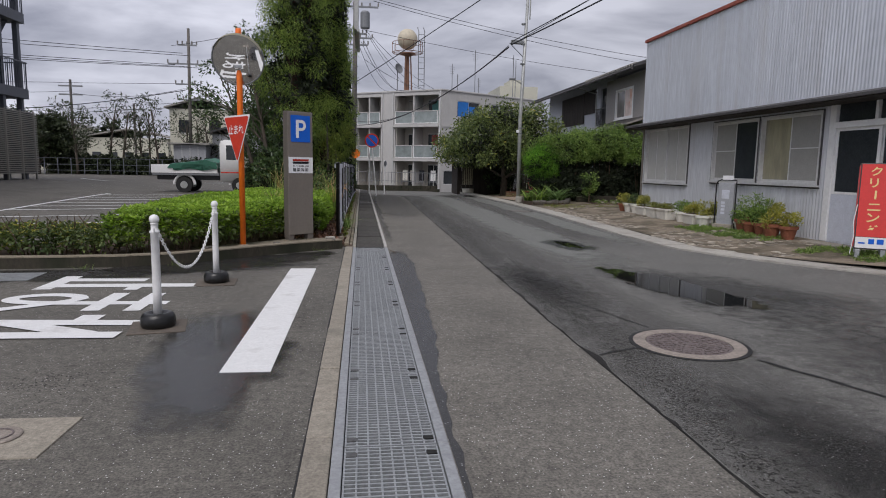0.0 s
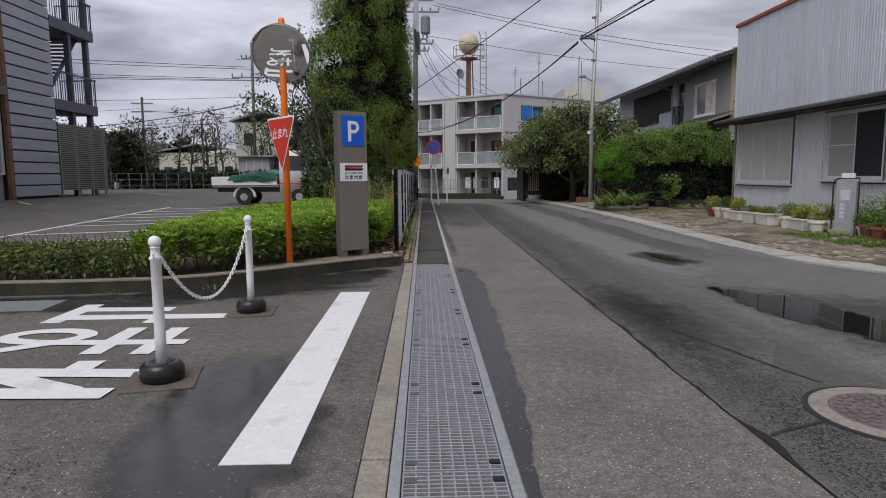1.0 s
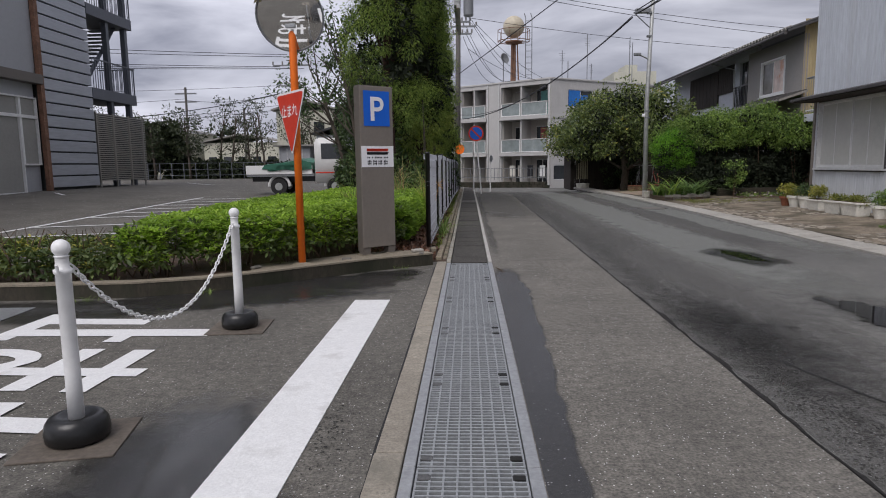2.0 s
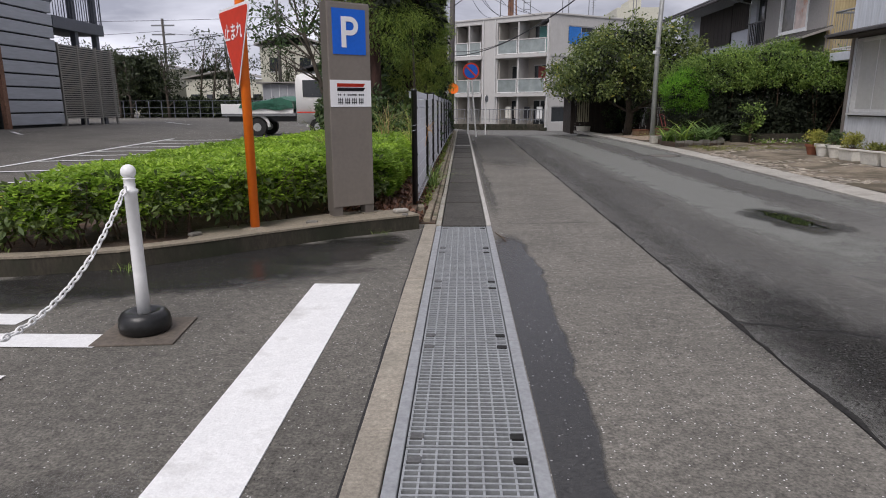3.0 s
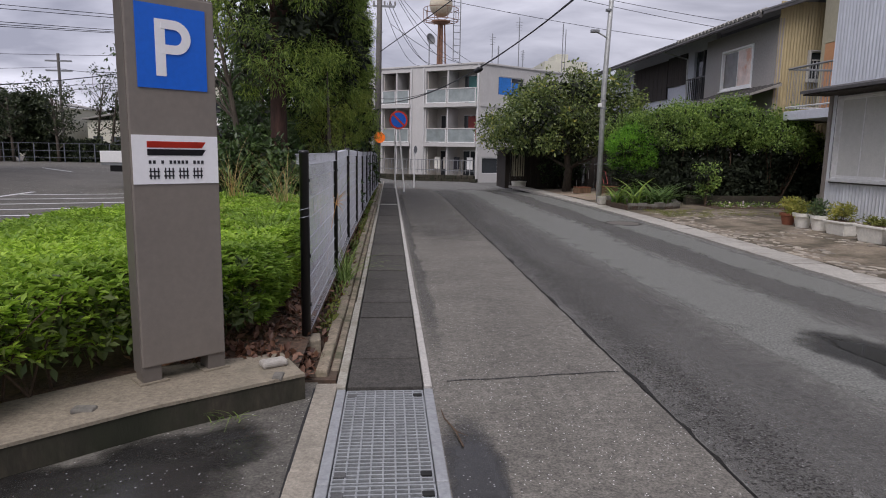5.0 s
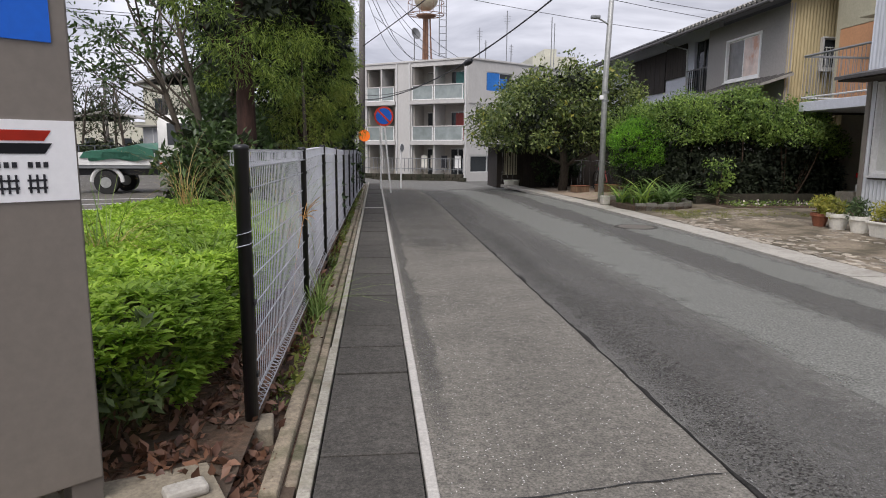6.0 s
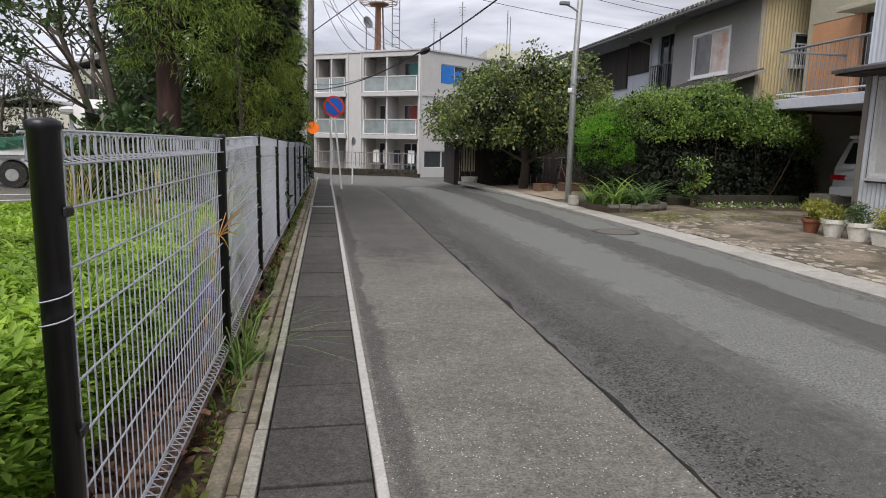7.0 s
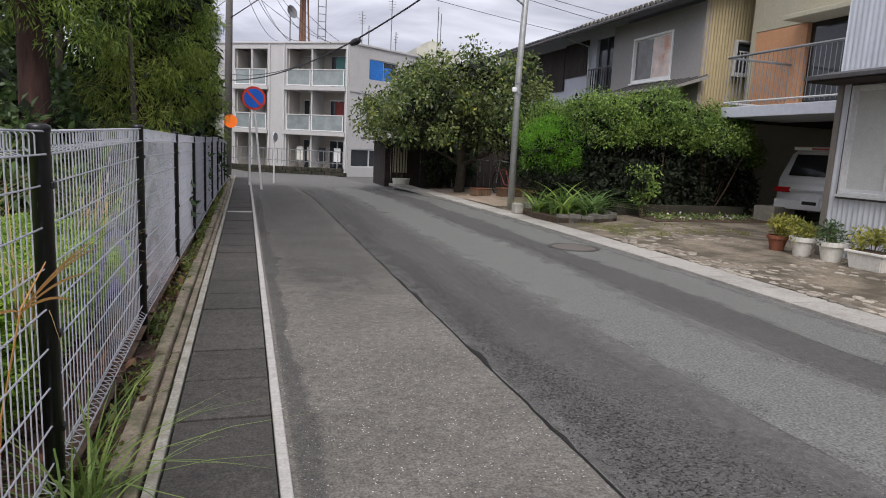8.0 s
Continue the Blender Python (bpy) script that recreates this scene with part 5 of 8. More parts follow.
fb = thing("fence_footing", "small concrete block at the fence post", "concrete block", FX, FY0, 0.0, 8)
part("block", box(-0.09, 0.09, -0.08, 0.08, 0.0, 0.1, 0.012), M["bedtop"], fb)
tie = part("tie_wire", tube([(0.034 * math.cos(a), 0.034 * math.sin(a), 0.845 + 0.004 * k) for k, a in enumerate([0.5 * j for j in range(27)])], 0.0016, 5), M["wire"], fence)
tie.location = (FX, FY0, 0)

tw = thing("twig", "thin dark twig lying on wet asphalt", "twig", 0.56, 9.75, 0.012, 12)
part("stick", tube([(0, -0.2, 0), (0.012, -0.05, 0.004), (0.004, 0.1, 0.002), (0.02, 0.22, 0.0)], [0.004, 0.005, 0.004, 0.002], 6), M["twig"], tw)
part("side_shoot", tube([(0.01, -0.05, 0.004), (0.05, -0.12, 0.006)], [0.003, 0.0015], 5), M["twig"], tw)
for i, (x, y) in enumerate(((-0.5, 9.93), (-2.15, 8.58), (-3.1, 8.3))):
    w = blades("wall_weed", [(x + random.Random(90 + 9 * i + k).gauss(0, 0.05), y - 0.03 + random.Random(70 + 9 * i + k).gauss(0, 0.02), 0.004) for k in range(14)], M["grass"], None, 95 + i, 0.085, 0.007, 1.7)
    tagged(w, "small grass weed growing at the foot of the bed wall", "weeds", "weeds at the bed wall")

# weeds and plumes by the fence
rng = random.Random(17)
roots = []
for cx, cy, n in ((-0.17, 13.05, 60), (-0.19, 12.55, 10), (-0.2, 15.2, 16), (-0.2, 17.4, 14), (-0.2, 19.5, 16), (-0.2, 14.0, 8), (-0.2, 22.5, 18), (-0.2, 26, 18)):
    roots.append([(cx + rng.gauss(0, 0.035), cy + rng.gauss(0, 0.12), 0.01) for _ in range(n)])
for k, r in enumerate(roots):
    w = blades("grass_tuft", r, M["grass"], None, 40 + k, 0.5 if k == 0 else 0.26, 0.013, 1.25)
    tagged(w, "long arching grass tuft growing under the fence", "weeds", "weeds under the fence")
cl = [(rng.uniform(-0.23, -0.16), rng.uniform(11.4, 30), 0.04, 0.06) for _ in range(110)]
tagged(leaf_cloud("ground_weeds", cl, 12, 0.05, M["moss"], None, 77, 0.5, flat=0.5, up=0.8), "small green weeds in the soil strip", "weeds", "", "stuff")
for i, (x, y, h) in enumerate(((-1.5, 12.6, 0.95), (-0.75, 12.2, 0.85), (-1.0, 14.6, 1.25), (-0.6, 15.4, 1.2), (-1.7, 15.2, 1.35), (-0.45, 13.7, 1.05))):
    g = thing("pampas_clump", "tall grass clump with drooping dry plumes", "grass clump", x, y, bed_z(x, y), 0, "grass clumps in the hedge")
    tagged(blades("leaf_mass", [(rng.gauss(0, 0.06), rng.gauss(0, 0.06), 0.3) for _ in range(40)], M["grass"], g, 60 + i, h * 0.8, 0.012, 0.7), kind="stuff")
    if i != 1:
        tagged(blades("plume_mass", [(rng.gauss(0, 0.05), rng.gauss(0, 0.05), h * 0.4) for _ in range(34)], M["dry_grass"], g, 70 + i, h * 0.72, 0.007, 1.25, 7), kind="stuff")

# dry reed leaning on the fence and leaf litter along its foot
reed = thing("dry_reed", "dry orange reed leaf leaning through the fence", "reed", -0.215, 12.6, 0.02)
part("stalk", tube([(-0.12, 0.2, 0.0), (-0.06, 0.12, 0.5), (0.0, 0.12, 0.8), (0.0, 0.35, 0.88)], [0.003, 0.003, 0.0025, 0.002], 6), M["reed"], reed)
rng = random.Random(77)
for dy, dz, dx in ((0.6, 0.07, 0.02), (0.5, 0.0, 0.02), (0.42, 0.1, -0.03), (0.75, 0.04, 0.0), (-0.25, -0.06, 0.03), (-0.35, 0.03, 0.0), (0.66, 0.1, 0.02), (0.3, -0.05, 0.02)):
    pts = [(dx * f * 3, 0.12 + dy * f, 0.79 + dz * f + 0.1 * f * (1 - f)) for f in span(0, 1, 8)]
    va = [(x, y, z + s * 0.004 * math.sin(math.pi * (0.12 + 0.86 * k / 8))) for k, (x, y, z) in enumerate(pts) for s in (-1, 1)]
    b = bmesh.new()
    vs = [b.verts.new(v) for v in va]
    for k in range(len(pts) - 1):
        b.faces.new((vs[2 * k], vs[2 * k + 2], vs[2 * k + 3], vs[2 * k + 1]))
    part("leaf", b, M["reed"], reed)
litter = [(x, y, 0.025 if x > -0.3 else bed_z(x, y) + 0.035, 0.08) for x, y in ((rng.uniform(-0.8, -0.16), 10.45 + 9 * rng.random() ** 1.6) for _ in range(260))]
tagged(leaf_cloud("leaf_litter", litter, 7, 0.05, M["dry_leaf"], None, 78, 0.5, up=0.9, flat=0.15), "brown dead leaves on the soil under the fence", "leaf litter", "", "stuff")
moss = [(rng.uniform(-0.24, -0.15), 10.9 + 17 * rng.random() ** 0.8, 0.025, 0.055) for _ in range(120)]
tagged(leaf_cloud("low_weeds", moss, 22, 0.03, M["grass"], None, 79, 0.35, up=0.6, flat=0.5), "low green weeds along the old kerb", "weeds", "", "stuff")

# ---- shop building ----
def corrugated(y0, y1, z0, z1, x, pitch=0.076, amp=0.009, bm=None, axis="y"):
    """A fluted sheet standing at x (or at y, for axis x), facing the street."""
    bm = bm or bmesh.new()
    n = max(2, int(round((y1 - y0) / (pitch / 4))))
    prev = None
    for k in range(n + 1):
        y = y0 + (y1 - y0) * k / n
        d = x + amp * math.sin(2 * math.pi * y / pitch)
        row = [bm.verts.new((d, y, z) if axis == "y" else (y, d, z)) for z in (z0, z1)]
        if prev:
            bm.faces.new((prev[0], prev[1], row[1], row[0]))
        prev = row
    return bm


def pierced(y0, y1, z0, z1, holes, make):
    """Calls make(y0, y1, z0, z1) for the pieces of a wall round its rectangular openings."""
    cuts = sorted({y0, y1, *(h[0] for h in holes), *(h[1] for h in holes)})
    for a, b in zip(cuts, cuts[1:]):
        mine = [h for h in holes if h[0] <= a and b <= h[1]]
        z = z0
        for h in sorted(mine, key=lambda h: h[2]):
            if h[2] > z:
                make(a, b, z, h[2])
            z = h[3]
        if z < z1:
            make(a, b, z, z1)


def sash_window(name, label, x, y0, y1, z0, z1, panes, parent=None, depth=0.09, frame_mat="alu", bar=0.035, curtain="curtain"):
    """A sliding window in a wall that faces -x: outer frame, sill, one sash to each pane."""
    w = thing(name, label, "window")
    w.parent = parent
    if parent:
        for key in list(w.keys()):
            del w[key]
    fm = M[frame_mat]
    for a, b, c, d in ((y0, y1, z0, z0 + bar), (y0, y1, z1 - bar, z1), (y0, y0 + bar, z0 + bar, z1 - bar), (y1 - bar, y1, z0 + bar, z1 - bar)):
        part("frame", box(x - 0.03, x + depth, a, b, c, d, 0.003), fm, w)
    part("sill", box(x - 0.075, x + 0.02, y0 - 0.03, y1 + 0.03, z0 - 0.035, z0 - 0.002, 0.003), fm, w)
    n = len(panes)
    wy = (y1 - y0 - 2 * bar) / n
    for k, kind in enumerate(panes):
        a, b = y0 + bar + wy * k, y0 + bar + wy * (k + 1)
        xx = x + 0.02 + 0.022 * (k % 2)
        sash = bmesh.new()
        for p in ((a - 0.012, b + 0.012, z0 + bar, z0 + bar + 0.04), (a - 0.012, b + 0.012, z1 - bar - 0.03, z1 - bar), (a - 0.008, a + 0.014, z0 + bar + 0.04, z1 - bar - 0.03), (b - 0.014, b + 0.008, z0 + bar + 0.04, z1 - bar - 0.03)):
            box(xx, xx + 0.02, *p, bm=sash)
        part("sash", sash, fm, w)
        g = part("pane", box(xx + 0.008, xx + 0.012, a + 0.012, b - 0.012, z0 + bar + 0.035, z1 - bar - 0.028), M[kind], w)
        if kind == "frosted" and z1 - z0 > 1.2:
            part("sash_rail", box(xx + 0.002, xx + 0.018, a + 0.022, b - 0.022, z0 + 0.5 * (z1 - z0), z0 + 0.5 * (z1 - z0) + 0.02), fm, w)
    return w


BX, BY0, BY1 = 7.95, 1.0, 17.62
shop = structure(new("shop_building"), "two storey workshop clad in grey corrugated sheet")
WIN = ((15.1, 17.42, 0.95, 2.36), (12.38, 14.02, 1.05, 2.33), (10.62, 12.30, 1.05, 2.33), (8.3, 10.42, 0.14, 2.4), (4.0, 7.6, 1.05, 2.33))
pierced(BY0, BY1, 0.1, 2.45, WIN, lambda a, b, c, d: part("wall_sheet", corrugated(a, b, c, d, BX), M["corr"], shop))
part("wall_core", box(BX + 0.5, BX + 0.6, BY0, BY1, 0.1, 4.7), M["interior_shade"], shop)
part("end_wall", box(BX + 0.02, 15.0, BY1 - 0.06, BY1, 0.0, 4.72), M["corr"], shop)
part("south_wall", box(BX + 0.02, 15.0, BY0, BY0 + 0.06, 0.0, 4.72), M["corr"], shop)
part("corner_post", box(BX - 0.03, BX + 0.04, BY1 - 0.07, BY1 + 0.012, 0.08, 2.42, 0.004), M["taupe"], shop)
part("ground_sill", box(BX - 0.03, BX + 0.1, BY0, BY1, 0.0, 0.11, 0.006), M["kerb"], shop)
part("upper_wall", corrugated(BY0, BY1 - 0.02, 2.52, 4.74, BX - 0.06, 0.076, 0.006), M["corr_up"], shop, "weathered pale zinc sheet")
part("roof_slab", box(BX - 0.05, 15, BY0, BY1, 4.66, 4.73), M["roof_pale"], shop)
part("parapet_cap", box(BX - 0.11, BX + 0.08, BY0, BY1 + 0.03, 4.72, 4.8, 0.006), M["redcap"], shop, "rust red metal flashing")
part("eave", profile_y([(BX - 0.5, 2.41), (BX - 0.5, 2.46), (BX - 0.05, 2.56), (BX - 0.02, 2.52), (BX - 0.02, 2.47)], BY0, BY1 + 0.14), M["dark_eave"], shop, "narrow dark metal eave")
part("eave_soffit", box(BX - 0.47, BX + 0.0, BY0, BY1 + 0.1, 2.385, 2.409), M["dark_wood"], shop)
sash_window("window_1", "four pane sliding window with frosted glass", BX, 15.1, 17.42, 0.95, 2.36, ("pale_pane",) * 4)
sash_window("window_2", "two pane sliding window, one pane dark", BX, 12.38, 14.02, 1.05, 2.33, ("dark_pane", "frosted"))
sash_window("window_3", "two pane sliding window with yellowed curtain", BX, 10.62, 12.30, 1.05, 2.33, ("frosted", "yellow_pane"))
# Window out of view, added to give the puddle something to mirror.
sash_window("window_4", "unseen workshop window added for the puddle's reflection", BX, 4.0, 7.6, 1.05, 2.33, ("frosted", "dark_pane", "frosted", "frosted"))
door = thing("shop_door", "pale metal shop door with dark glass and a transom", "door")
part("door_frame", box(BX - 0.03, BX + 0.08, 10.30, 10.44, 0.12, 2.42, 0.004), M["white_plastic"], door)
part("transom_bar", box(BX - 0.04, BX + 0.08, 8.3, 10.30, 2.0, 2.1, 0.004), M["white_plastic"], door)
part("transom_glass", box(BX + 0.03, BX + 0.04, 8.3, 10.30, 2.1, 2.4), M["dark_pane"], door)
part("transom_post", box(BX - 0.02, BX + 0.06, 9.44, 9.5, 2.1, 2.4), M["white_plastic"], door)
for a, b, xx in ((9.36, 10.30, 0.0), (8.4, 9.40, 0.035)):
    lf = part("leaf_panel", box(BX + xx, BX + xx + 0.03, a, b, 0.14, 0.92, 0.004), M["pale_stucco"], door, "plain pale lower panel")
    part("glass", box(BX + xx + 0.012, BX + xx + 0.018, a + 0.06, b - 0.06, 0.95, 1.97), M["dark_pane"], door)
    for c, d, e, f in ((a, a + 0.06, 0.92, 2.0), (b - 0.06, b, 0.92, 2.0), (a + 0.06, b - 0.06, 0.92, 0.96), (a + 0.06, b - 0.06, 1.95, 2.0)):
        part("stile", box(BX + xx, BX + xx + 0.03, c, d, e, f, 0.002), M["white_plastic"], door)
# Dark strips paint the brown edges and shadow outline round the windows.
for y0, y1, z0, z1 in (WIN[0], WIN[1], WIN[2]):
    surround = structure(new("window_reveal"), "brown edge and shadow line painted as strips round a shop window")
    for a, b, c, d in ((y0 - 0.02, y1 + 0.02, z1, z1 + 0.022), (y0 - 0.022, y0, z0, z1), (y1, y1 + 0.022, z0, z1), (y0 - 0.03, y1 + 0.03, z0 - 0.062, z0 - 0.036)):
        part("reveal_strip", box(BX - 0.022, BX + 0.05, a, b, c, d), M["dark_eave"], surround)
structure(part("door_step", box(BX - 0.35, BX + 0.02, 8.2, 10.5, 0.02, 0.11, 0.01), M["kerb"]), "low concrete door step")
structure(part("side_wall_shade", box(BX - 0.2, BX + 0.02, 8.28, 8.3, 0.1, 2.4), M["corr"]), "corrugated side of the entrance")

rs = thing("sign_box", "red light box sign with pale yellow lettering", "sign", 7.28, 8.62, 0.08, -36)
part("cabinet", box(-0.2, 0.2, -0.09, 0.09, 0.12, 1.33, 0.012), M["dark_eave"], rs)
part("red_face", box(-0.185, 0.185, -0.097, -0.088, 0.3, 1.315), M["red_box"], rs)
part("side_face", box(-0.206, -0.199, -0.075, 0.075, 0.15, 1.3), M["red_box"], rs)
part("white_face", box(-0.185, 0.185, -0.097, -0.088, 0.14, 0.293), M["sign_white"], rs)
for k, ch in enumerate("クリーニング"):
    if ch == "ー":
        part("letter", box(-0.012, 0.012, -0.1, -0.097, 1.155 - 0.162 * k, 1.275 - 0.162 * k), M["yellow"], rs)
    else:
        letters("letter", ch, 0.125 if ch != "ニ" else 0.1, M["yellow"], rs, pose(-0.08, -0.1, 1.155 - 0.162 * k, 90, 0, 0), stretch=1.15, bold=0.015)
for k, (a, b) in enumerate(((-0.15, -0.07), (-0.03, 0.04), (0.07, 0.15))):
    part("name_bar", box(a, b, -0.1, -0.097, 0.2 - 0.0 * k, 0.22 + 0.05 * (k > 0)), M["sign_blue"], rs)
for s in (-1, 1):
    part("foot", box(s * 0.15 - 0.03, s * 0.15 + 0.03, -0.12, 0.12, 0.0, 0.12, 0.006), M["steel"], rs)
part("cord", tube([(-0.2, -0.1, 0.75), (-0.23, -0.11, 0.5), (-0.21, -0.1, 0.3), (-0.24, -0.12, 0.05)], 0.006, 6), M["white_plastic"], rs)

gs = thing("grey_sign_stand", "faded grey standing sign in a black tube frame", "sign", 7.55, 12.72, 0.09, -58)
part("tube_frame", tube([(-0.22, 0, 0.0), (-0.22, 0, 0.9), (-0.19, 0, 0.97), (-0.12, 0, 1.0), (0.2, 0, 1.0), (0.2, 0, 0.9), (0.2, 0, 0.0)], 0.014, 8), M["black_paint"], gs)
part("panel", box(-0.16, 0.17, -0.03, 0.03, 0.08, 0.94, 0.008), M["shed_wall"], gs)
for k in range(4):
    part("faded_bar", box(-0.08, 0.0, -0.034, -0.03, 0.3 + 0.07 * k, 0.35 + 0.07 * k), M["pale_stucco"], gs)
part("faded_bar", box(-0.08, 0.08, -0.034, -0.03, 0.62, 0.8), M["pale_stucco"], gs)
part("top_card", box(-0.09, 0.13, -0.012, 0.012, 1.0, 1.09, 0.003), M["sign_white"], gs)
part("base_block", box(-0.2, 0.2, -0.12, 0.12, 0.0, 0.1, 0.01), M["kerb"], gs)

# ---- pots along the shop ----
def potted(kind, x, y, rz, leaf, seed, scale=1.0, tall=0.28):
    z = yard_z(x, y) - 0.004
    if kind == "trough":
        t = thing("planter_trough", "cream plastic planter trough with a leafy plant", "planter", x, y, z, rz, "pots along the shop wall")
        bm = bmesh.new()
        o = lambda w, d: [(-w, -d), (w, -d), (w, d), (-w, d)]
        a, b = [bm.verts.new((u * scale, v * scale, 0.0)) for u, v in o(0.165, 0.085)], [bm.verts.new((u * scale, v * scale, 0.17 * scale)) for u, v in o(0.19, 0.11)]
        for k in range(4):
            bm.faces.new((a[k], a[(k + 1) % 4], b[(k + 1) % 4], b[k]))
        bm.faces.new(a[::-1])
        bm.faces.new(b)
        bmesh.ops.bevel(bm, geom=bm.edges[:], offset=0.012, segments=2, affect="EDGES")
        part("trough", bm, M["pot_white"], t)
        part("rim", box(-0.205 * scale, 0.205 * scale, -0.125 * scale, 0.125 * scale, 0.16 * scale, 0.185 * scale, 0.006), M["pot_white"], t)
        part("soil", box(-0.175 * scale, 0.175 * scale, -0.1 * scale, 0.1 * scale, 0.185 * scale, 0.19 * scale), M["soil"], t)
        cl = [(u * 0.032 * scale, random.Random(seed + u).uniform(-0.05, 0.05), 0.19 * scale + tall * random.Random(seed * 3 + u).uniform(0.2, 0.8), 0.075 * scale) for u in range(-5, 6)]
    else:
        mt = M["terracotta"] if kind == "clay" else M["pot_white"]
        lab = "terracotta pot with a leafy plant" if kind == "clay" else "round cream pot with a leafy plant"
        t = thing("plant_pot", lab, "plant pot", x, y, z, rz, "pots along the shop wall")
        part("pot", lathe([(0.08 * scale, 0), (0.115 * scale, 0.15 * scale), (0.135 * scale, 0.155 * scale), (0.138 * scale, 0.2 * scale), (0.12 * scale, 0.2 * scale), (0.115 * scale, 0.18 * scale)], 20), mt, t)
        part("soil", lathe([(0.116 * scale, 0.17 * scale), (0.0005, 0.182 * scale)], 16), M["soil"], t)
        r2 = random.Random(seed)
        cl = [(r2.gauss(0, 0.07 * scale), r2.gauss(0, 0.07 * scale), 0.2 * scale + tall * r2.uniform(0.1, 0.9), 0.08 * scale) for _ in range(10)]
    tagged(leaf_cloud("leaves", cl, 66, 0.052, M[leaf], t, seed, 0.42, up=0.6), kind="stuff")
    stem = bmesh.new()
    for c in cl:
        tube([(c[0] * 0.4, c[1] * 0.4, 0.15 * scale), (c[0], c[1], c[2])], 0.004, 4, stem)
    tagged(part("branchwork", stem, M["twig"], t), kind="stuff")
    return t


POTS = (("clay", 7.62, 18.0, "yellow_leaf", 1.1, 0.25), ("round", 7.6, 17.55, "yellow_leaf", 1.3, 0.22), ("round", 7.6, 17.1, "broad", 1.3, 0.2), ("trough", 7.55, 16.5, "yellow_leaf", 1.25, 0.26), ("trough", 7.45, 15.62, "moss", 1.4, 0.02), ("trough", 7.42, 15.0, "moss", 1.4, 0.02), ("round", 7.5, 14.4, "garden", 1.2, 0.2), ("trough", 7.42, 13.75, "yellow_leaf", 1.25, 0.28), ("round", 7.36, 13.2, "yellow_leaf", 1.25, 0.28), ("round", 7.62, 13.1, "yellow_leaf", 1.25, 0.33), ("round", 7.72, 12.45, "garden", 0.9, 0.2), ("clay", 7.66, 12.25, "garden", 1.2, 0.25), ("clay", 7.72, 11.9, "garden", 1.5, 0.45), ("clay", 7.5, 11.75, "garden", 1.2, 0.28), ("clay", 7.5, 11.4, "garden", 1.2, 0.3), ("clay", 7.45, 11.05, "yellow_leaf", 1.3, 0.32), ("clay", 7.6, 10.8, "yellow_leaf", 1.2, 0.26))
for i, (kind, x, y, leaf, sc, tall) in enumerate(POTS):
    potted(kind, x, y, 90 if kind == "trough" else 30 * i, leaf, 100 + 7 * i, sc, tall)
rng = random.Random(31)
turf = [(x, y, yard_z(x, y) + 0.01, 0.1) for x, y in ((rng.uniform(6.7, 7.85), rng.uniform(10.6, 13.2)) for _ in range(110)) if x + 0.25 * y > 9.6]
turf += [(x, y, yard_z(x, y) + 0.01, 0.11) for x, y in ((rng.uniform(6.7, 8.2), rng.uniform(8.1, 9.6)) for _ in range(60)) if right_edge(y) + 0.7 < x]
tagged(leaf_cloud("mossy_turf", turf, 90, 0.045, M["grass"], None, 9, 0.3, flat=0.2, up=0.6), "low mossy turf on the forecourt", "turf", "", "stuff")
thin_moss = [(rng.uniform(6.0, 8.8), rng.uniform(19.4, 20.9), 0.085, 0.12) for _ in range(80)]
tagged(leaf_cloud("thin_moss", thin_moss, 60, 0.03, M["moss"], None, 10, 0.3, flat=0.12, up=0.8), "thin olive moss on the forecourt", "moss", "", "stuff")

# ---- houses beyond the shop ----
HX = 11.05
house = structure(new("grey_house"), "two storey grey house with dark tiled roof")
pierced(24.4, 28.45, 0.0, 5.15, ((25.55, 27.35, 3.40, 4.66),), lambda a, b, c, d: part("wall", box(HX, HX + 0.15, a, b, c, d), M["stucco"], house))
part("block_end", box(HX + 0.15, HX + 0.3, 28.3, 28.45, 0.0, 5.15), M["stucco"], house)
pierced(28.45, 38.2, 0.0, 5.48, ((28.8, 29.95, 3.3, 5.05), (30.45, 32.0, 3.98, 5.1), (32.05, 35.6, 3.55, 5.05)), lambda a, b, c, d: part("wall", box(HX + 0.3, HX + 0.45, a, b, c, d), M["pale_stucco"], house))
part("gable_wall", corrugated(HX, 14.2, 0.0, 5.6, 24.4, 0.09, 0.007, axis="x"), M["tan"], house, "tan corrugated gable wall")
part("gable_core", box(HX + 0.1, 16, 24.45, 24.6, 0.0, 5.2), M["tan"], house)
part("far_wall", box(HX + 0.3, 17, 38.1, 38.25, 0, 5.3), M["pale_stucco"], house)
sash_window("window_5", "white framed sliding window with pale curtains", HX, 25.55, 27.35, 3.40, 4.66, ("pink_curtain", "grey_pane"), frame_mat="white_plastic", bar=0.06)
part("recess_glass", box(HX + 0.4, HX + 0.42, 28.8, 29.95, 3.3, 5.05), M["dark_pane"], house)
part("recess_frame", box(HX + 0.36, HX + 0.4, 29.35, 29.41, 3.3, 5.05), M["dark_eave"], house)
for y0, y1, z0, z1 in ((30.45, 32.0, 3.98, 5.1), (32.05, 35.6, 3.55, 5.05)):
    sh = thing("shutter_box", "dark weathered wooden shutters on the upper floor", "shutter", HX + 0.25, 0, 0)
    n = 8
    for k in range(n):
        part("board", box(-0.02, 0.04, y0 + (y1 - y0) * k / n, y0 + (y1 - y0) * (k + 1) / n - 0.015, z0, z1, 0.005), M["dark_wood"], sh)
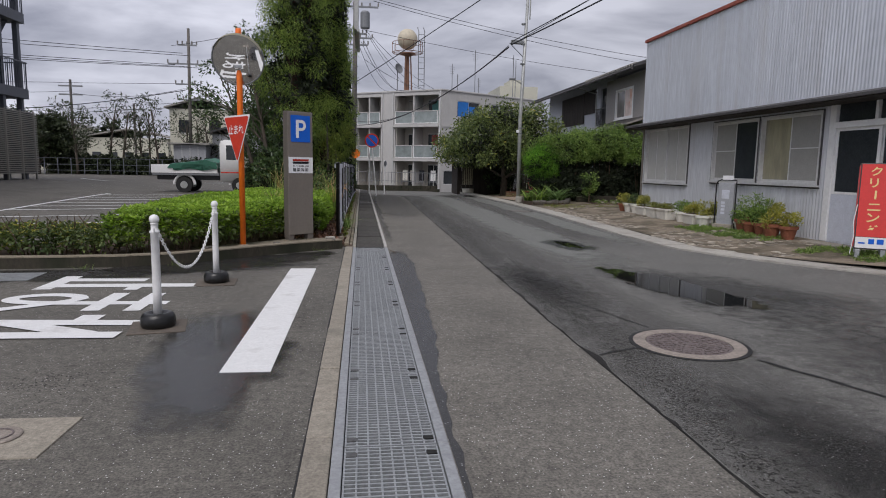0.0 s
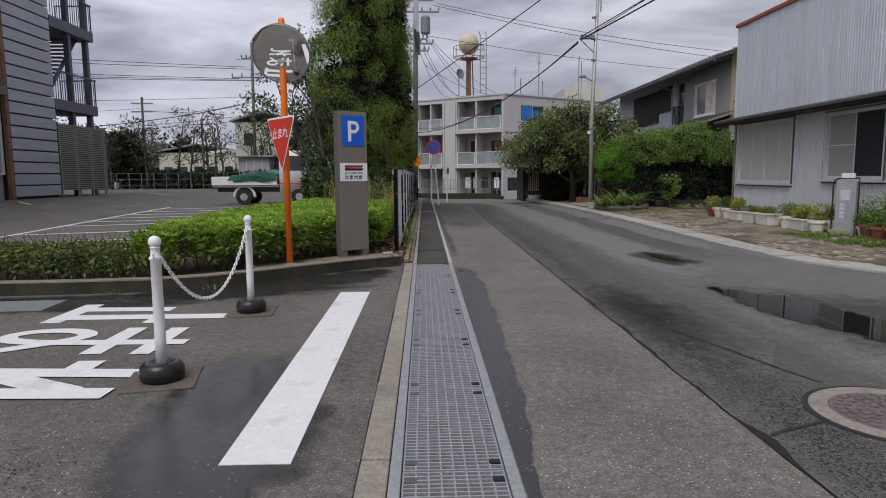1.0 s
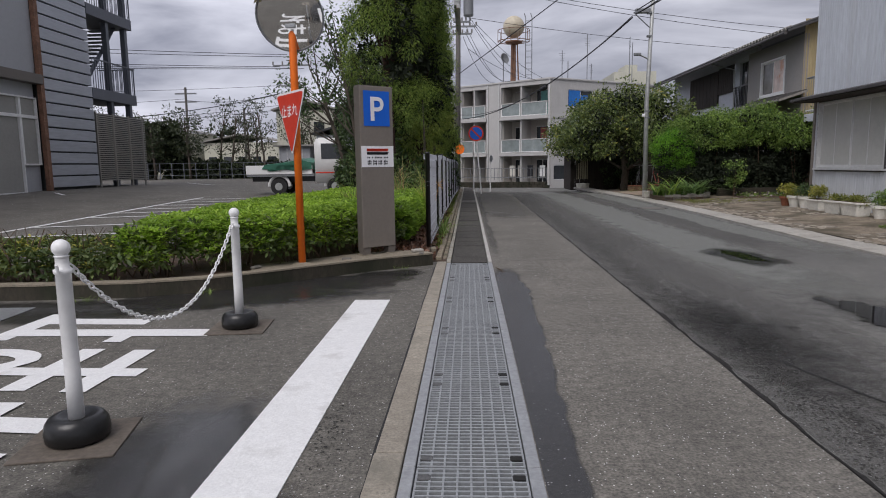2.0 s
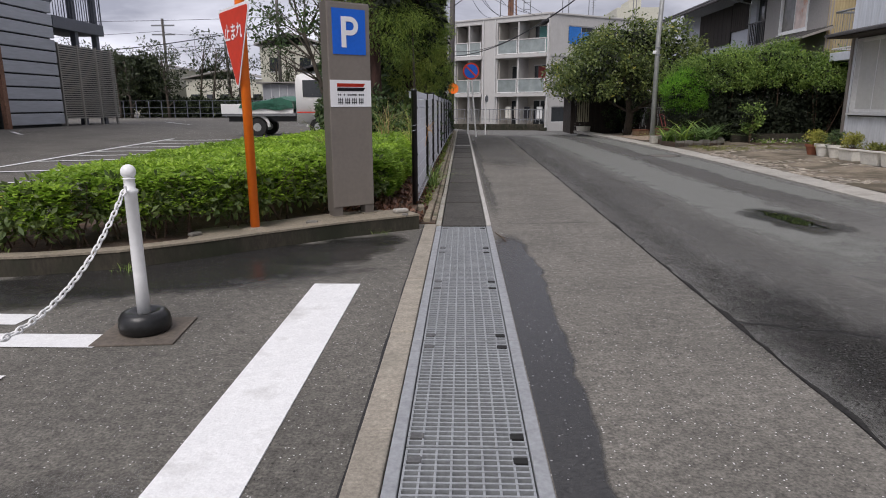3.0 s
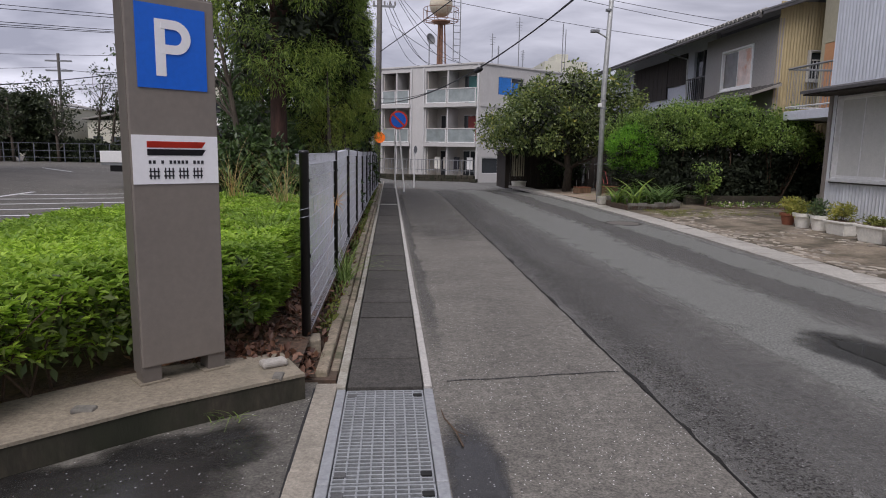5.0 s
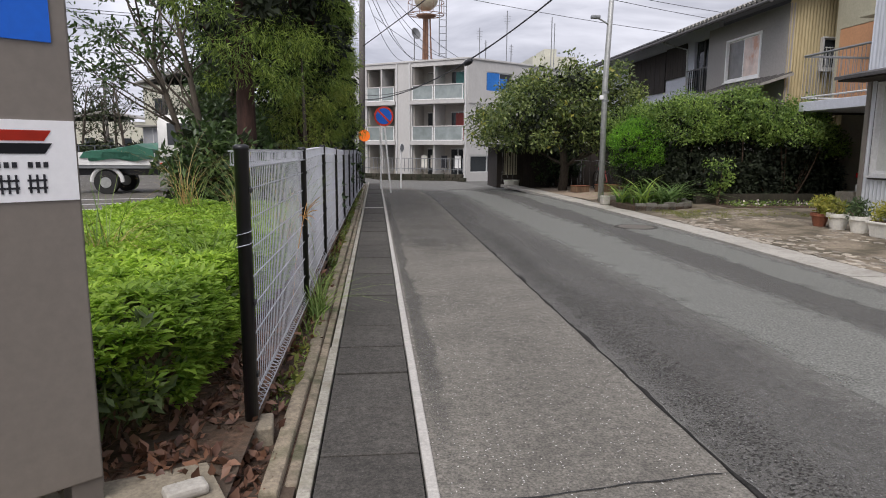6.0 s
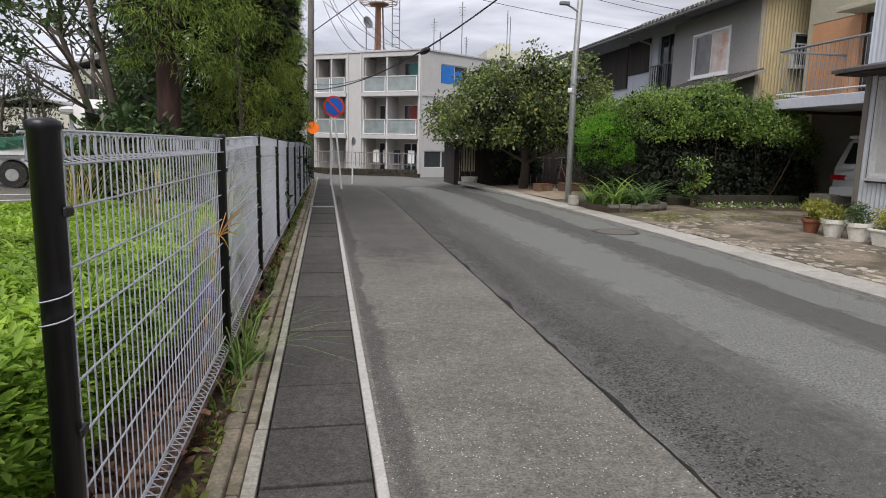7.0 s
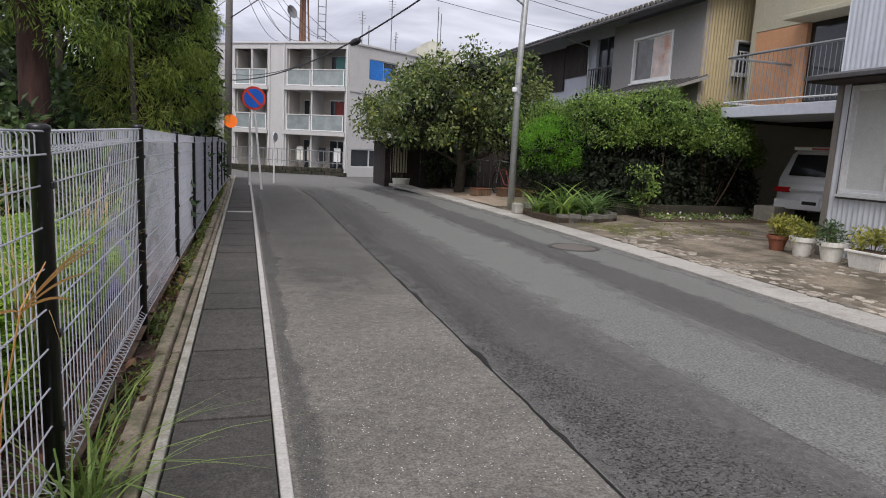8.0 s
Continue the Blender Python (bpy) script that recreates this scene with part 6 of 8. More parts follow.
part("porch_roof", profile_y([(HX - 0.85, 3.0), (HX - 0.85, 3.06), (HX + 0.05, 3.36), (HX + 0.05, 3.28)], 24.1, 27.5), M["roof_pale"], house, "weathered tin porch roof")
for k in range(11):
    part("roof_batten", profile_y([(HX - 0.85, 3.06), (HX - 0.85, 3.09), (HX + 0.04, 3.39), (HX + 0.04, 3.35)], 24.15 + 0.3 * k, 24.21 + 0.3 * k), M["dark_eave"], house)
part("roof", profile_y([(HX - 0.75, 5.13), (HX - 0.75, 5.2), (14.2, 6.5), (17.5, 5.1), (17.5, 5.03), (14.2, 6.4)], 23.95, 38.6), M["roof"], house)
cap = None
for k in range(22):
    if cap is None:
        cap = part("eave_tile", tube([(HX - 0.82, 0, 5.195), (HX - 0.6, 0, 5.28)], 0.066, 8), M["roof_pale"], house, "pale scalloped tile ends along the eave")
        cap.location = (0, 24.06, 0)
    else:
        r = new("eave_tile", cap.data)
        r.parent, r.location = house, (0, 24.06 + 0.235 * k, 0)
row = None
for k in range(62):
    if row is None:
        row = part("tile_roll", tube([(HX - 0.78, 0, 5.21), (14.2, 0, 6.52)], 0.05, 6), M["roof"], house)
        row.location = (0, 24.0, 0)
    else:
        r = new("tile_roll", row.data)
        r.parent, r.location = house, (0, 24.0 + 0.235 * k, 0)
part("roof_gutter", tube([(HX - 0.8, 24, 5.1), (HX - 0.8, 38.6, 5.1)], 0.055, 8), M["dark_eave"], house)
part("downpipe", tube([(HX - 0.75, 30.2, 5.05), (HX + 0.2, 30.28, 4.85), (HX + 0.24, 30.28, 3.0)], 0.035, 8), M["pole_steel"], house)
rail = thing("balcony_railing", "dark metal railing on the grey house", "railing", 0, 0, 0)
for k in range(9):
    part("bar", box(HX + 0.1, HX + 0.13, 28.75 + 0.14 * k, 28.77 + 0.14 * k, 3.3, 4.05), M["black_paint"], rail)
part("top_rail", box(HX + 0.09, HX + 0.14, 28.5, 30.05, 4.05, 4.09), M["black_paint"], rail)
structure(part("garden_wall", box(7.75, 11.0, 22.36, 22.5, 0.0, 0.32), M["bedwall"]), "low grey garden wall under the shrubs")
gw = sash_window("window_6", "small dark window with a metal guard in the tan wall", 0, 0, 0.95, 0, 0.85, ("dark_pane", "dark_pane"), bar=0.04)
gw.matrix_basis = pose(12.9, 24.29, 3.45, 0, 0, 90)
for k in range(9):
    part("guard_bar", box(-0.14, -0.125, 0.03 + 0.11 * k, 0.045 + 0.11 * k, -0.05, 0.55), M["alu"], gw)
part("guard_rail", box(-0.145, -0.12, 0.0, 0.95, 0.54, 0.57), M["alu"], gw)

bh = structure(new("balcony_house"), "house with orange panels over an open carport")
WX = 11.9
part("upper_wall", box(WX, WX + 0.15, 22.15, 23.6, 2.3, 4.35), M["orange_wall"], bh, "orange wall panel")
part("upper_band", box(WX - 0.01, WX + 0.15, 17.0, 23.6, 4.36, 6.2), M["cream"], bh, "cream upper wall")
part("side_wall", box(WX, 18, 23.6, 23.75, 2.3, 6.2), M["cream"], bh)
part("window_wall", box(WX + 0.12, WX + 0.2, 17.0, 22.15, 2.3, 4.36), M["dark_wood"], bh, "dark sliding shutter")
part("window_pane", box(WX + 0.08, WX + 0.1, 19.9, 22.0, 2.5, 4.25), M["dark_pane"], bh)
part("canopy", box(WX - 0.55, WX + 0.05, 17.0, 22.3, 4.36, 4.46, 0.01), M["cream"], bh)
part("carport_back", box(17.0, 17.15, 17.6, 24.3, 0.0, 2.4), M["panel_wall"], bh)
part("carport_side", box(12.4, 17.0, 23.9, 24.05, 0.0, 2.35), M["cream"], bh)
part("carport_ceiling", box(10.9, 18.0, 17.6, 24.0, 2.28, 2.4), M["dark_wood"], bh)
part("roof_top", box(WX - 0.4, 18.5, 17.0, 23.9, 6.2, 6.35), M["roof"], bh)
bal = thing("balcony", "blue grey balcony slab with a pale metal railing", "balcony")
part("slab", box(10.2, WX, 17.7, 22.5, 2.24, 2.46, 0.01), M["pale_stucco"], bal)
part("top_rail", tube([(WX, 22.47, 3.5), (10.23, 22.47, 3.5), (10.23, 17.7, 3.5)], 0.026, 8), M["grey_part"], bal)
part("low_rail", tube([(WX, 22.47, 2.56), (10.23, 22.47, 2.56), (10.23, 17.7, 2.56)], 0.02, 8), M["alu"], bal)
br_ = None
for k in range(52):
    x, y = (10.23, 22.47 - 0.11 * k) if k < 43 else (10.23 + 0.18 * (k - 42), 22.47)
    if br_ is None:
        br_ = part("baluster", tube([(0, 0, 2.5), (0, 0, 3.5)], 0.007, 6), M["grey_part"], bal)
        br_.location = (x, y, 0)
    else:
        o = new("baluster", br_.data)
        o.parent, o.location = bal, (x, y, 0)

# ---- parked white car ----
car = thing("parked_car", "small boxy white car parked under the house", "car", 13.45, 21.55, 0.1, 12)
bm = bmesh.new()
prof = [(-1.85, 0.28), (-1.9, 0.5), (-1.88, 0.85), (-1.8, 0.95), (-1.62, 1.5), (-1.5, 1.56), (0.3, 1.56), (0.9, 1.02), (1.75, 0.88), (1.85, 0.6), (1.82, 0.28)]
a, b = [bm.verts.new((x, -0.82, z)) for x, z in prof], [bm.verts.new((x, 0.82, z)) for x, z in prof]
for k in range(len(prof)):
    bm.faces.new((a[k], a[(k + 1) % len(prof)], b[(k + 1) % len(prof)], b[k]))
bm.faces.new(a)
bm.faces.new(b[::-1])
bmesh.ops.recalc_face_normals(bm, faces=bm.faces)
for v in bm.verts:
    if v.co.z > 1.2:
        v.co.y *= 0.86
bmesh.ops.bevel(bm, geom=bm.edges[:], offset=0.06, segments=3, affect="EDGES")
part("body", bm, M["truck_white"], car, "", True)
bm = bmesh.new()
vs = [bm.verts.new(c) for c in ((-1.80, -0.62, 0.99), (-1.80, 0.62, 0.99), (-1.645, 0.56, 1.44), (-1.645, -0.56, 1.44))]
bm.faces.new(vs)
bmesh.ops.solidify(bm, geom=bm.faces[:], thickness=0.05)
bm.transform(Matrix.Translation((-0.03, 0, 0)))
part("rear_window", bm, M["dark_pane"], car)
part("rear_spoiler", box(-1.78, -1.4, -0.6, 0.6, 1.53, 1.6, 0.02), M["truck_white"], car)
for s in (-1, 1):
    part("tail_lamp", box(-1.93, -1.85, s * 0.66 - 0.17, s * 0.66 + 0.17, 0.63, 0.74, 0.01), M["tail_red"], car)
    part("side_window", box(-1.35, 0.35, s * 0.78 - 0.01, s * 0.78 + 0.01, 1.02, 1.42, 0.005), M["dark_pane"], car)
part("lamp_strip", box(-1.925, -1.86, -0.62, 0.62, 0.66, 0.71, 0.005), M["alu"], car)
part("brake_lamp", box(-1.8, -1.77, -0.2, 0.2, 1.545, 1.575, 0.004), M["tail_red"], car)
part("bumper", box(-1.96, -1.8, -0.8, 0.8, 0.28, 0.48, 0.03), M["truck_white"], car)
part("plate", box(-1.985, -1.955, -0.2, 0.2, 0.36, 0.56), M["sign_white"], car)
part("plate_bar", box(-1.99, -1.984, -0.15, 0.15, 0.4, 0.47), M["sign_black"], car)
for x in (-1.2, 1.2):
    for s in (-1, 1):
        w = part("wheel", tube([(x, s * 0.72 - 0.09, 0.29), (x, s * 0.72 + 0.09, 0.29)], 0.29, 20), M["tyre"], car)
        part("rim", tube([(x, s * 0.72 + s * 0.085, 0.29), (x, s * 0.72 + s * 0.1, 0.29)], 0.18, 16), M["alu"], w)

# ---- garden by the pole ----
rng = random.Random(51)


def shrub(name, label, x, y, z, rx, ry, rz, n, per, size, leaf, seed, base=0.0, flat=0.85, aspect=0.45, droop=0.0, low=-1.0):
    s = thing(name, label, "shrub", x, y, z)
    r2 = random.Random(seed)
    cl, stems = [], bmesh.new()
    while len(cl) < n:
        u, v, w = r2.uniform(-1, 1), r2.uniform(-1, 1), r2.uniform(-1, 1)
        q = u * u + v * v + w * w
        if q > 1 or q < 0.25 or w < low:
            continue
        k = 1 + 0.22 * noise.noise((u * 2 + seed, v * 2, w * 2))
        c = (u * rx * k, v * ry * k, base + rz + w * rz * k, 0.13 + 0.16 * r2.random() * min(rx, 1.2))
        cl.append(c)
        if len(cl) % 12 == 0:
            p, rad = limb((u * rx * 0.2, v * ry * 0.2, 0), c[:3], 0.02, 0.006, r2)
            tube(p, rad, 5, stems)
    tagged(leaf_cloud("foliage", cl, per, size, M[leaf], s, seed, aspect, droop, up=0.5, flat=flat), kind="stuff")
    # Core leaves carry the shrub's inner shade in their colour.
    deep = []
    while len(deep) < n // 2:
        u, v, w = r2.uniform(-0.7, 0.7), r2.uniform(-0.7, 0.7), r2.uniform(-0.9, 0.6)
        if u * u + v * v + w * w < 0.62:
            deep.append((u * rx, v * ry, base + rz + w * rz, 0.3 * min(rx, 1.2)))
    tagged(leaf_cloud("inner_foliage", deep, per // 2, size * 1.5, M["core"], s, seed + 900, 0.6), "inner leaves with shade painted into their dark colour", kind="stuff")
    tagged(part("branchwork", stems, M["twig"], s), kind="stuff")
    return s


for i, (x, y, rx, ry, rz, n, leaf) in enumerate(((7.9, 23.6, 0.95, 0.9, 0.95, 130, "garden"), (9.2, 23.5, 1.05, 1.0, 1.05, 150, "garden"), (10.3, 22.9, 0.95, 0.95, 0.9, 140, "garden"), (8.8, 25.2, 1.3, 0.9, 1.02, 120, "garden"), (11.3, 23.4, 0.8, 0.7, 0.62, 100, "garden"), (7.2, 25.0, 0.8, 0.9, 0.9, 80, "garden"))):
    shrub("garden_shrub", "dense green garden shrub with arching twigs", x, y, 0.05, rx, ry, rz, int(n * 1.3), 74, 0.066, leaf, 200 + i, 0.72, low=-0.12)
# Added near-black leaf masses that paint the dark void under the shrubs.
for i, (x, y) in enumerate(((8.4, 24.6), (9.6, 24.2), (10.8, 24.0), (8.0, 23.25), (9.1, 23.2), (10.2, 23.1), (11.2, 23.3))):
    shrub("garden_shrub", "near-black leaf mass painting the shade void behind the wall", x, y, 0.05, 0.85, 0.6, 0.66, 110, 44, 0.09, "core", 230 + i, 0.0)
shrub("bright_conifer_shrub", "feathery conifer shrub beside the pole, bright over painted shade", 6.92, 23.75, 0.05, 0.74, 0.62, 0.62, 210, 170, 0.07, "bright", 241, 0.78, 0.85, 0.16, -0.6)
# Near-black copy below the conifer, shade put into the leaf colour.
shrub("bright_conifer_shrub", "feathery conifer shrub beside the pole, bright over painted shade", 6.95, 23.75, 0.05, 0.6, 0.5, 0.5, 60, 60, 0.07, "core", 242, 0.2)
shrub("small_shrub", "slender young green shrub in the bed", 8.0, 21.9, 0.05, 0.28, 0.28, 0.45, 24, 34, 0.07, "garden", 243, 0.35)
for i, (x, y, rx, base) in enumerate(((8.35, 24.0, 0.85, 1.62), (9.75, 24.3, 0.8, 1.85), (9.2, 23.1, 0.6, 1.7), (11.2, 23.5, 0.6, 1.35))):
    shrub("garden_shrub", "loose arching sprays above the garden shrubs", x, y, 0.05, rx, 0.6, 0.46, 30, 48, 0.075, "garden", 260 + i, base, low=-0.3)
bed = thing("stone_planter", "low stone edged flower bed beside the pole", "planting bed", 0, 0, 0)
ring = [(5.85, 21.35), (6.5, 21.15), (7.15, 21.4), (7.3, 21.9), (7.6, 22.6), (5.95, 23.3), (5.75, 22.2)]
for a, b in zip(ring[:5], ring[1:6]):
    n = 3
    for k in range(n):
        p, q = Vector(a).lerp(Vector(b), k / n), Vector(a).lerp(Vector(b), (k + 0.94) / n)
        d = (q - p).normalized()
        o = [(p.x, p.y), (q.x, q.y), (q.x - d.y * 0.14, q.y + d.x * 0.14), (p.x - d.y * 0.14, p.y + d.x * 0.14)]
        part("edge_stone", prism(o, 0.0, 0.2 + rng.uniform(-0.03, 0.03)), M["stone"], bed)
part("soil", prism(ring, 0.02, 0.13), M["soil"], bed)
for i, (x, y) in enumerate(((6.15, 21.75), (6.7, 21.65), (6.4, 22.2), (7.0, 22.0), (5.98, 22.4), (6.9, 22.5))):
    g = blades("strap_leaf_plant", [(x + rng.gauss(0, 0.07), y + rng.gauss(0, 0.07), 0.12) for _ in range(34)], M["broad_light"] if i % 2 else M["garden"], None, 300 + i, 0.82, 0.07, 1.7, 7)
    tagged(g, "clump of long strap shaped green leaves", "plant", "strap leaf plants in the bed")
fb2 = thing("flower_edging", "row of small pink and white flowers", "flowers", 0, 0, 0)
fb2["kind"] = "stuff"
cl = [(rng.uniform(8.2, 10.6), rng.uniform(21.5, 22.1), 0.12, 0.08) for _ in range(50)]
leaf_cloud("blooms", cl, 4, 0.045, M["bloom"], fb2, 13, 0.9, up=1.0)
leaf_cloud("foliage", cl, 18, 0.06, M["garden"], fb2, 14, 0.5, up=0.8)
structure(part("flower_bed", box(8.0, 11.0, 21.3, 24.6, 0.0, 0.1), M["soil"]), "dark reddish soil bed under the shrubs")
sp = thing("stone_planter_box", "low grey concrete planter by the carport", "planter", 11.4, 21.9, 0.07, 10)
part("box", box(-0.35, 0.35, -0.25, 0.25, 0, 0.34, 0.02), M["kerb"], sp)
bs = thing("boundary_stone", "small pale boundary stone at the kerb", "stone", 5.78, 23.0, 0.02, 5)
part("body", box(-0.1, 0.1, -0.1, 0.1, 0, 0.22, 0.03), M["concrete"], bs)

pole = thing("steel_pole", "slim grey steel utility pole with a small lamp", "utility pole", 5.93, 23.7, 0.0)
part("shaft", tube([(0, 0, -0.2), (-0.02, 0, 3.0), (0.13, 0, 7.4)], [0.075, 0.068, 0.055], 14), M["pole_steel"], pole, "", True)
part("extension", tube([(0.22, 0, 6.6), (0.24, 0, 8.2)], 0.025, 8), M["pole_steel"], pole)
part("lamp_arm", tube([(0.05, 0, 4.3), (-0.2, -0.1, 4.4), (-0.36, -0.15, 4.45)], 0.02, 6), M["pole_steel"], pole)
part("lamp_head", box(-0.5, -0.28, -0.22, -0.1, 4.42, 4.5, 0.02), M["grey_part"], pole)
part("bracket", tube([(0.1, 0, 5.75), (-0.5, 0, 5.75), (0.1, 0, 5.2)], 0.018, 6), M["grey_part"], pole)
part("cable_box", box(-0.45, 0.0, -0.08, 0.08, 5.72, 5.86, 0.02), M["grey_part"], pole)
for z in (2.5, 2.7, 5.0, 5.7, 6.4):
    part("band", lathe([(0.085, z), (0.085, z + 0.05)], 12), M["grey_part"], pole)
part("small_lamp", box(-0.16, -0.06, -0.06, 0.0, 2.55, 2.65, 0.02), M["sign_white"], pole)

# ---- trees ----
def tree(name, label, x, y, z, trunk_pts, trunk_r, clumps, per, size, leaf, bark, seed, droop=0.0, limbs=14, aspect=0.42, up=0.5, flat=0.9):
    t = thing(name, label, "tree", x, y, z)
    bm = tube(trunk_pts, trunk_r, 12)
    r2 = random.Random(seed)
    for c in r2.sample(clumps, min(limbs, len(clumps))):
        k = min(range(len(trunk_pts)), key=lambda i: abs(trunk_pts[i][2] - max(0.6, c[2] * 0.72)))
        p, rad = limb(trunk_pts[k], c[:3], max(0.02, trunk_r[k] * 0.42), 0.008, r2)
        tube(p, rad, 6, bm, False)
    part("trunk", bm, M[bark], t, "", True)
    tagged(leaf_cloud("crown", clumps, per, size, M[leaf], t, seed, aspect, droop, up, flat), kind="stuff")
    return t


def column(seed, z0, z1, r, n, cr=0.32):
    """Clumps of a tall ragged column."""
    r2, out = random.Random(seed), []
    for k in range(n):
        f = r2.random() ** 0.85
        a = r2.uniform(0, 2 * math.pi)
        rr = r * (0.25 + 0.75 * r2.random() ** 0.5) * (1 - 0.55 * f) * (1 + 0.3 * noise.noise((math.cos(a) * 2 + seed, math.sin(a) * 2, f * 5)))
        out.append((rr * math.cos(a), rr * math.sin(a), z0 + (z1 - z0) * f, cr * r2.uniform(0.6, 1.2)))
    return out


for i, (x, y, h, r, z0) in enumerate(((-1.62, 18.1, 8.6, 1.15, 2.1), (-0.95, 20.6, 8.0, 0.95, 1.6), (-1.75, 22.6, 8.8, 1.25, 1.3), (-0.95, 24.8, 7.6, 0.95, 1.0), (-1.6, 27.3, 8.4, 1.2, 1.0), (-1.0, 29.8, 7.2, 0.85, 0.8))):
    tr = [(0.05 * noise.noise((k, i, 0)), 0.05 * noise.noise((k, i, 4)), h * 0.92 * k / 7) for k in range(8)]
    tree("evergreen_tree", "tall evergreen with reddish trunk and drooping foliage", x, y, bed_z(x, y) - 0.1, tr, [0.17 * (1 - 0.85 * k / 7) for k in range(8)], column(400 + i, z0, h, r, 200, 0.29), 230, 0.085, "conifer", "bark_red", 410 + i, 0.9, 26, 0.15, 0.2)
    # Inner leaves in the near-black colour that paints the tree's inner shade.
    tagged(leaf_cloud("inner_foliage", column(480 + i, z0 + 0.3, h * 0.96, r * 0.6, 90), 60, 0.17, M["core"], bpy.data.objects["evergreen_tree"] if i == 0 else bpy.data.objects["evergreen_tree.%03d" % i], 490 + i, 0.4, 0.5), "inner foliage with shade painted into its dark colour", kind="stuff")
# lighter sprays low on the street side
for i, (x, y, z, n) in enumerate(((-0.85, 18.6, 1.75, 10), (-0.72, 20.4, 2.2, 12), (-0.7, 22.3, 2.0, 12), (-0.66, 24.6, 2.3, 12))):
    r2 = random.Random(650 + i)
    sp_ = thing("young_evergreen", "slender young evergreen with yellowish feathery sprays", "tree", x, y, bed_z(x, y) - 0.05)
    part("trunk", tube([(0, 0, 0), (0.04, 0.02, z * 0.6), (0.0, 0.05, z + 0.9)], [0.05, 0.04, 0.012], 8), M["bark"], sp_, "slim pale grey trunk", True)
    cl = [(r2.gauss(0, 0.2), r2.gauss(0, 0.35), z + r2.gauss(0, 0.42), 0.22) for _ in range(n)]
    tagged(leaf_cloud("crown", cl, 230, 0.085, M["olive"], sp_, 660 + i, 0.13, 0.8, 0.2), kind="stuff")
# dense dark tree behind the hedge
for i, (x, y, h, r) in enumerate(((-2.75, 22.4, 4.3, 0.95), (-3.3, 24.0, 3.4, 0.8))):
    r2 = random.Random(680 + i)
    cl = []
    while len(cl) < 110:
        a, f = r2.uniform(0, 6.3), r2.random()
        rr = r * math.sqrt(r2.random()) * (0.45 + 0.55 * math.sin(math.pi * min(1, 0.25 + f * 0.75)))
        cl.append((rr * math.cos(a), rr * math.sin(a), h * (0.28 + 0.72 * f), 0.26))
    tree("dark_broadleaf_tree", "dense dark broadleaf tree behind the clipped hedge", x, y, bed_z(x, y) - 0.1, [(0, 0, 0), (0.05, 0, h * 0.3), (0, 0.05, h * 0.6), (0.05, 0, h * 0.9)], [0.09, 0.075, 0.05, 0.015], cl, 60, 0.11, "broad", "bark", 684 + i, 0.2, 16)
# lean broadleaf trees behind the hedge
for i, (x, y, lean, h) in enumerate(((-2.35, 19.0, -0.55, 4.4), (-2.9, 20.2, -0.9, 4.0), (-2.1, 20.8, 0.1, 5.6))):
    tr = [(lean * (k / 6) ** 1.3, 0.2 * (k / 6), h * 0.8 * k / 6) for k in range(7)]
    r2 = random.Random(430 + i)
    cl = []
    for k in range(30):
        f = r2.random()
        a, rr = r2.uniform(0, 6.3), 1.25 * math.sqrt(r2.random()) * (0.5 + 0.5 * math.sin(math.pi * min(1, f + 0.15)))
        cl.append((lean * 1.1 + rr * math.cos(a), rr * math.sin(a) + 0.2, h * (0.55 + 0.55 * f), 0.25))
    tree("broadleaf_tree", "slender broadleaf tree with a leaning grey trunk", x, y, bed_z(x, y) - 0.1, tr, [0.085 * (1 - 0.7 * k / 6) for k in range(7)], cl, 40, 0.11, "broad", "bark", 440 + i, 0.2, 20)
for i, (x, y, rx, rz) in enumerate(((-2.0, 17.6, 0.72, 0.75), (-1.2, 17.3, 0.6, 0.55), (-2.1, 19.1, 0.8, 0.95), (-0.75, 19.0, 0.45, 0.65), (-2.2, 20.5, 0.9, 1.1), (-0.75, 22.2, 0.45, 0.8), (-2.4, 23.5, 0.8, 1.1), (-0.7, 25.5, 0.45, 0.8), (-1.9, 26.5, 0.8, 1.1), (-0.65, 28.5, 0.45, 0.7), (-0.8, 31.8, 0.45, 0.55), (-2.95, 20.4, 0.42, 0.72))):
    shrub("undergrowth_shrub", "dark broadleaf undergrowth below the trees", x, y, bed_z(x, y) - 0.05, rx, rx, rz, 60, 40, 0.12, "broad", 460 + i, 0.0)

r2 = random.Random(500)
cl = []
for k in range(330):
    a, f = r2.uniform(0, 6.3), r2.random()
    rr = 2.9 * math.sqrt(r2.random()) * (0.62 + 0.38 * math.sin(math.pi * (0.2 + 0.75 * f))) * (1 + 0.2 * noise.noise((math.cos(a) * 2, math.sin(a) * 2, f * 4)))
    cl.append((rr * math.cos(a) - 0.25, rr * math.sin(a), 1.6 + (2.85 - 0.42 * max(0.0, -rr * math.cos(a) - 0.4)) * f * (1 - 0.06 * rr), 0.36))
tree("persimmon_tree", "broad persimmon tree with a spreading ragged crown", 6.6, 29.3, -0.1, [(0, 0, 0), (0.08, 0.05, 0.9), (-0.05, 0.1, 1.8), (0.1, 0, 2.8), (0.15, 0.1, 4.0)], [0.16, 0.14, 0.12, 0.08, 0.04], cl, 62, 0.12, "persimmon", "bark", 501, 0.35, 40, 0.5)
for i, (x, y, rx, rz) in enumerate(((8.6, 27.5, 1.0, 1.2), (7.4, 32.5, 1.0, 1.0), (9.5, 30.5, 1.2, 1.6))):
    shrub("garden_shrub", "dark shrub behind the persimmon tree", x, y, -0.1, rx, rx, rz, 70, 36, 0.12, "broad", 520 + i, 0.1)

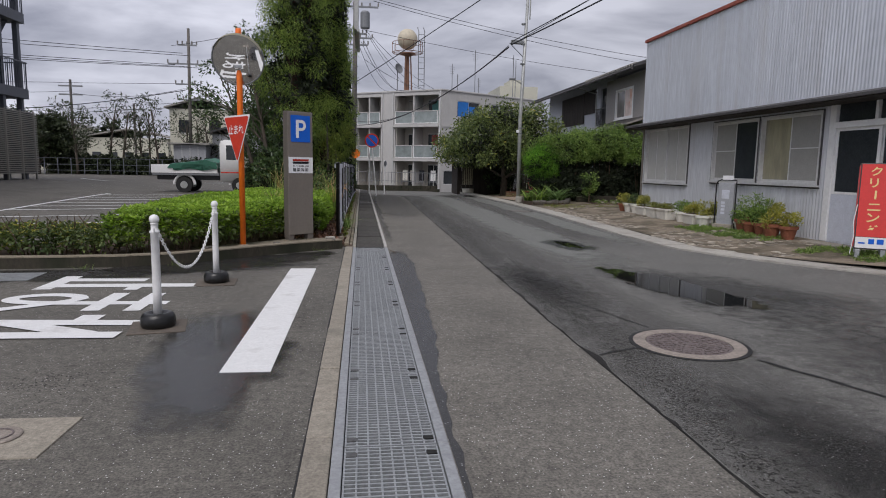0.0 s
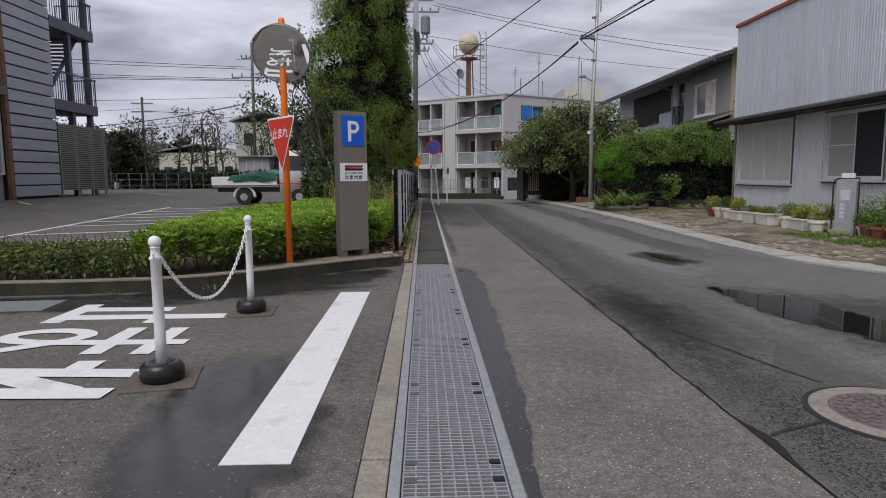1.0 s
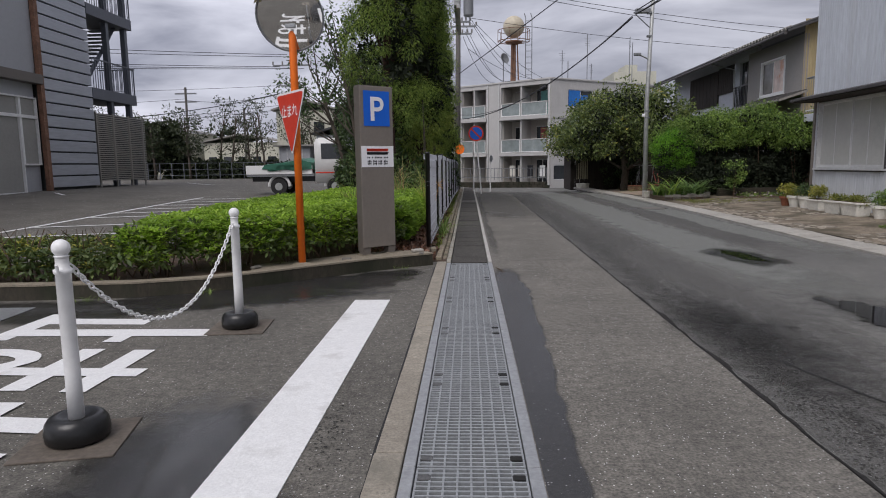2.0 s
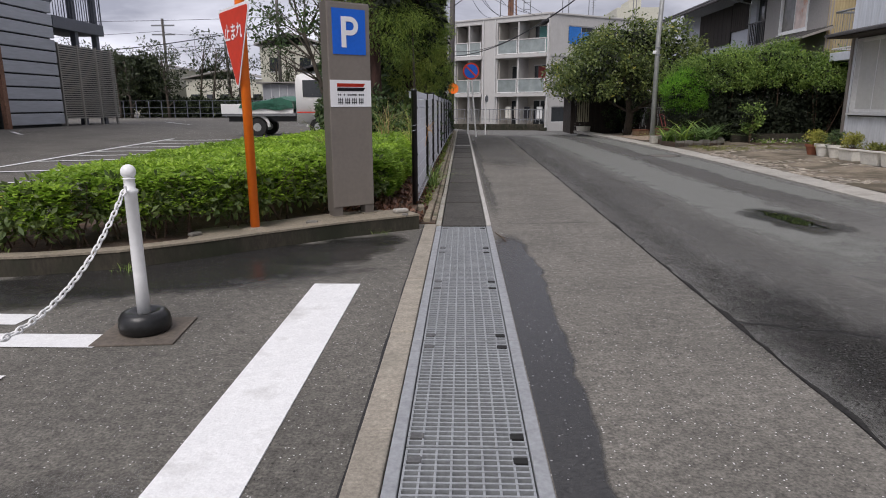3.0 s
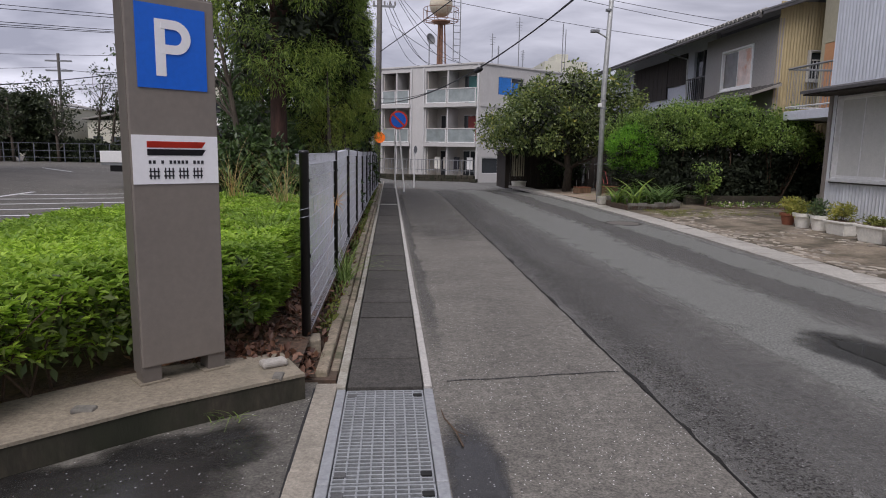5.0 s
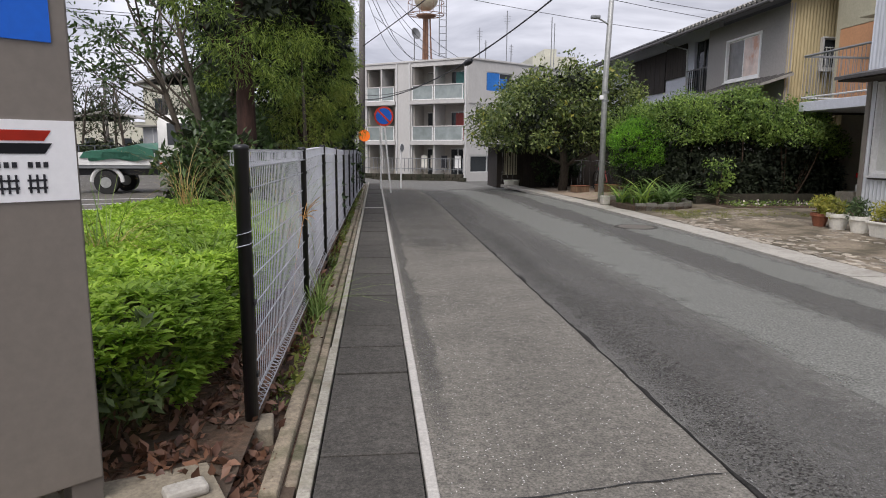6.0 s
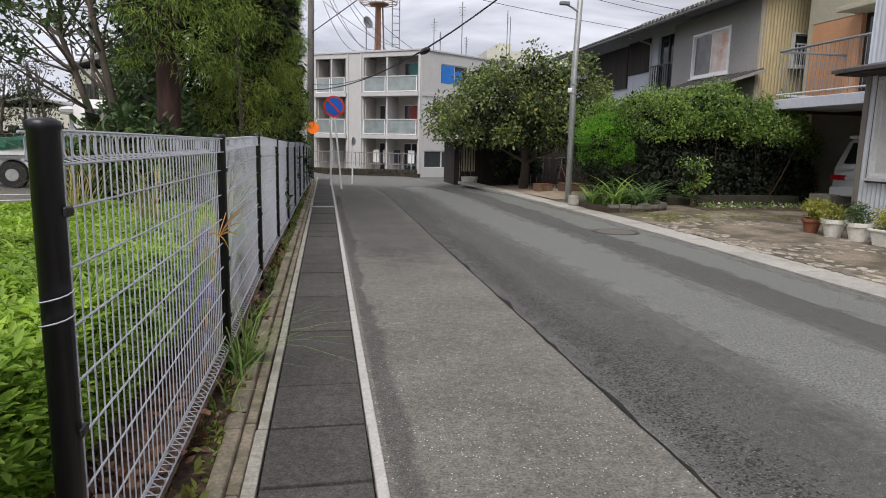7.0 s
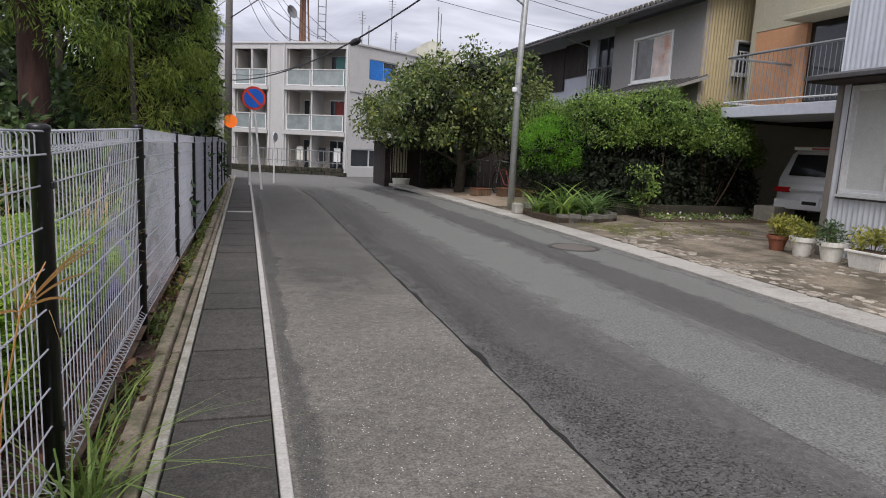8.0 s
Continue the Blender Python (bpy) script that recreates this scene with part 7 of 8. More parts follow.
tagged(leaf_cloud("yellowing_leaves", random.Random(7).sample(cl, 40), 9, 0.14, M["yellow_leaf"], bpy.data.objects["persimmon_tree"], 555, 0.5, 0.3), kind="stuff")
# Near-black inner leaves paint the dark within the persimmon crown.
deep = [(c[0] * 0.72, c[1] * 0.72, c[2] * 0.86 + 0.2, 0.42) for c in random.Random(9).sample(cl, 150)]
tagged(leaf_cloud("inner_foliage", deep, 26, 0.19, M["core"], bpy.data.objects["persimmon_tree"], 556, 0.5, 0.3), "inner leaves with shade painted into their dark colour", kind="stuff")
# Added fence whose near-black boards stand for the deep shade there.
wf = thing("wooden_fence", "dark board fence added to stand for shade behind the persimmon tree", "fence", 5.9, 33.2, gz(6, 33.2))
for k in range(24):
    part("board", box(0.25 * k, 0.25 * k + 0.235, -0.02, 0.02, 0.0, 1.75 + 0.04 * (k % 3), 0.004), M["dark_wood"], wf)
for z in (0.4, 1.4):
    part("rail", box(0.0, 6.0, 0.02, 0.07, z, z + 0.09), M["dark_wood"], wf)
va, fa = [], []
for j, y in enumerate(span(24.3, 31.2, 14)):
    for i in range(9):
        x = right_edge(y) + 0.52 + (2.6 + 0.3 * noise.noise((y, 0, 0))) * i / 8
        va.append((x, y, yard_z(x, y) + 0.012 - (0.026 * (y - 26) if y > 26 else 0)))
for j in range(14):
    for i in range(8):
        q = 9 * j + i
        fa.append((q, q + 1, q + 10, q + 9))
structure(mesh_object("sand_strip", va, fa, M["sand"], shade=True), "beige sandy ground under the tree")
# wooden shed under the tree
shed = thing("wooden_shed", "small dark weathered wooden shed with a lean roof", "shed", 4.95, 32.4, gz(5.0, 32.4))
for k in range(10):
    part("board", box(-0.02 + 0.21 * k, 0.18 + 0.21 * k, 0.0, 0.04, 0.05, 1.62, 0.006), M["dark_wood"], shed)
for k in range(8):
    part("board", box(-0.02, 0.02, 0.05 + 0.25 * k, 0.29 + 0.25 * k, 0.05, 1.62, 0.006), M["dark_wood"], shed)
part("back", box(2.0, 2.06, 0.0, 2.1, 0.05, 2.0), M["dark_wood"], shed)
bm = box(-0.45, 2.4, -0.5, 2.4, 1.64, 1.71)
part("roof", bm, M["roof"], shed)
part("lattice_frame", box(0.25, 0.75, -0.03, 0.0, 0.55, 1.45), M["cream"], shed)
for k in range(5):
    part("lattice_bar", box(0.27 + 0.1 * k, 0.3 + 0.1 * k, -0.05, -0.03, 0.55, 1.45), M["dark_wood"], shed)
tub = thing("white_tub", "white plastic tub in front of the shed", "tub", 5.4, 31.9, gz(5.4, 31.9))
part("tub", lathe([(0.25, 0), (0.3, 0.35), (0.31, 0.36), (0.28, 0.34), (0.24, 0.05)], 20), M["pot_white"], tub)
for i, (x, y) in enumerate(((7.0, 28.6), (7.5, 28.0))):
    bk = thing("bicycle", "old bicycle leaning in the shade of the tree", "bicycle", x, y, 0.03, 70 + 20 * i)
    for wx in (-0.5, 0.5):
        part("wheel", tube([(wx + 0.31 * math.cos(a), 0, 0.32 + 0.31 * math.sin(a)) for a in [2 * math.pi * k / 24 for k in range(25)]], 0.018, 6, None, False), M["tyre"], bk)
    part("frame", tube([(-0.5, 0, 0.32), (-0.15, 0, 0.3), (0.35, 0, 0.75), (-0.2, 0, 0.72), (-0.5, 0, 0.32)], 0.016, 6), M["red_cloth"] if i else M["steel"], bk)
    part("fork", tube([(0.5, 0, 0.32), (0.35, 0, 0.78), (0.3, 0, 0.95)], 0.016, 6), M["steel"], bk)
    part("handlebar", tube([(0.25, -0.25, 0.95), (0.3, 0, 0.98), (0.25, 0.25, 0.95)], 0.012, 6), M["steel"], bk)
    part("saddle", box(-0.32, -0.1, -0.07, 0.07, 0.82, 0.88, 0.02), M["black_rubber"], bk)
for i, (x, y, s) in enumerate(((7.3, 27.0, 0.3), (6.6, 27.4, 0.24), (7.9, 26.6, 0.26))):
    cr = thing("wooden_crate", "old reddish wooden crate on the forecourt", "crate", x, y, 0.04, 15 * i)
    part("body", box(-s, s, -s * 0.7, s * 0.7, 0, s * 0.8, 0.01), M["wood"], cr)
    part("lid", box(-s * 1.05, s * 1.05, -s * 0.75, s * 0.75, s * 0.8, s * 0.86, 0.005), M["terracotta"], cr)

# ---- apartment block at the end of the street ----
AZ = gz(6, 48)
apt = structure(new("apartment_block"), "white three storey apartment block with recessed balconies")
apt.matrix_basis = pose(6.0, 48.0, 0, 0, 0, 145)
ROWS = ((AZ - 0.2, 1.66), (1.90, 4.22), (4.48, 6.60))
STACKS = ((0.25, 4.05, 2.40), (5.37, 7.64, 6.46))
holes = [(a, b, max(z0, AZ + 0.1), z1) for a, b, _ in STACKS for z0, z1 in ROWS]
pierced(0.0, 10.5, AZ - 0.2, 6.9, holes, lambda a, b, c, d: part("wall", box(a, b, -0.2, 0.0, c, d), M["apt"], apt))
part("back_wall", box(0.0, 10.5, -1.55, -1.4, AZ - 0.2, 6.85), M["apt_in"], apt)
part("roof", box(-0.05, 10.55, -7.0, 0.06, 6.88, 7.0, 0.02), M["apt"], apt)
part("end_wall", box(10.35, 10.5, -7.0, -0.2, AZ - 0.2, 6.9), M["apt"], apt)
for a, b, mid in STACKS:
    for i, (z0, z1) in enumerate(ROWS):
        z0 = max(z0, AZ + 0.1)
        part("balcony_floor", box(a - 0.1, b + 0.1, -1.4, 0.16, z0 - 0.24, z0, 0.01), M["apt"], apt)
        part("divider", box(mid - 0.05, mid + 0.05, -1.4, -0.02, z0, z1), M["apt"], apt)
        for s in (a, b):
            part("cheek", box(s - 0.06, s + 0.06, -1.4, -0.2, z0, z1), M["apt_in"], apt)
        for p, q in ((a + 0.04, mid - 0.05), (mid + 0.05, b - 0.04)):
            bay_ = (q - p)
            if i:
                part("balcony_panel", box(p, q, 0.02, 0.05, z0 + 0.08, z0 + 0.9), M["balc_panel"], apt)
                for e in (p, q - 0.05):
                    part("panel_post", box(e, e + 0.05, 0.0, 0.07, z0 + 0.02, z0 + 0.9), M["white_plastic"], apt)
                part("panel_foot", box(p, q, 0.015, 0.06, z0 + 0.03, z0 + 0.08), M["white_plastic"], apt)
                part("balcony_rail", box(p - 0.04, q + 0.04, 0.0, 0.08, z0 + 0.9, z0 + 0.97, 0.01), M["apt"], apt)
            w = part("balcony_door", box(p + 0.25 * bay_, p + 0.75 * bay_, -1.4, -1.36, z0 + 0.05, z0 + 1.85), M["dark_pane"], apt)
            part("door_frame", box(p + 0.25 * bay_ - 0.05, p + 0.75 * bay_ + 0.05, -1.405, -1.37, z0 + 1.85, z0 + 1.92), M["alu"], w)
            part("door_mullion", box(p + 0.49 * bay_, p + 0.52 * bay_, -1.36, -1.33, z0 + 0.05, z0 + 1.85), M["alu"], w)
for nm, s, z, mt in (("curtain", 0.75, 4.6, "green_cloth"), ("curtain", 0.75, 2.0, "red_cloth"), ("curtain", 2.9, 4.6, "curtain")):
    part(nm, box(s, s + 0.75, -1.34, -1.3, z, z + 1.7), M[mt], apt)
for s, z in ((1.3, 1.9), (2.0, 1.9), (3.3, 1.9), (1.6, 4.48), (6.0, 1.9)):
    ac = part("outdoor_unit", box(s, s + 0.7, -0.75, -0.4, z, z + 0.55, 0.02), M["white_plastic"], apt)
    part("fan_grille", tube([(s + 0.28, -0.4, z + 0.28), (s + 0.28, -0.385, z + 0.28)], 0.22, 16), M["grey_part"], ac)
for s in (0.1, 4.2, 5.2):
    part("downpipe", tube([(s, 0.06, AZ), (s, 0.06, 6.85)], 0.05, 8), M["alu"], apt)
side = structure(new("apartment_side"), "white side wing of the apartment block")
side.matrix_basis = pose(6.0, 48.0, 0, 0, 0, 32)
SH = ((1.55, 3.85, 5.05, 6.25), (5.0, 7.0, 5.05, 6.25), (1.4, 3.7, 2.4, 3.7), (0.3, 3.2, AZ + 0.5, 1.0))
pierced(0.05, 11.0, AZ - 0.2, 6.88, SH, lambda a, b, c, d: part("wall", box(a, b, 0.0, 0.2, c, d), M["apt"], side))
part("roof", box(0.0, 11.1, -0.08, 6.0, 6.88, 7.0, 0.02), M["apt"], side)
for a, b, c, d in SH:
    g = part("pane", box(a, b, 0.12, 0.14, c, d), M["dark_pane"], side)
    part("frame", box(a, b, 0.05, 0.12, c, c + 0.06), M["alu"], g)
    part("frame", box(a, b, 0.05, 0.12, d - 0.06, d), M["alu"], g)
    for k in range(3):
        s = a + (b - a) * k / 2
        part("mullion", box(s - 0.03, s + 0.03, 0.05, 0.12, c, d), M["alu"], g)
part("blue_blind", box(1.62, 2.68, 0.03, 0.06, 5.1, 6.2), M["blue_tarp"], side, "bright blue sheet hung in the window")
part("blue_blind", box(2.75, 3.4, 0.06, 0.09, 5.1, 5.9), M["blue_tarp"], side, "bright blue sheet hung in the window")
part("string_course", box(0.05, 11.0, -0.05, 0.0, 4.25, 4.4), M["apt"], side)
lw = structure(new("forecourt_wall"), "low dark stone wall before the apartments")
rng = random.Random(61)
U, V = Vector((math.cos(radians(145)), math.sin(radians(145)))), Vector((-math.sin(radians(145)), math.cos(radians(145))))
for k in range(26):
    for r in range(2):
        p = Vector((6.2, 47.6)) + U * (0.42 * k + 0.2 * r) + V * 1.1
        st = part("stone", box(-0.2, 0.2, -0.15, 0.15, 0, 0.22, 0.03), M["bedwall"], lw)
        st.matrix_basis = pose(p.x, p.y, gz(p.x, p.y) + 0.22 * r - 0.03, 0, 0, 145)
fr = thing("forecourt_railing", "thin grey metal railing above the stone wall", "railing", 6.2, 47.6, 0.0, 145)
for k in range(34):
    part("bar", box(0.3 * k, 0.3 * k + 0.025, 1.08, 1.11, AZ + 0.55, AZ + 1.35), M["grey_part"], fr)
for z in (0.7, 1.35):
    part("rail", box(0.0, 10.0, 1.07, 1.12, AZ + z, AZ + z + 0.04), M["grey_part"], fr)
for i, (s, c) in enumerate(((0.9, "white_plastic"), (1.9, "sign_black"), (2.7, "curtain"), (3.4, "pot_white"))):
    p = Vector((6.0, 48.0)) + U * s + V * -0.5
    ob = thing("laundry", "laundry hanging on a ground floor balcony", "laundry", p.x, p.y, AZ + 0.75, 145)
    part("cloth", box(-0.22, 0.22, -0.015, 0.015, 0.0, 0.8, 0.006), M[c], ob)

wt = thing("water_tower", "round cream water tank on a rusty rooftop mast", "water tower", 3.6, 50.5, 6.9)
part("mast", tube([(0, 0, 0), (0, 0, 2.9)], 0.16, 12), M["rust"], wt)
for a in range(3):
    c, s = math.cos(a * 2.1), math.sin(a * 2.1)
    part("strut", tube([(0.35 * c, 0.35 * s, 0), (0.25 * c, 0.25 * s, 2.9)], 0.05, 6), M["rust"], wt)
part("collar", lathe([(0.2, 2.75), (0.62, 2.9), (0.62, 2.98), (0.2, 3.05)], 20), M["rust"], wt)
b = bmesh.new()
bmesh.ops.create_uvsphere(b, u_segments=28, v_segments=18, radius=0.77, matrix=Matrix.Translation((0, 0, 4.0)))
part("tank", b, M["tank"], wt, "", True)
for z in (3.0, 3.75):
    part("guard_ring", tube([(1.15 * math.cos(a), 1.15 * math.sin(a), z) for a in [2 * math.pi * k / 24 for k in range(25)]], 0.025, 5, None, False), M["rust"], wt)
for k in range(10):
    a = 2 * math.pi * k / 10
    part("guard_post", tube([(1.15 * math.cos(a), 1.15 * math.sin(a), 2.95), (1.15 * math.cos(a), 1.15 * math.sin(a), 3.77)], 0.02, 5), M["rust"], wt)
    part("spoke", tube([(0.5 * math.cos(a), 0.5 * math.sin(a), 2.95), (1.15 * math.cos(a), 1.15 * math.sin(a), 3.0)], 0.02, 5), M["rust"], wt)
for x in (0.85, 1.3):
    part("ladder_rail", tube([(x, -0.1, 0.4), (x, -0.1, 4.6), (x - 0.1, -0.1, 4.9)], 0.03, 6), M["grey_part"], wt)
for k in range(10):
    part("rung", tube([(0.85, -0.1, 0.6 + 0.42 * k), (1.3, -0.1, 0.6 + 0.42 * k)], 0.022, 5), M["grey_part"], wt)
dish = thing("satellite_dish", "grey satellite dish on a roof pole", "antenna", 2.85, 50.5, 6.9)
part("pole", tube([(0, 0, 0), (0, 0, 1.6)], 0.035, 6), M["grey_part"], dish)
d = lathe([(0.001, 0.0), (0.2, 0.05), (0.36, 0.16), (0.38, 0.17), (0.36, 0.13), (0.2, 0.02)], 18)
d.transform(pose(0, -0.1, 1.75, 75, 0, 40))
part("dish", d, M["grey_part"], dish, "", True)
for i, (x, h, y) in enumerate(((8.9, 3.4, 50.5), (7.1, 2.3, 50.5), (9.2, 1.3, 50.5), (12.3, 3.4, 52), (12.5, 3.0, 52), (7.6, 1.6, 51))):
    an = thing("roof_antenna", "thin metal roof antenna with short elements", "antenna", x, y, 6.9, 20 * i)
    part("mast", tube([(0, 0, 0), (0, 0, h)], 0.03, 6), M["grey_part"], an)
    for k in range(4):
        part("element", tube([(-0.25 + 0.03 * k, 0, h * 0.9 - 0.16 * k), (0.25 - 0.03 * k, 0, h * 0.9 - 0.16 * k)], 0.012, 5), M["grey_part"], an)
fb3 = structure(new("far_block"), "pale far building with a flat roof")
part("wall", box(13.0, 16.6, 60, 66, 0, 8.9), M["far_wall"], fb3)
part("roof_room", box(14.0, 15.0, 60.2, 63, 8.9, 9.5), M["far_wall"], fb3)

# ---- poles, wires and signs ----
up_ = thing("utility_pole", "tall concrete utility pole with a transformer", "utility pole", -0.3, 40.0, gz(-0.3, 40))
part("shaft", tube([(-0.1, 0, -0.3), (0.08, 0, 12.5)], [0.17, 0.12], 14), M["pole_dark"], up_, "", True)
tf = part("transformer", lathe([(0.26, 9.75), (0.28, 9.8), (0.28, 10.65), (0.2, 10.75)], 16, None, 0.62, 0.0), M["grey_part"], up_)
for z, w in ((8.75, 0.7), (9.15, 0.95), (9.4, 0.6), (10.95, 1.3), (11.6, 1.0)):
    arm = part("crossarm", box(-w * 0.55 + 0.1, w + 0.1, -0.05, 0.05, z, z + 0.09), M["grey_part"], up_)
    for k in range(5):
        x = -w * 0.5 + 0.1 + 1.5 * w * k / 4
        part("insulator", tube([(x, 0, z + 0.09), (x, 0, z + 0.28)], 0.045, 8), M["pole_concrete"], arm)
os_ = part("orange_sign", tube([(0.05, -0.22, 2.35), (0.05, -0.2, 2.35)], 0.28, 20), M["orange"], up_, "round orange reflector plate")
fp = thing("utility_pole", "distant concrete utility pole with crossarms", "utility pole", -11.2, 45.0, gz(-11, 45))
part("shaft", tube([(0, 0, -0.3), (0.1, 0, 9.6)], [0.13, 0.085], 10), M["pole_dark"], fp, "", True)
for z, w in ((8.5, 0.6), (7.3, 1.25), (6.0, 0.8), (5.0, 0.7)):
    arm = part("crossarm", box(-w, w, -0.05, 0.05, z, z + 0.09), M["grey_part"], fp)
    for k in range(5):
        part("insulator", tube([(-w + w * k / 2, 0, z + 0.09), (-w + w * k / 2, 0, z + 0.3)], 0.05, 6), M["pole_concrete"], arm)
for i, (x, y, h) in enumerate(((-20.6, 50, 6.6), (-17.0, 52, 5.2), (-13.8, 54, 5.0))):
    q = thing("utility_pole", "thin distant utility pole", "utility pole", x, y, gz(x, y))
    part("shaft", tube([(0, 0, -0.3), (0, 0, h)], 0.09, 8), M["pole_dark"], q)
    for z in (h - 0.5, h - 1.1):
        part("crossarm", box(-0.8, 0.8, -0.05, 0.05, z, z + 0.1), M["grey_part"], q)

WIRES = (
    ((5.5, 23.7, 5.8), (11.2, -10, 7.6), 0.25, 0.022), ((5.5, 23.7, 5.7), (11.3, -10, 7.4), 0.35, 0.03), ((5.6, 23.7, 5.75), (11.0, -10, 7.7), 0.15, 0.015),
    ((5.4, 23.7, 5.6), (-0.3, 40, 3.7), 0.75, 0.03), ((5.4, 23.7, 5.65), (-0.3, 40, 3.95), 0.9, 0.018),
    ((-0.3, 40, 6.2), (11, 19.5, 11.4), 0.1, 0.03),
    ((0.5, 40, 9.0), (4.0, 49.5, 7.0), 0.4, 0.018), ((0.2, 40, 8.8), (2.8, 49.8, 6.95), 0.5, 0.018), ((0.8, 40, 8.9), (5.5, 48.5, 7.0), 0.3, 0.018), ((0.3, 40, 7.6), (5.0, 48.5, 6.9), 0.3, 0.018),
    ((0.1, 40, 8.6), (3.4, 49.6, 7.0), 0.9, 0.02), ((0.0, 40, 8.3), (2.2, 50.2, 6.95), 0.7, 0.018), ((0.4, 40, 9.3), (4.8, 49.0, 7.05), 0.6, 0.018), ((-0.1, 40, 7.2), (-6, 46, 5.2), 0.5, 0.018), ((-0.2, 40, 8.0), (-8, 47, 6.0), 0.5, 0.018),
    ((1.0, 40, 11.1), (30, 44, 8.4), 0.6, 0.02), ((0.8, 40, 11.0), (30, 44.4, 7.9), 0.6, 0.02), ((0.3, 40, 9.3), (30, 46, 7.6), 0.5, 0.018),
    ((-0.8, 40, 9.2), (-11.4, 45, 5.3), 0.5, 0.02), ((-0.8, 40, 11.1), (-12.2, 45, 8.8), 0.4, 0.02),
    ((-11.5, 45, 8.35), (-41, 25, 7.2), 0.2, 0.022), ((-11.0, 45, 8.2), (-41, 25.5, 6.9), 0.2, 0.022),
    ((-12.0, 45, 7.6), (-41, 25, 6.3), 0.2, 0.022), ((-11.2, 45, 7.5), (-41, 25.4, 6.05), 0.2, 0.022), ((-10.4, 45, 7.45), (-41, 26, 5.85), 0.2, 0.022),
    ((-12.0, 45, 6.4), (-42, 34, 5.6), 0.4, 0.016), ((-11.4, 45, 6.0), (-42, 38, 5.6), 1.8, 0.035), ((-11.5, 45, 5.2), (-45, 46, 4.2), 0.6, 0.018),
    ((-11.5, 45, 4.9), (-45, 50, 4.0), 0.4, 0.018), ((-20.6, 50, 6.2), (-50, 44, 5.6), 0.5, 0.018), ((-20.6, 50, 6.1), (-11.4, 45, 6.1), 0.4, 0.018),
)
for a, b, drop, r in WIRES:
    w = part("overhead_wire", tube(sag(a, b, drop, 20), 0.75 * r, 5), M["cable"], None)
    tagged(w, "black overhead wire strung between poles", "wire", "overhead wires")
coil = thing("cable_splice", "dark cable splice case hung on the wire", "cable", 3.35, 29.6, 4.17)
d = (Vector((-0.3, 40, 3.7)) - Vector((5.4, 23.7, 5.6))).normalized()
part("case", tube([d * f for f in (-0.26, -0.22, -0.1, 0.1, 0.22, 0.26)], [0.03, 0.075, 0.095, 0.095, 0.075, 0.03], 12), M["cable"], coil, "", True)

nps = thing("no_parking_sign", "round blue and red no parking sign on a white post", "traffic sign", 0.78, 28.9, gz(0.84, 28.9))
part("post", tube([(0, 0, -0.1), (-0.25, 0, 2.72)], 0.03, 10), M["white_plastic"], nps)
part("red_disc", tube([(-0.22, -0.035, 2.43), (-0.22, -0.045, 2.43)], 0.31, 32), M["red_sign"], nps)
part("blue_disc", tube([(-0.22, -0.046, 2.43), (-0.22, -0.05, 2.43)], 0.25, 32), M["sign_blue"], nps)
b = box(-0.26, 0.26, -0.054, -0.05, -0.03, 0.03)
b.transform(pose(-0.22, 0, 2.43, 0, 45, 0))
part("red_slash", b, M["red_sign"], nps)
thin = thing("white_marker_post", "thin white marker post by the street", "post", 0.46, 29.6, gz(0.46, 29.6))
part("post", tube([(0, 0, -0.1), (0, 0, 1.95)], 0.03, 8), M["white_plastic"], thin)
sm = thing("round_grey_sign", "small round grey sign turned aside on a white post", "traffic sign", 1.29, 33.6, gz(1.29, 33.6), 58)
part("post", tube([(0, 0, -0.1), (0, 0, 1.75)], 0.03, 8), M["white_plastic"], sm)
part("disc", tube([(0, -0.04, 1.58), (0, -0.05, 1.58)], 0.15, 24), M["grey_part"], sm)
part("rim", lathe([(0.15, 0.0), (0.165, 0.0), (0.165, 0.014), (0.15, 0.014)], 24, hollow=True), M["sign_white"], sm).matrix_basis = pose(0, -0.038, 1.58, 90)

# ---- building across the car park ----
LX, LZ = -14.2, 0.42
ob_ = structure(new("office_building"), "grey metal clad office building with outdoor stairs")
part("panel_wall", box(LX - 6, LX - 0.12, 8.0, 24.3, 4.3, 12.0), M["panel_wall"], ob_)
part("lower_wall", box(LX - 6, LX - 0.25, 8.0, 24.3, LZ - 0.3, 4.3), M["panel_wall"], ob_)
part("canopy", box(LX - 0.25, LX + 0.12, 8.0, 24.35, 4.0, 4.32, 0.01), M["taupe_dark"], ob_)
part("rust_corner", box(LX - 0.1, LX + 0.05, 24.3, 24.48, LZ - 0.1, 12.0), M["rust"], ob_, "rust streaked corner post")
n = 27
for k in range(n):
    z = LZ + 0.1 + 0.42 * k
    part("cladding_panel", box(LX - 0.08, LX + 0.03, 24.5, 27.3, z, z + 0.37, 0.015), M["cladding"], ob_)
# Dark box behind the cladding paints shade into the panel gaps.
part("tower_core", box(LX - 5, LX - 0.1, 24.5, 27.25, LZ - 0.2, 12.0), M["interior_shade"], ob_)
sash_window("window_7", "tall grey office window", LX - 0.3, 0, 1, 0, 1, ("dark_pane",)).matrix_basis = Matrix.Translation((LX + 0.28 - 0.3, 20.6, 5.4)) @ pose(0, 0, 0, 0, 0, 180) @ Matrix.Translation((0.3, -3.6, 0)) @ Matrix.Diagonal((1, 3.4, 2.6, 1))
lw7 = thing("office_door", "white framed glass entrance of the office", "door")
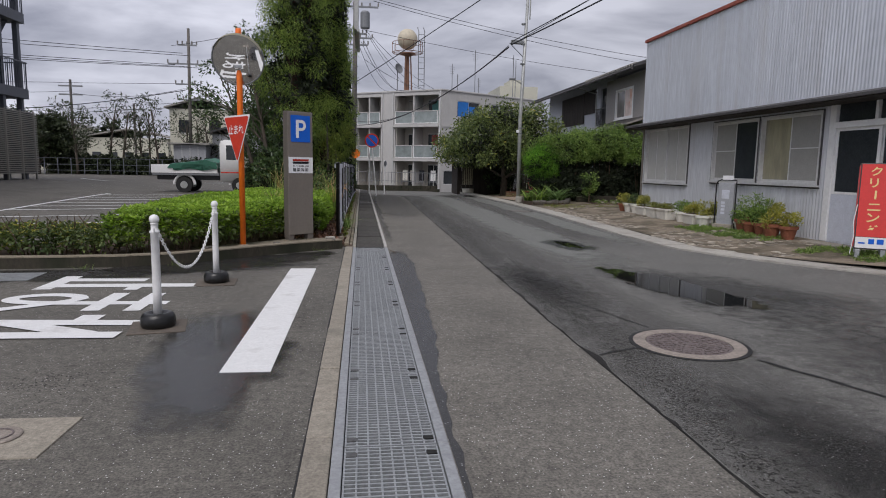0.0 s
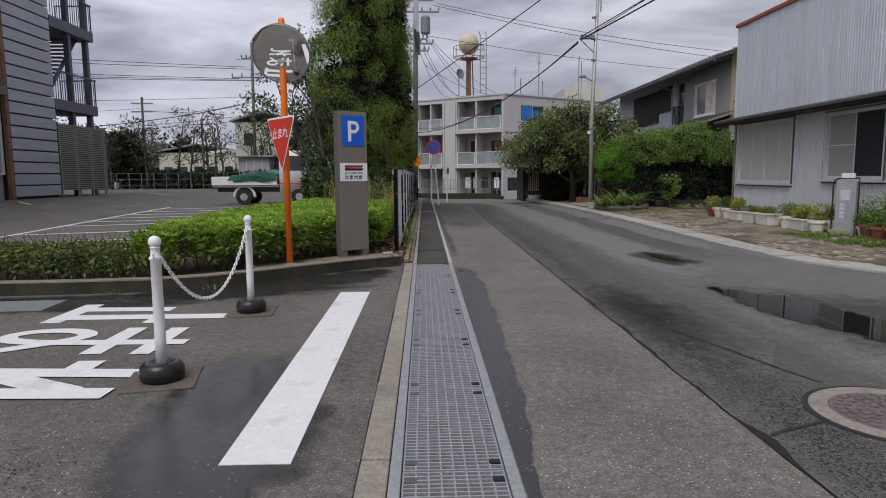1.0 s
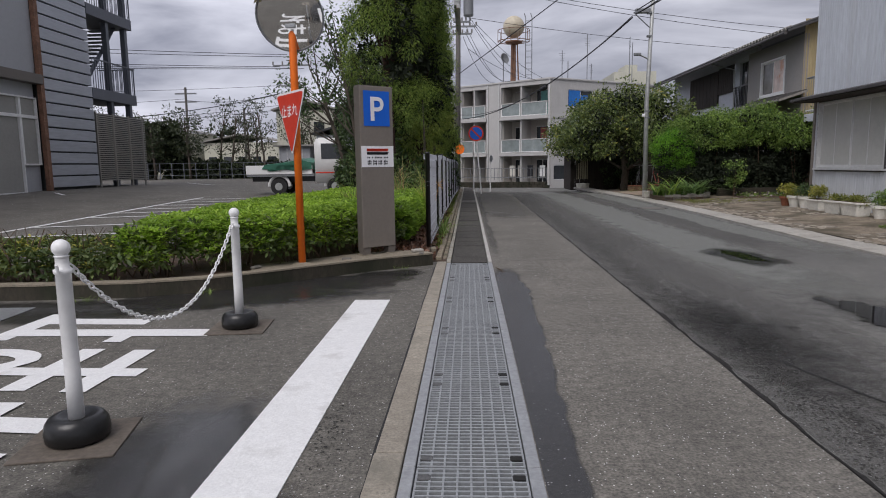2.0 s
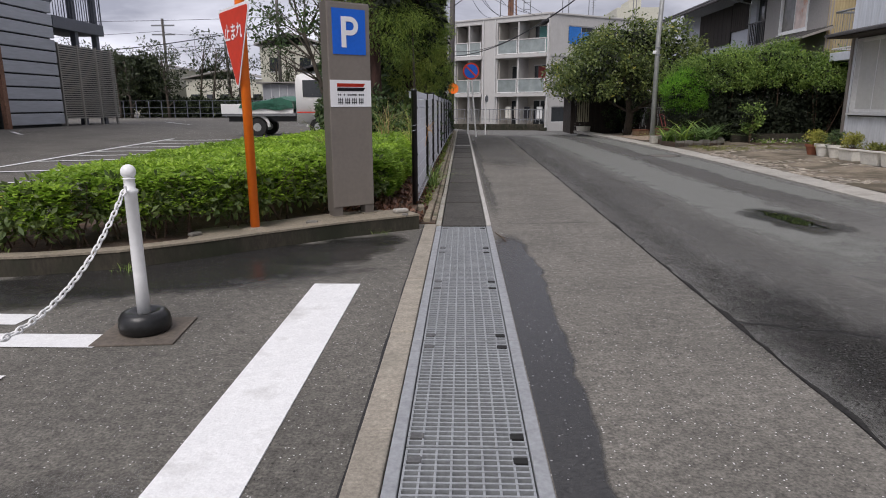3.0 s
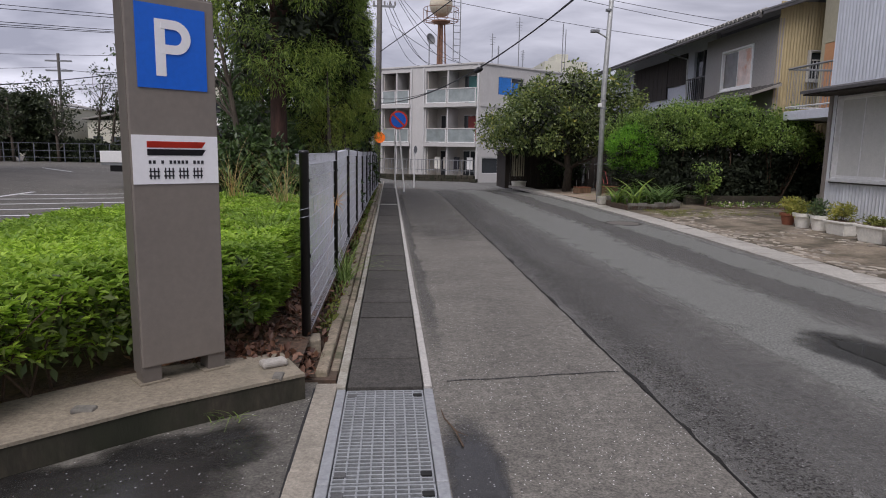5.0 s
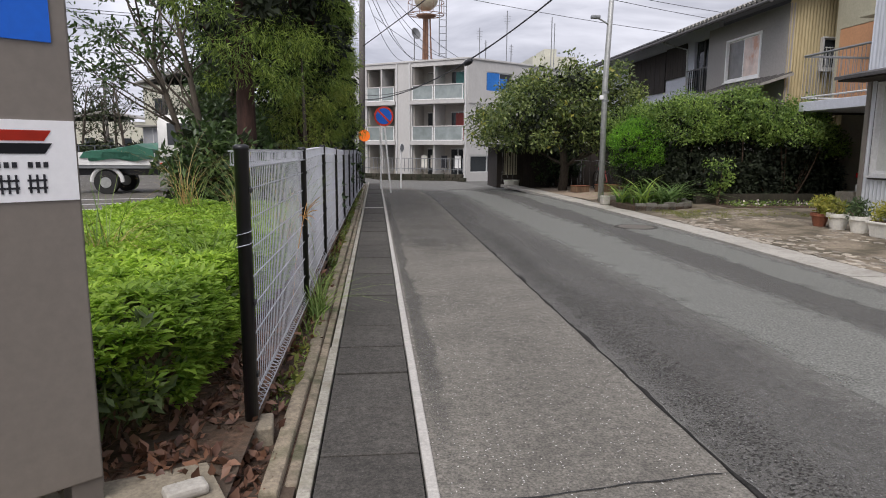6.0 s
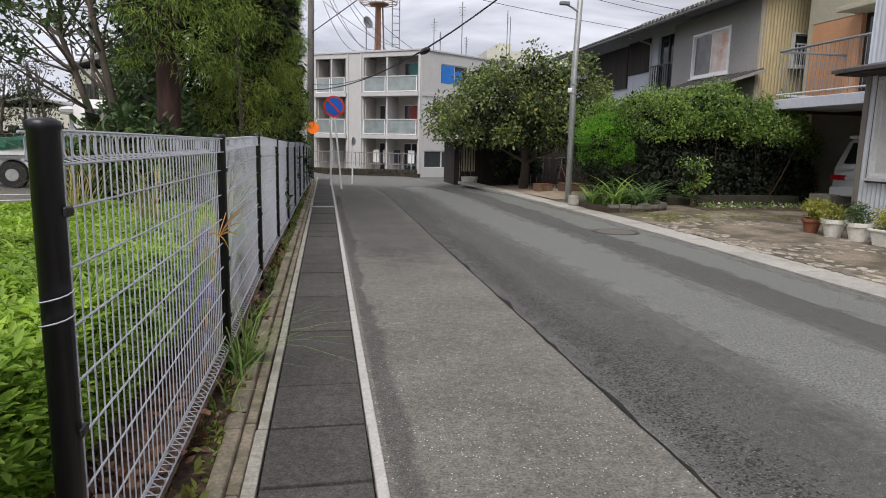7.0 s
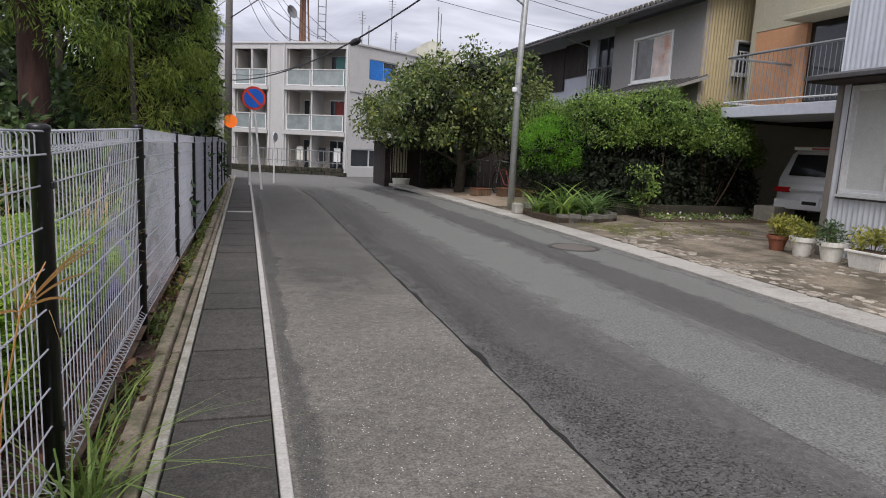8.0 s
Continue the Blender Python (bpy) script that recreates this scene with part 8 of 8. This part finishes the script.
for y0, y1, z0, z1 in ((21.4, 23.35, LZ, 2.85), (23.45, 24.2, 1.35, 2.85), (21.4, 23.35, 2.95, 3.5), (23.45, 24.2, 2.95, 3.5)):
    part("pane", box(LX - 0.25, LX - 0.2, y0, y1, z0, z1), M["frosted"], lw7)
    for a, b, c, d in ((y0 - 0.05, y1 + 0.05, z0 - 0.05, z0), (y0 - 0.05, y1 + 0.05, z1, z1 + 0.05), (y0 - 0.05, y0, z0, z1), (y1, y1 + 0.05, z0, z1)):
        part("frame", box(LX - 0.22, LX - 0.12, a, b, c, d), M["white_plastic"], lw7)
st = thing("outdoor_stair", "grey steel outdoor stair with railed landings", "stairs", LX, 0, 0)
for z in (3.85, 7.0, 10.2):
    land = part("landing", box(-1.6, 0.02, 27.35, 30.6, z, z + 0.42, 0.01), M["stair_steel"], st)
    for y in [27.5 + 0.16 * k for k in range(20)]:
        part("baluster", box(-0.02, 0.0, y, y + 0.02, z + 0.42, z + 1.5), M["stair_steel"], land)
    for x in [-1.5 + 0.18 * k for k in range(9)]:
        part("baluster", box(x, x + 0.02, 30.56, 30.58, z + 0.42, z + 1.5), M["stair_steel"], land)
    part("rail", box(-0.03, 0.02, 27.4, 30.6, z + 1.5, z + 1.55), M["stair_steel"], land)
    part("rail", box(-1.55, 0.0, 30.55, 30.6, z + 1.5, z + 1.55), M["stair_steel"], land)
for y in (28.9, 30.3):
    part("column", box(-0.3, -0.1, y - 0.1, y + 0.1, LZ - 0.1, 12.0), M["stair_steel"], st)
for k in range(16):
    part("tread", box(-1.4, -0.5, 27.4 + 0.16 * k, 27.7 + 0.16 * k, 4.3 + 0.18 * k, 4.34 + 0.18 * k), M["stair_steel"], st)
part("stringer", tube([(-0.45, 27.4, 4.15), (-0.45, 30.1, 7.1)], 0.1, 4), M["stair_steel"], st)
sc = thing("slat_screen", "pale horizontal slat screen below the stair", "screen", LX, 0, 0)
row = None
for k in range(34):
    z = LZ + 0.28 + 0.078 * k
    if row is None:
        row = part("slat", box(-0.02, 0.03, 27.4, 31.1, -0.02, 0.02), M["slat"], sc)
        row.location = (0, 0, z)
    else:
        o = new("slat", row.data)
        o.parent, o.location = sc, (0, 0, z)
for y in (27.5, 28.7, 29.9, 31.0):
    part("post", box(-0.08, -0.02, y - 0.04, y + 0.04, LZ - 0.05, LZ + 2.95), M["slat"], sc)
# Dark sheet paints the shade between the slats.
part("backing", box(-1.6, -0.1, 27.4, 31.0, LZ + 0.3, LZ + 2.9), M["interior_shade"], sc)

# ---- small truck ----
tk = thing("small_truck", "small white flatbed truck loaded with green tarpaulin", "truck", -6.25, 24.5, gz(-6.2, 24.5))
part("bed", box(-1.1, 1.24, 0.0, 1.45, 0.62, 0.72, 0.01), M["grey_part"], tk)
for nm, b in (("side_board", (-1.1, 1.18, -0.02, 0.02, 0.7, 1.0)), ("side_board", (-1.1, 1.18, 1.43, 1.47, 0.7, 1.0)), ("tail_board", (-1.12, -1.08, 0.0, 1.45, 0.7, 1.0))):
    part(nm, box(*b, 0.008), M["truck_white"], tk)
tp = bmesh.new()
prof = [(-0.55, 0.85), (-0.45, 1.02), (0.4, 1.12), (0.8, 1.22), (1.15, 1.1), (1.18, 0.85)]
a, b = [tp.verts.new((x, -0.05, z)) for x, z in prof], [tp.verts.new((x, 1.45, z + 0.05)) for x, z in prof]
for k in range(len(prof) - 1):
    tp.faces.new((a[k], a[k + 1], b[k + 1], b[k]))
tp.faces.new(a[::-1])
tp.faces.new(b)
bmesh.ops.recalc_face_normals(tp, faces=tp.faces)
bmesh.ops.subdivide_edges(tp, edges=tp.edges[:], cuts=3, use_grid_fill=True)
for v in tp.verts:
    v.co.z += 0.05 * noise.noise(v.co * 3)
skirt = bmesh.new()
prev = None
for k in range(15):
    x = -0.35 + 1.5 * k / 14
    row = [skirt.verts.new((x, -0.05 - 0.012 * math.sin(5 * x), 1.02)), skirt.verts.new((x, -0.06 - 0.02 * math.sin(9 * x), 0.83 + 0.03 * math.sin(7 * x)))]
    if prev:
        skirt.faces.new((prev[0], prev[1], row[1], row[0]))
    prev = row
bmesh.ops.solidify(skirt, geom=skirt.faces[:], thickness=0.008)
part("tarpaulin_skirt", skirt, M["green_tarp"], tk, "green tarpaulin hanging over the side")
part("tarpaulin", tp, M["green_tarp"], tk, "slack green tarpaulin")
cab = bmesh.new()
prof = [(1.26, 0.38), (1.26, 1.82), (1.38, 1.92), (2.1, 1.9), (2.5, 1.2), (2.6, 1.05), (2.62, 0.4)]
a, b = [cab.verts.new((x, 0.0, z)) for x, z in prof], [cab.verts.new((x, 1.45, z)) for x, z in prof]
for k in range(len(prof)):
    cab.faces.new((a[k], a[(k + 1) % len(prof)], b[(k + 1) % len(prof)], b[k]))
cab.faces.new(a)
cab.faces.new(b[::-1])
bmesh.ops.recalc_face_normals(cab, faces=cab.faces)
bmesh.ops.bevel(cab, geom=cab.edges[:], offset=0.05, segments=2, affect="EDGES")
part("cab", cab, M["truck_white"], tk, "", True)
part("side_window", box(1.5, 2.15, -0.012, 0.0, 1.2, 1.72, 0.004), M["dark_pane"], tk)
part("stripe", box(1.3, 2.5, -0.012, -0.002, 0.72, 0.76), M["red_sign"], tk)
part("frame_rail", box(-1.0, 2.4, 0.3, 0.42, 0.45, 0.62), M["black_paint"], tk)
for x in (0.0, 1.95):
    part("mudguard", tube([(x + 0.36 * math.cos(a), 0.1, 0.29 + 0.36 * math.sin(a)) for a in [math.pi * k / 10 for k in range(11)]], 0.05, 6), M["truck_white"], tk)
    for y in (0.08, 1.35):
        w = part("wheel", tube([(x, y - 0.09, 0.28), (x, y + 0.09, 0.28)], 0.28, 22), M["tyre"], tk)
        part("rim", tube([(x, y - 0.1, 0.28), (x, y - 0.08, 0.28)], 0.13, 18), M["pole_steel"], w)

# ---- far side of the car park ----
rng = random.Random(81)
for i in range(15):
    x, y = -23 + 0.95 * i + rng.uniform(-0.3, 0.3), rng.uniform(42.0, 45.5)
    h = rng.uniform(3.4, 5.2)
    lean = rng.uniform(-0.4, 0.6)
    tr = [(lean * (k / 5) ** 1.5, 0, h * 0.85 * k / 5) for k in range(6)]
    cl = []
    for k in range(26 if x > -17 else 60):
        f = rng.random()
        a = rng.uniform(0, 6.3)
        rr = 0.95 * math.sqrt(rng.random())
        cl.append((lean * f + rr * math.cos(a), rr * math.sin(a), h * (0.3 + 0.75 * f), 0.26))
    tree("pruned_tree", "thin pruned tree with sparse leaves by the car park", x, y, gz(x, y) - 0.1, tr, [0.09 * (1 - 0.7 * k / 5) for k in range(6)], cl, 16, 0.17, "far_leaf", "bark", 600 + i, 0.0, 16)
for i in range(13):
    x, y = -26 + 1.7 * i, 43.8 + rng.uniform(-0.6, 0.6)
    shrub("boundary_shrub", "dark shrub at the far edge of the car park", x, y, gz(x, y) - 0.1, 1.15, 0.8, 0.6 if i > 4 else 2.0, 110 if i > 4 else 220, 30, 0.2, "far_leaf", 640 + i, 0.0)
bf = thing("boundary_fence", "thin metal boundary fence of the car park", "fence", 0, 41.5, 0)
for k in range(24):
    x = -24 + 0.75 * k
    part("post", box(x - 0.02, x + 0.02, -0.02, 0.02, gz(x, 41.5) - 0.05, gz(x, 41.5) + 1.0), M["stair_steel"], bf)
for z in (0.25, 0.6, 0.98):
    part("rail", box(-24, -6.7, -0.015, 0.015, 0.42 + z, 0.44 + z), M["stair_steel"], bf)
for nm, lab, x0, x1, y0, y1, h, wm in (("far_house", "pale green grey house behind the car park", -13.6, -9.4, 49, 56, 5.1, "far_wall"), ("grey_shed", "grey metal shed with a tiled roof", -9.9, -5.4, 45.5, 51, 3.2, "shed_wall"), ("storage_container", "bluish grey storage container", -11.9, -9.9, 43.6, 46, 2.4, "shed_wall"), ("far_house", "low pale house far behind the trees", -24.5, -17.5, 62, 70, 3.4, "far_wall"), ("far_house", "white walled house far behind the trees", -33, -26, 60, 68, 4.4, "far_wall"), ("far_house", "pale house far behind the trees", -8.0, -3.6, 64, 70, 4.6, "far_wall")):
    hs = structure(new(nm), lab)
    z0 = gz(x0, y0) - 0.3
    part("wall", box(x0, x1, y0, y1, z0, h), M[wm], hs)
    part("roof", profile_y([(x0 - 0.3, h), ((x0 + x1) / 2, h + (0.7 if nm != "storage_container" else 0.05)), (x1 + 0.3, h), (x1 + 0.3, h + 0.12), ((x0 + x1) / 2, h + (0.85 if nm != "storage_container" else 0.1)), (x0 - 0.3, h + 0.12)], y0 - 0.3, y1 + 0.3), M["roof"] if nm == "grey_shed" else M["roof_pale"], hs)
    if nm in ("storage_container", "grey_shed"):
        for k in range(int((x1 - x0) / 0.5)):
            part("seam", box(x0 + 0.5 * k, x0 + 0.5 * k + 0.03, y0 - 0.02, y0, z0 + 0.3, h - 0.05), M["alu"], hs)
        continue
    n = max(2, int((x1 - x0) / 1.4))
    for k in range(n):
        xx = x0 + (x1 - x0) * (k + 0.3) / n
        for zz in ([1.2, 3.4] if h > 4.2 else [1.2]):
            g = part("window", box(xx, xx + 0.75, y0 - 0.03, y0 + 0.02, zz, zz + 0.9), M["dark_pane"], hs)
            part("frame", box(xx - 0.05, xx + 0.8, y0 - 0.05, y0 - 0.02, zz - 0.06, zz), M["alu"], g)
shrub("columnar_tree", "dark columnar evergreen beside the far house", -8.2, 44.8, 0.2, 0.42, 0.42, 2.6, 90, 26, 0.16, "far_leaf", 670, 0.3)
for i, (x, y, h) in enumerate(((-38, 75, 7), (-30, 80, 6), (-16, 78, 5), (14, 82, 6), (24, 70, 6), (30, 62, 7))):
    shrub("far_tree", "dark rounded tree far in the distance", x, y, 0.0, 4.0, 3.0, h / 2, 110, 22, 0.45, "far_leaf", 690 + i, 0.0)
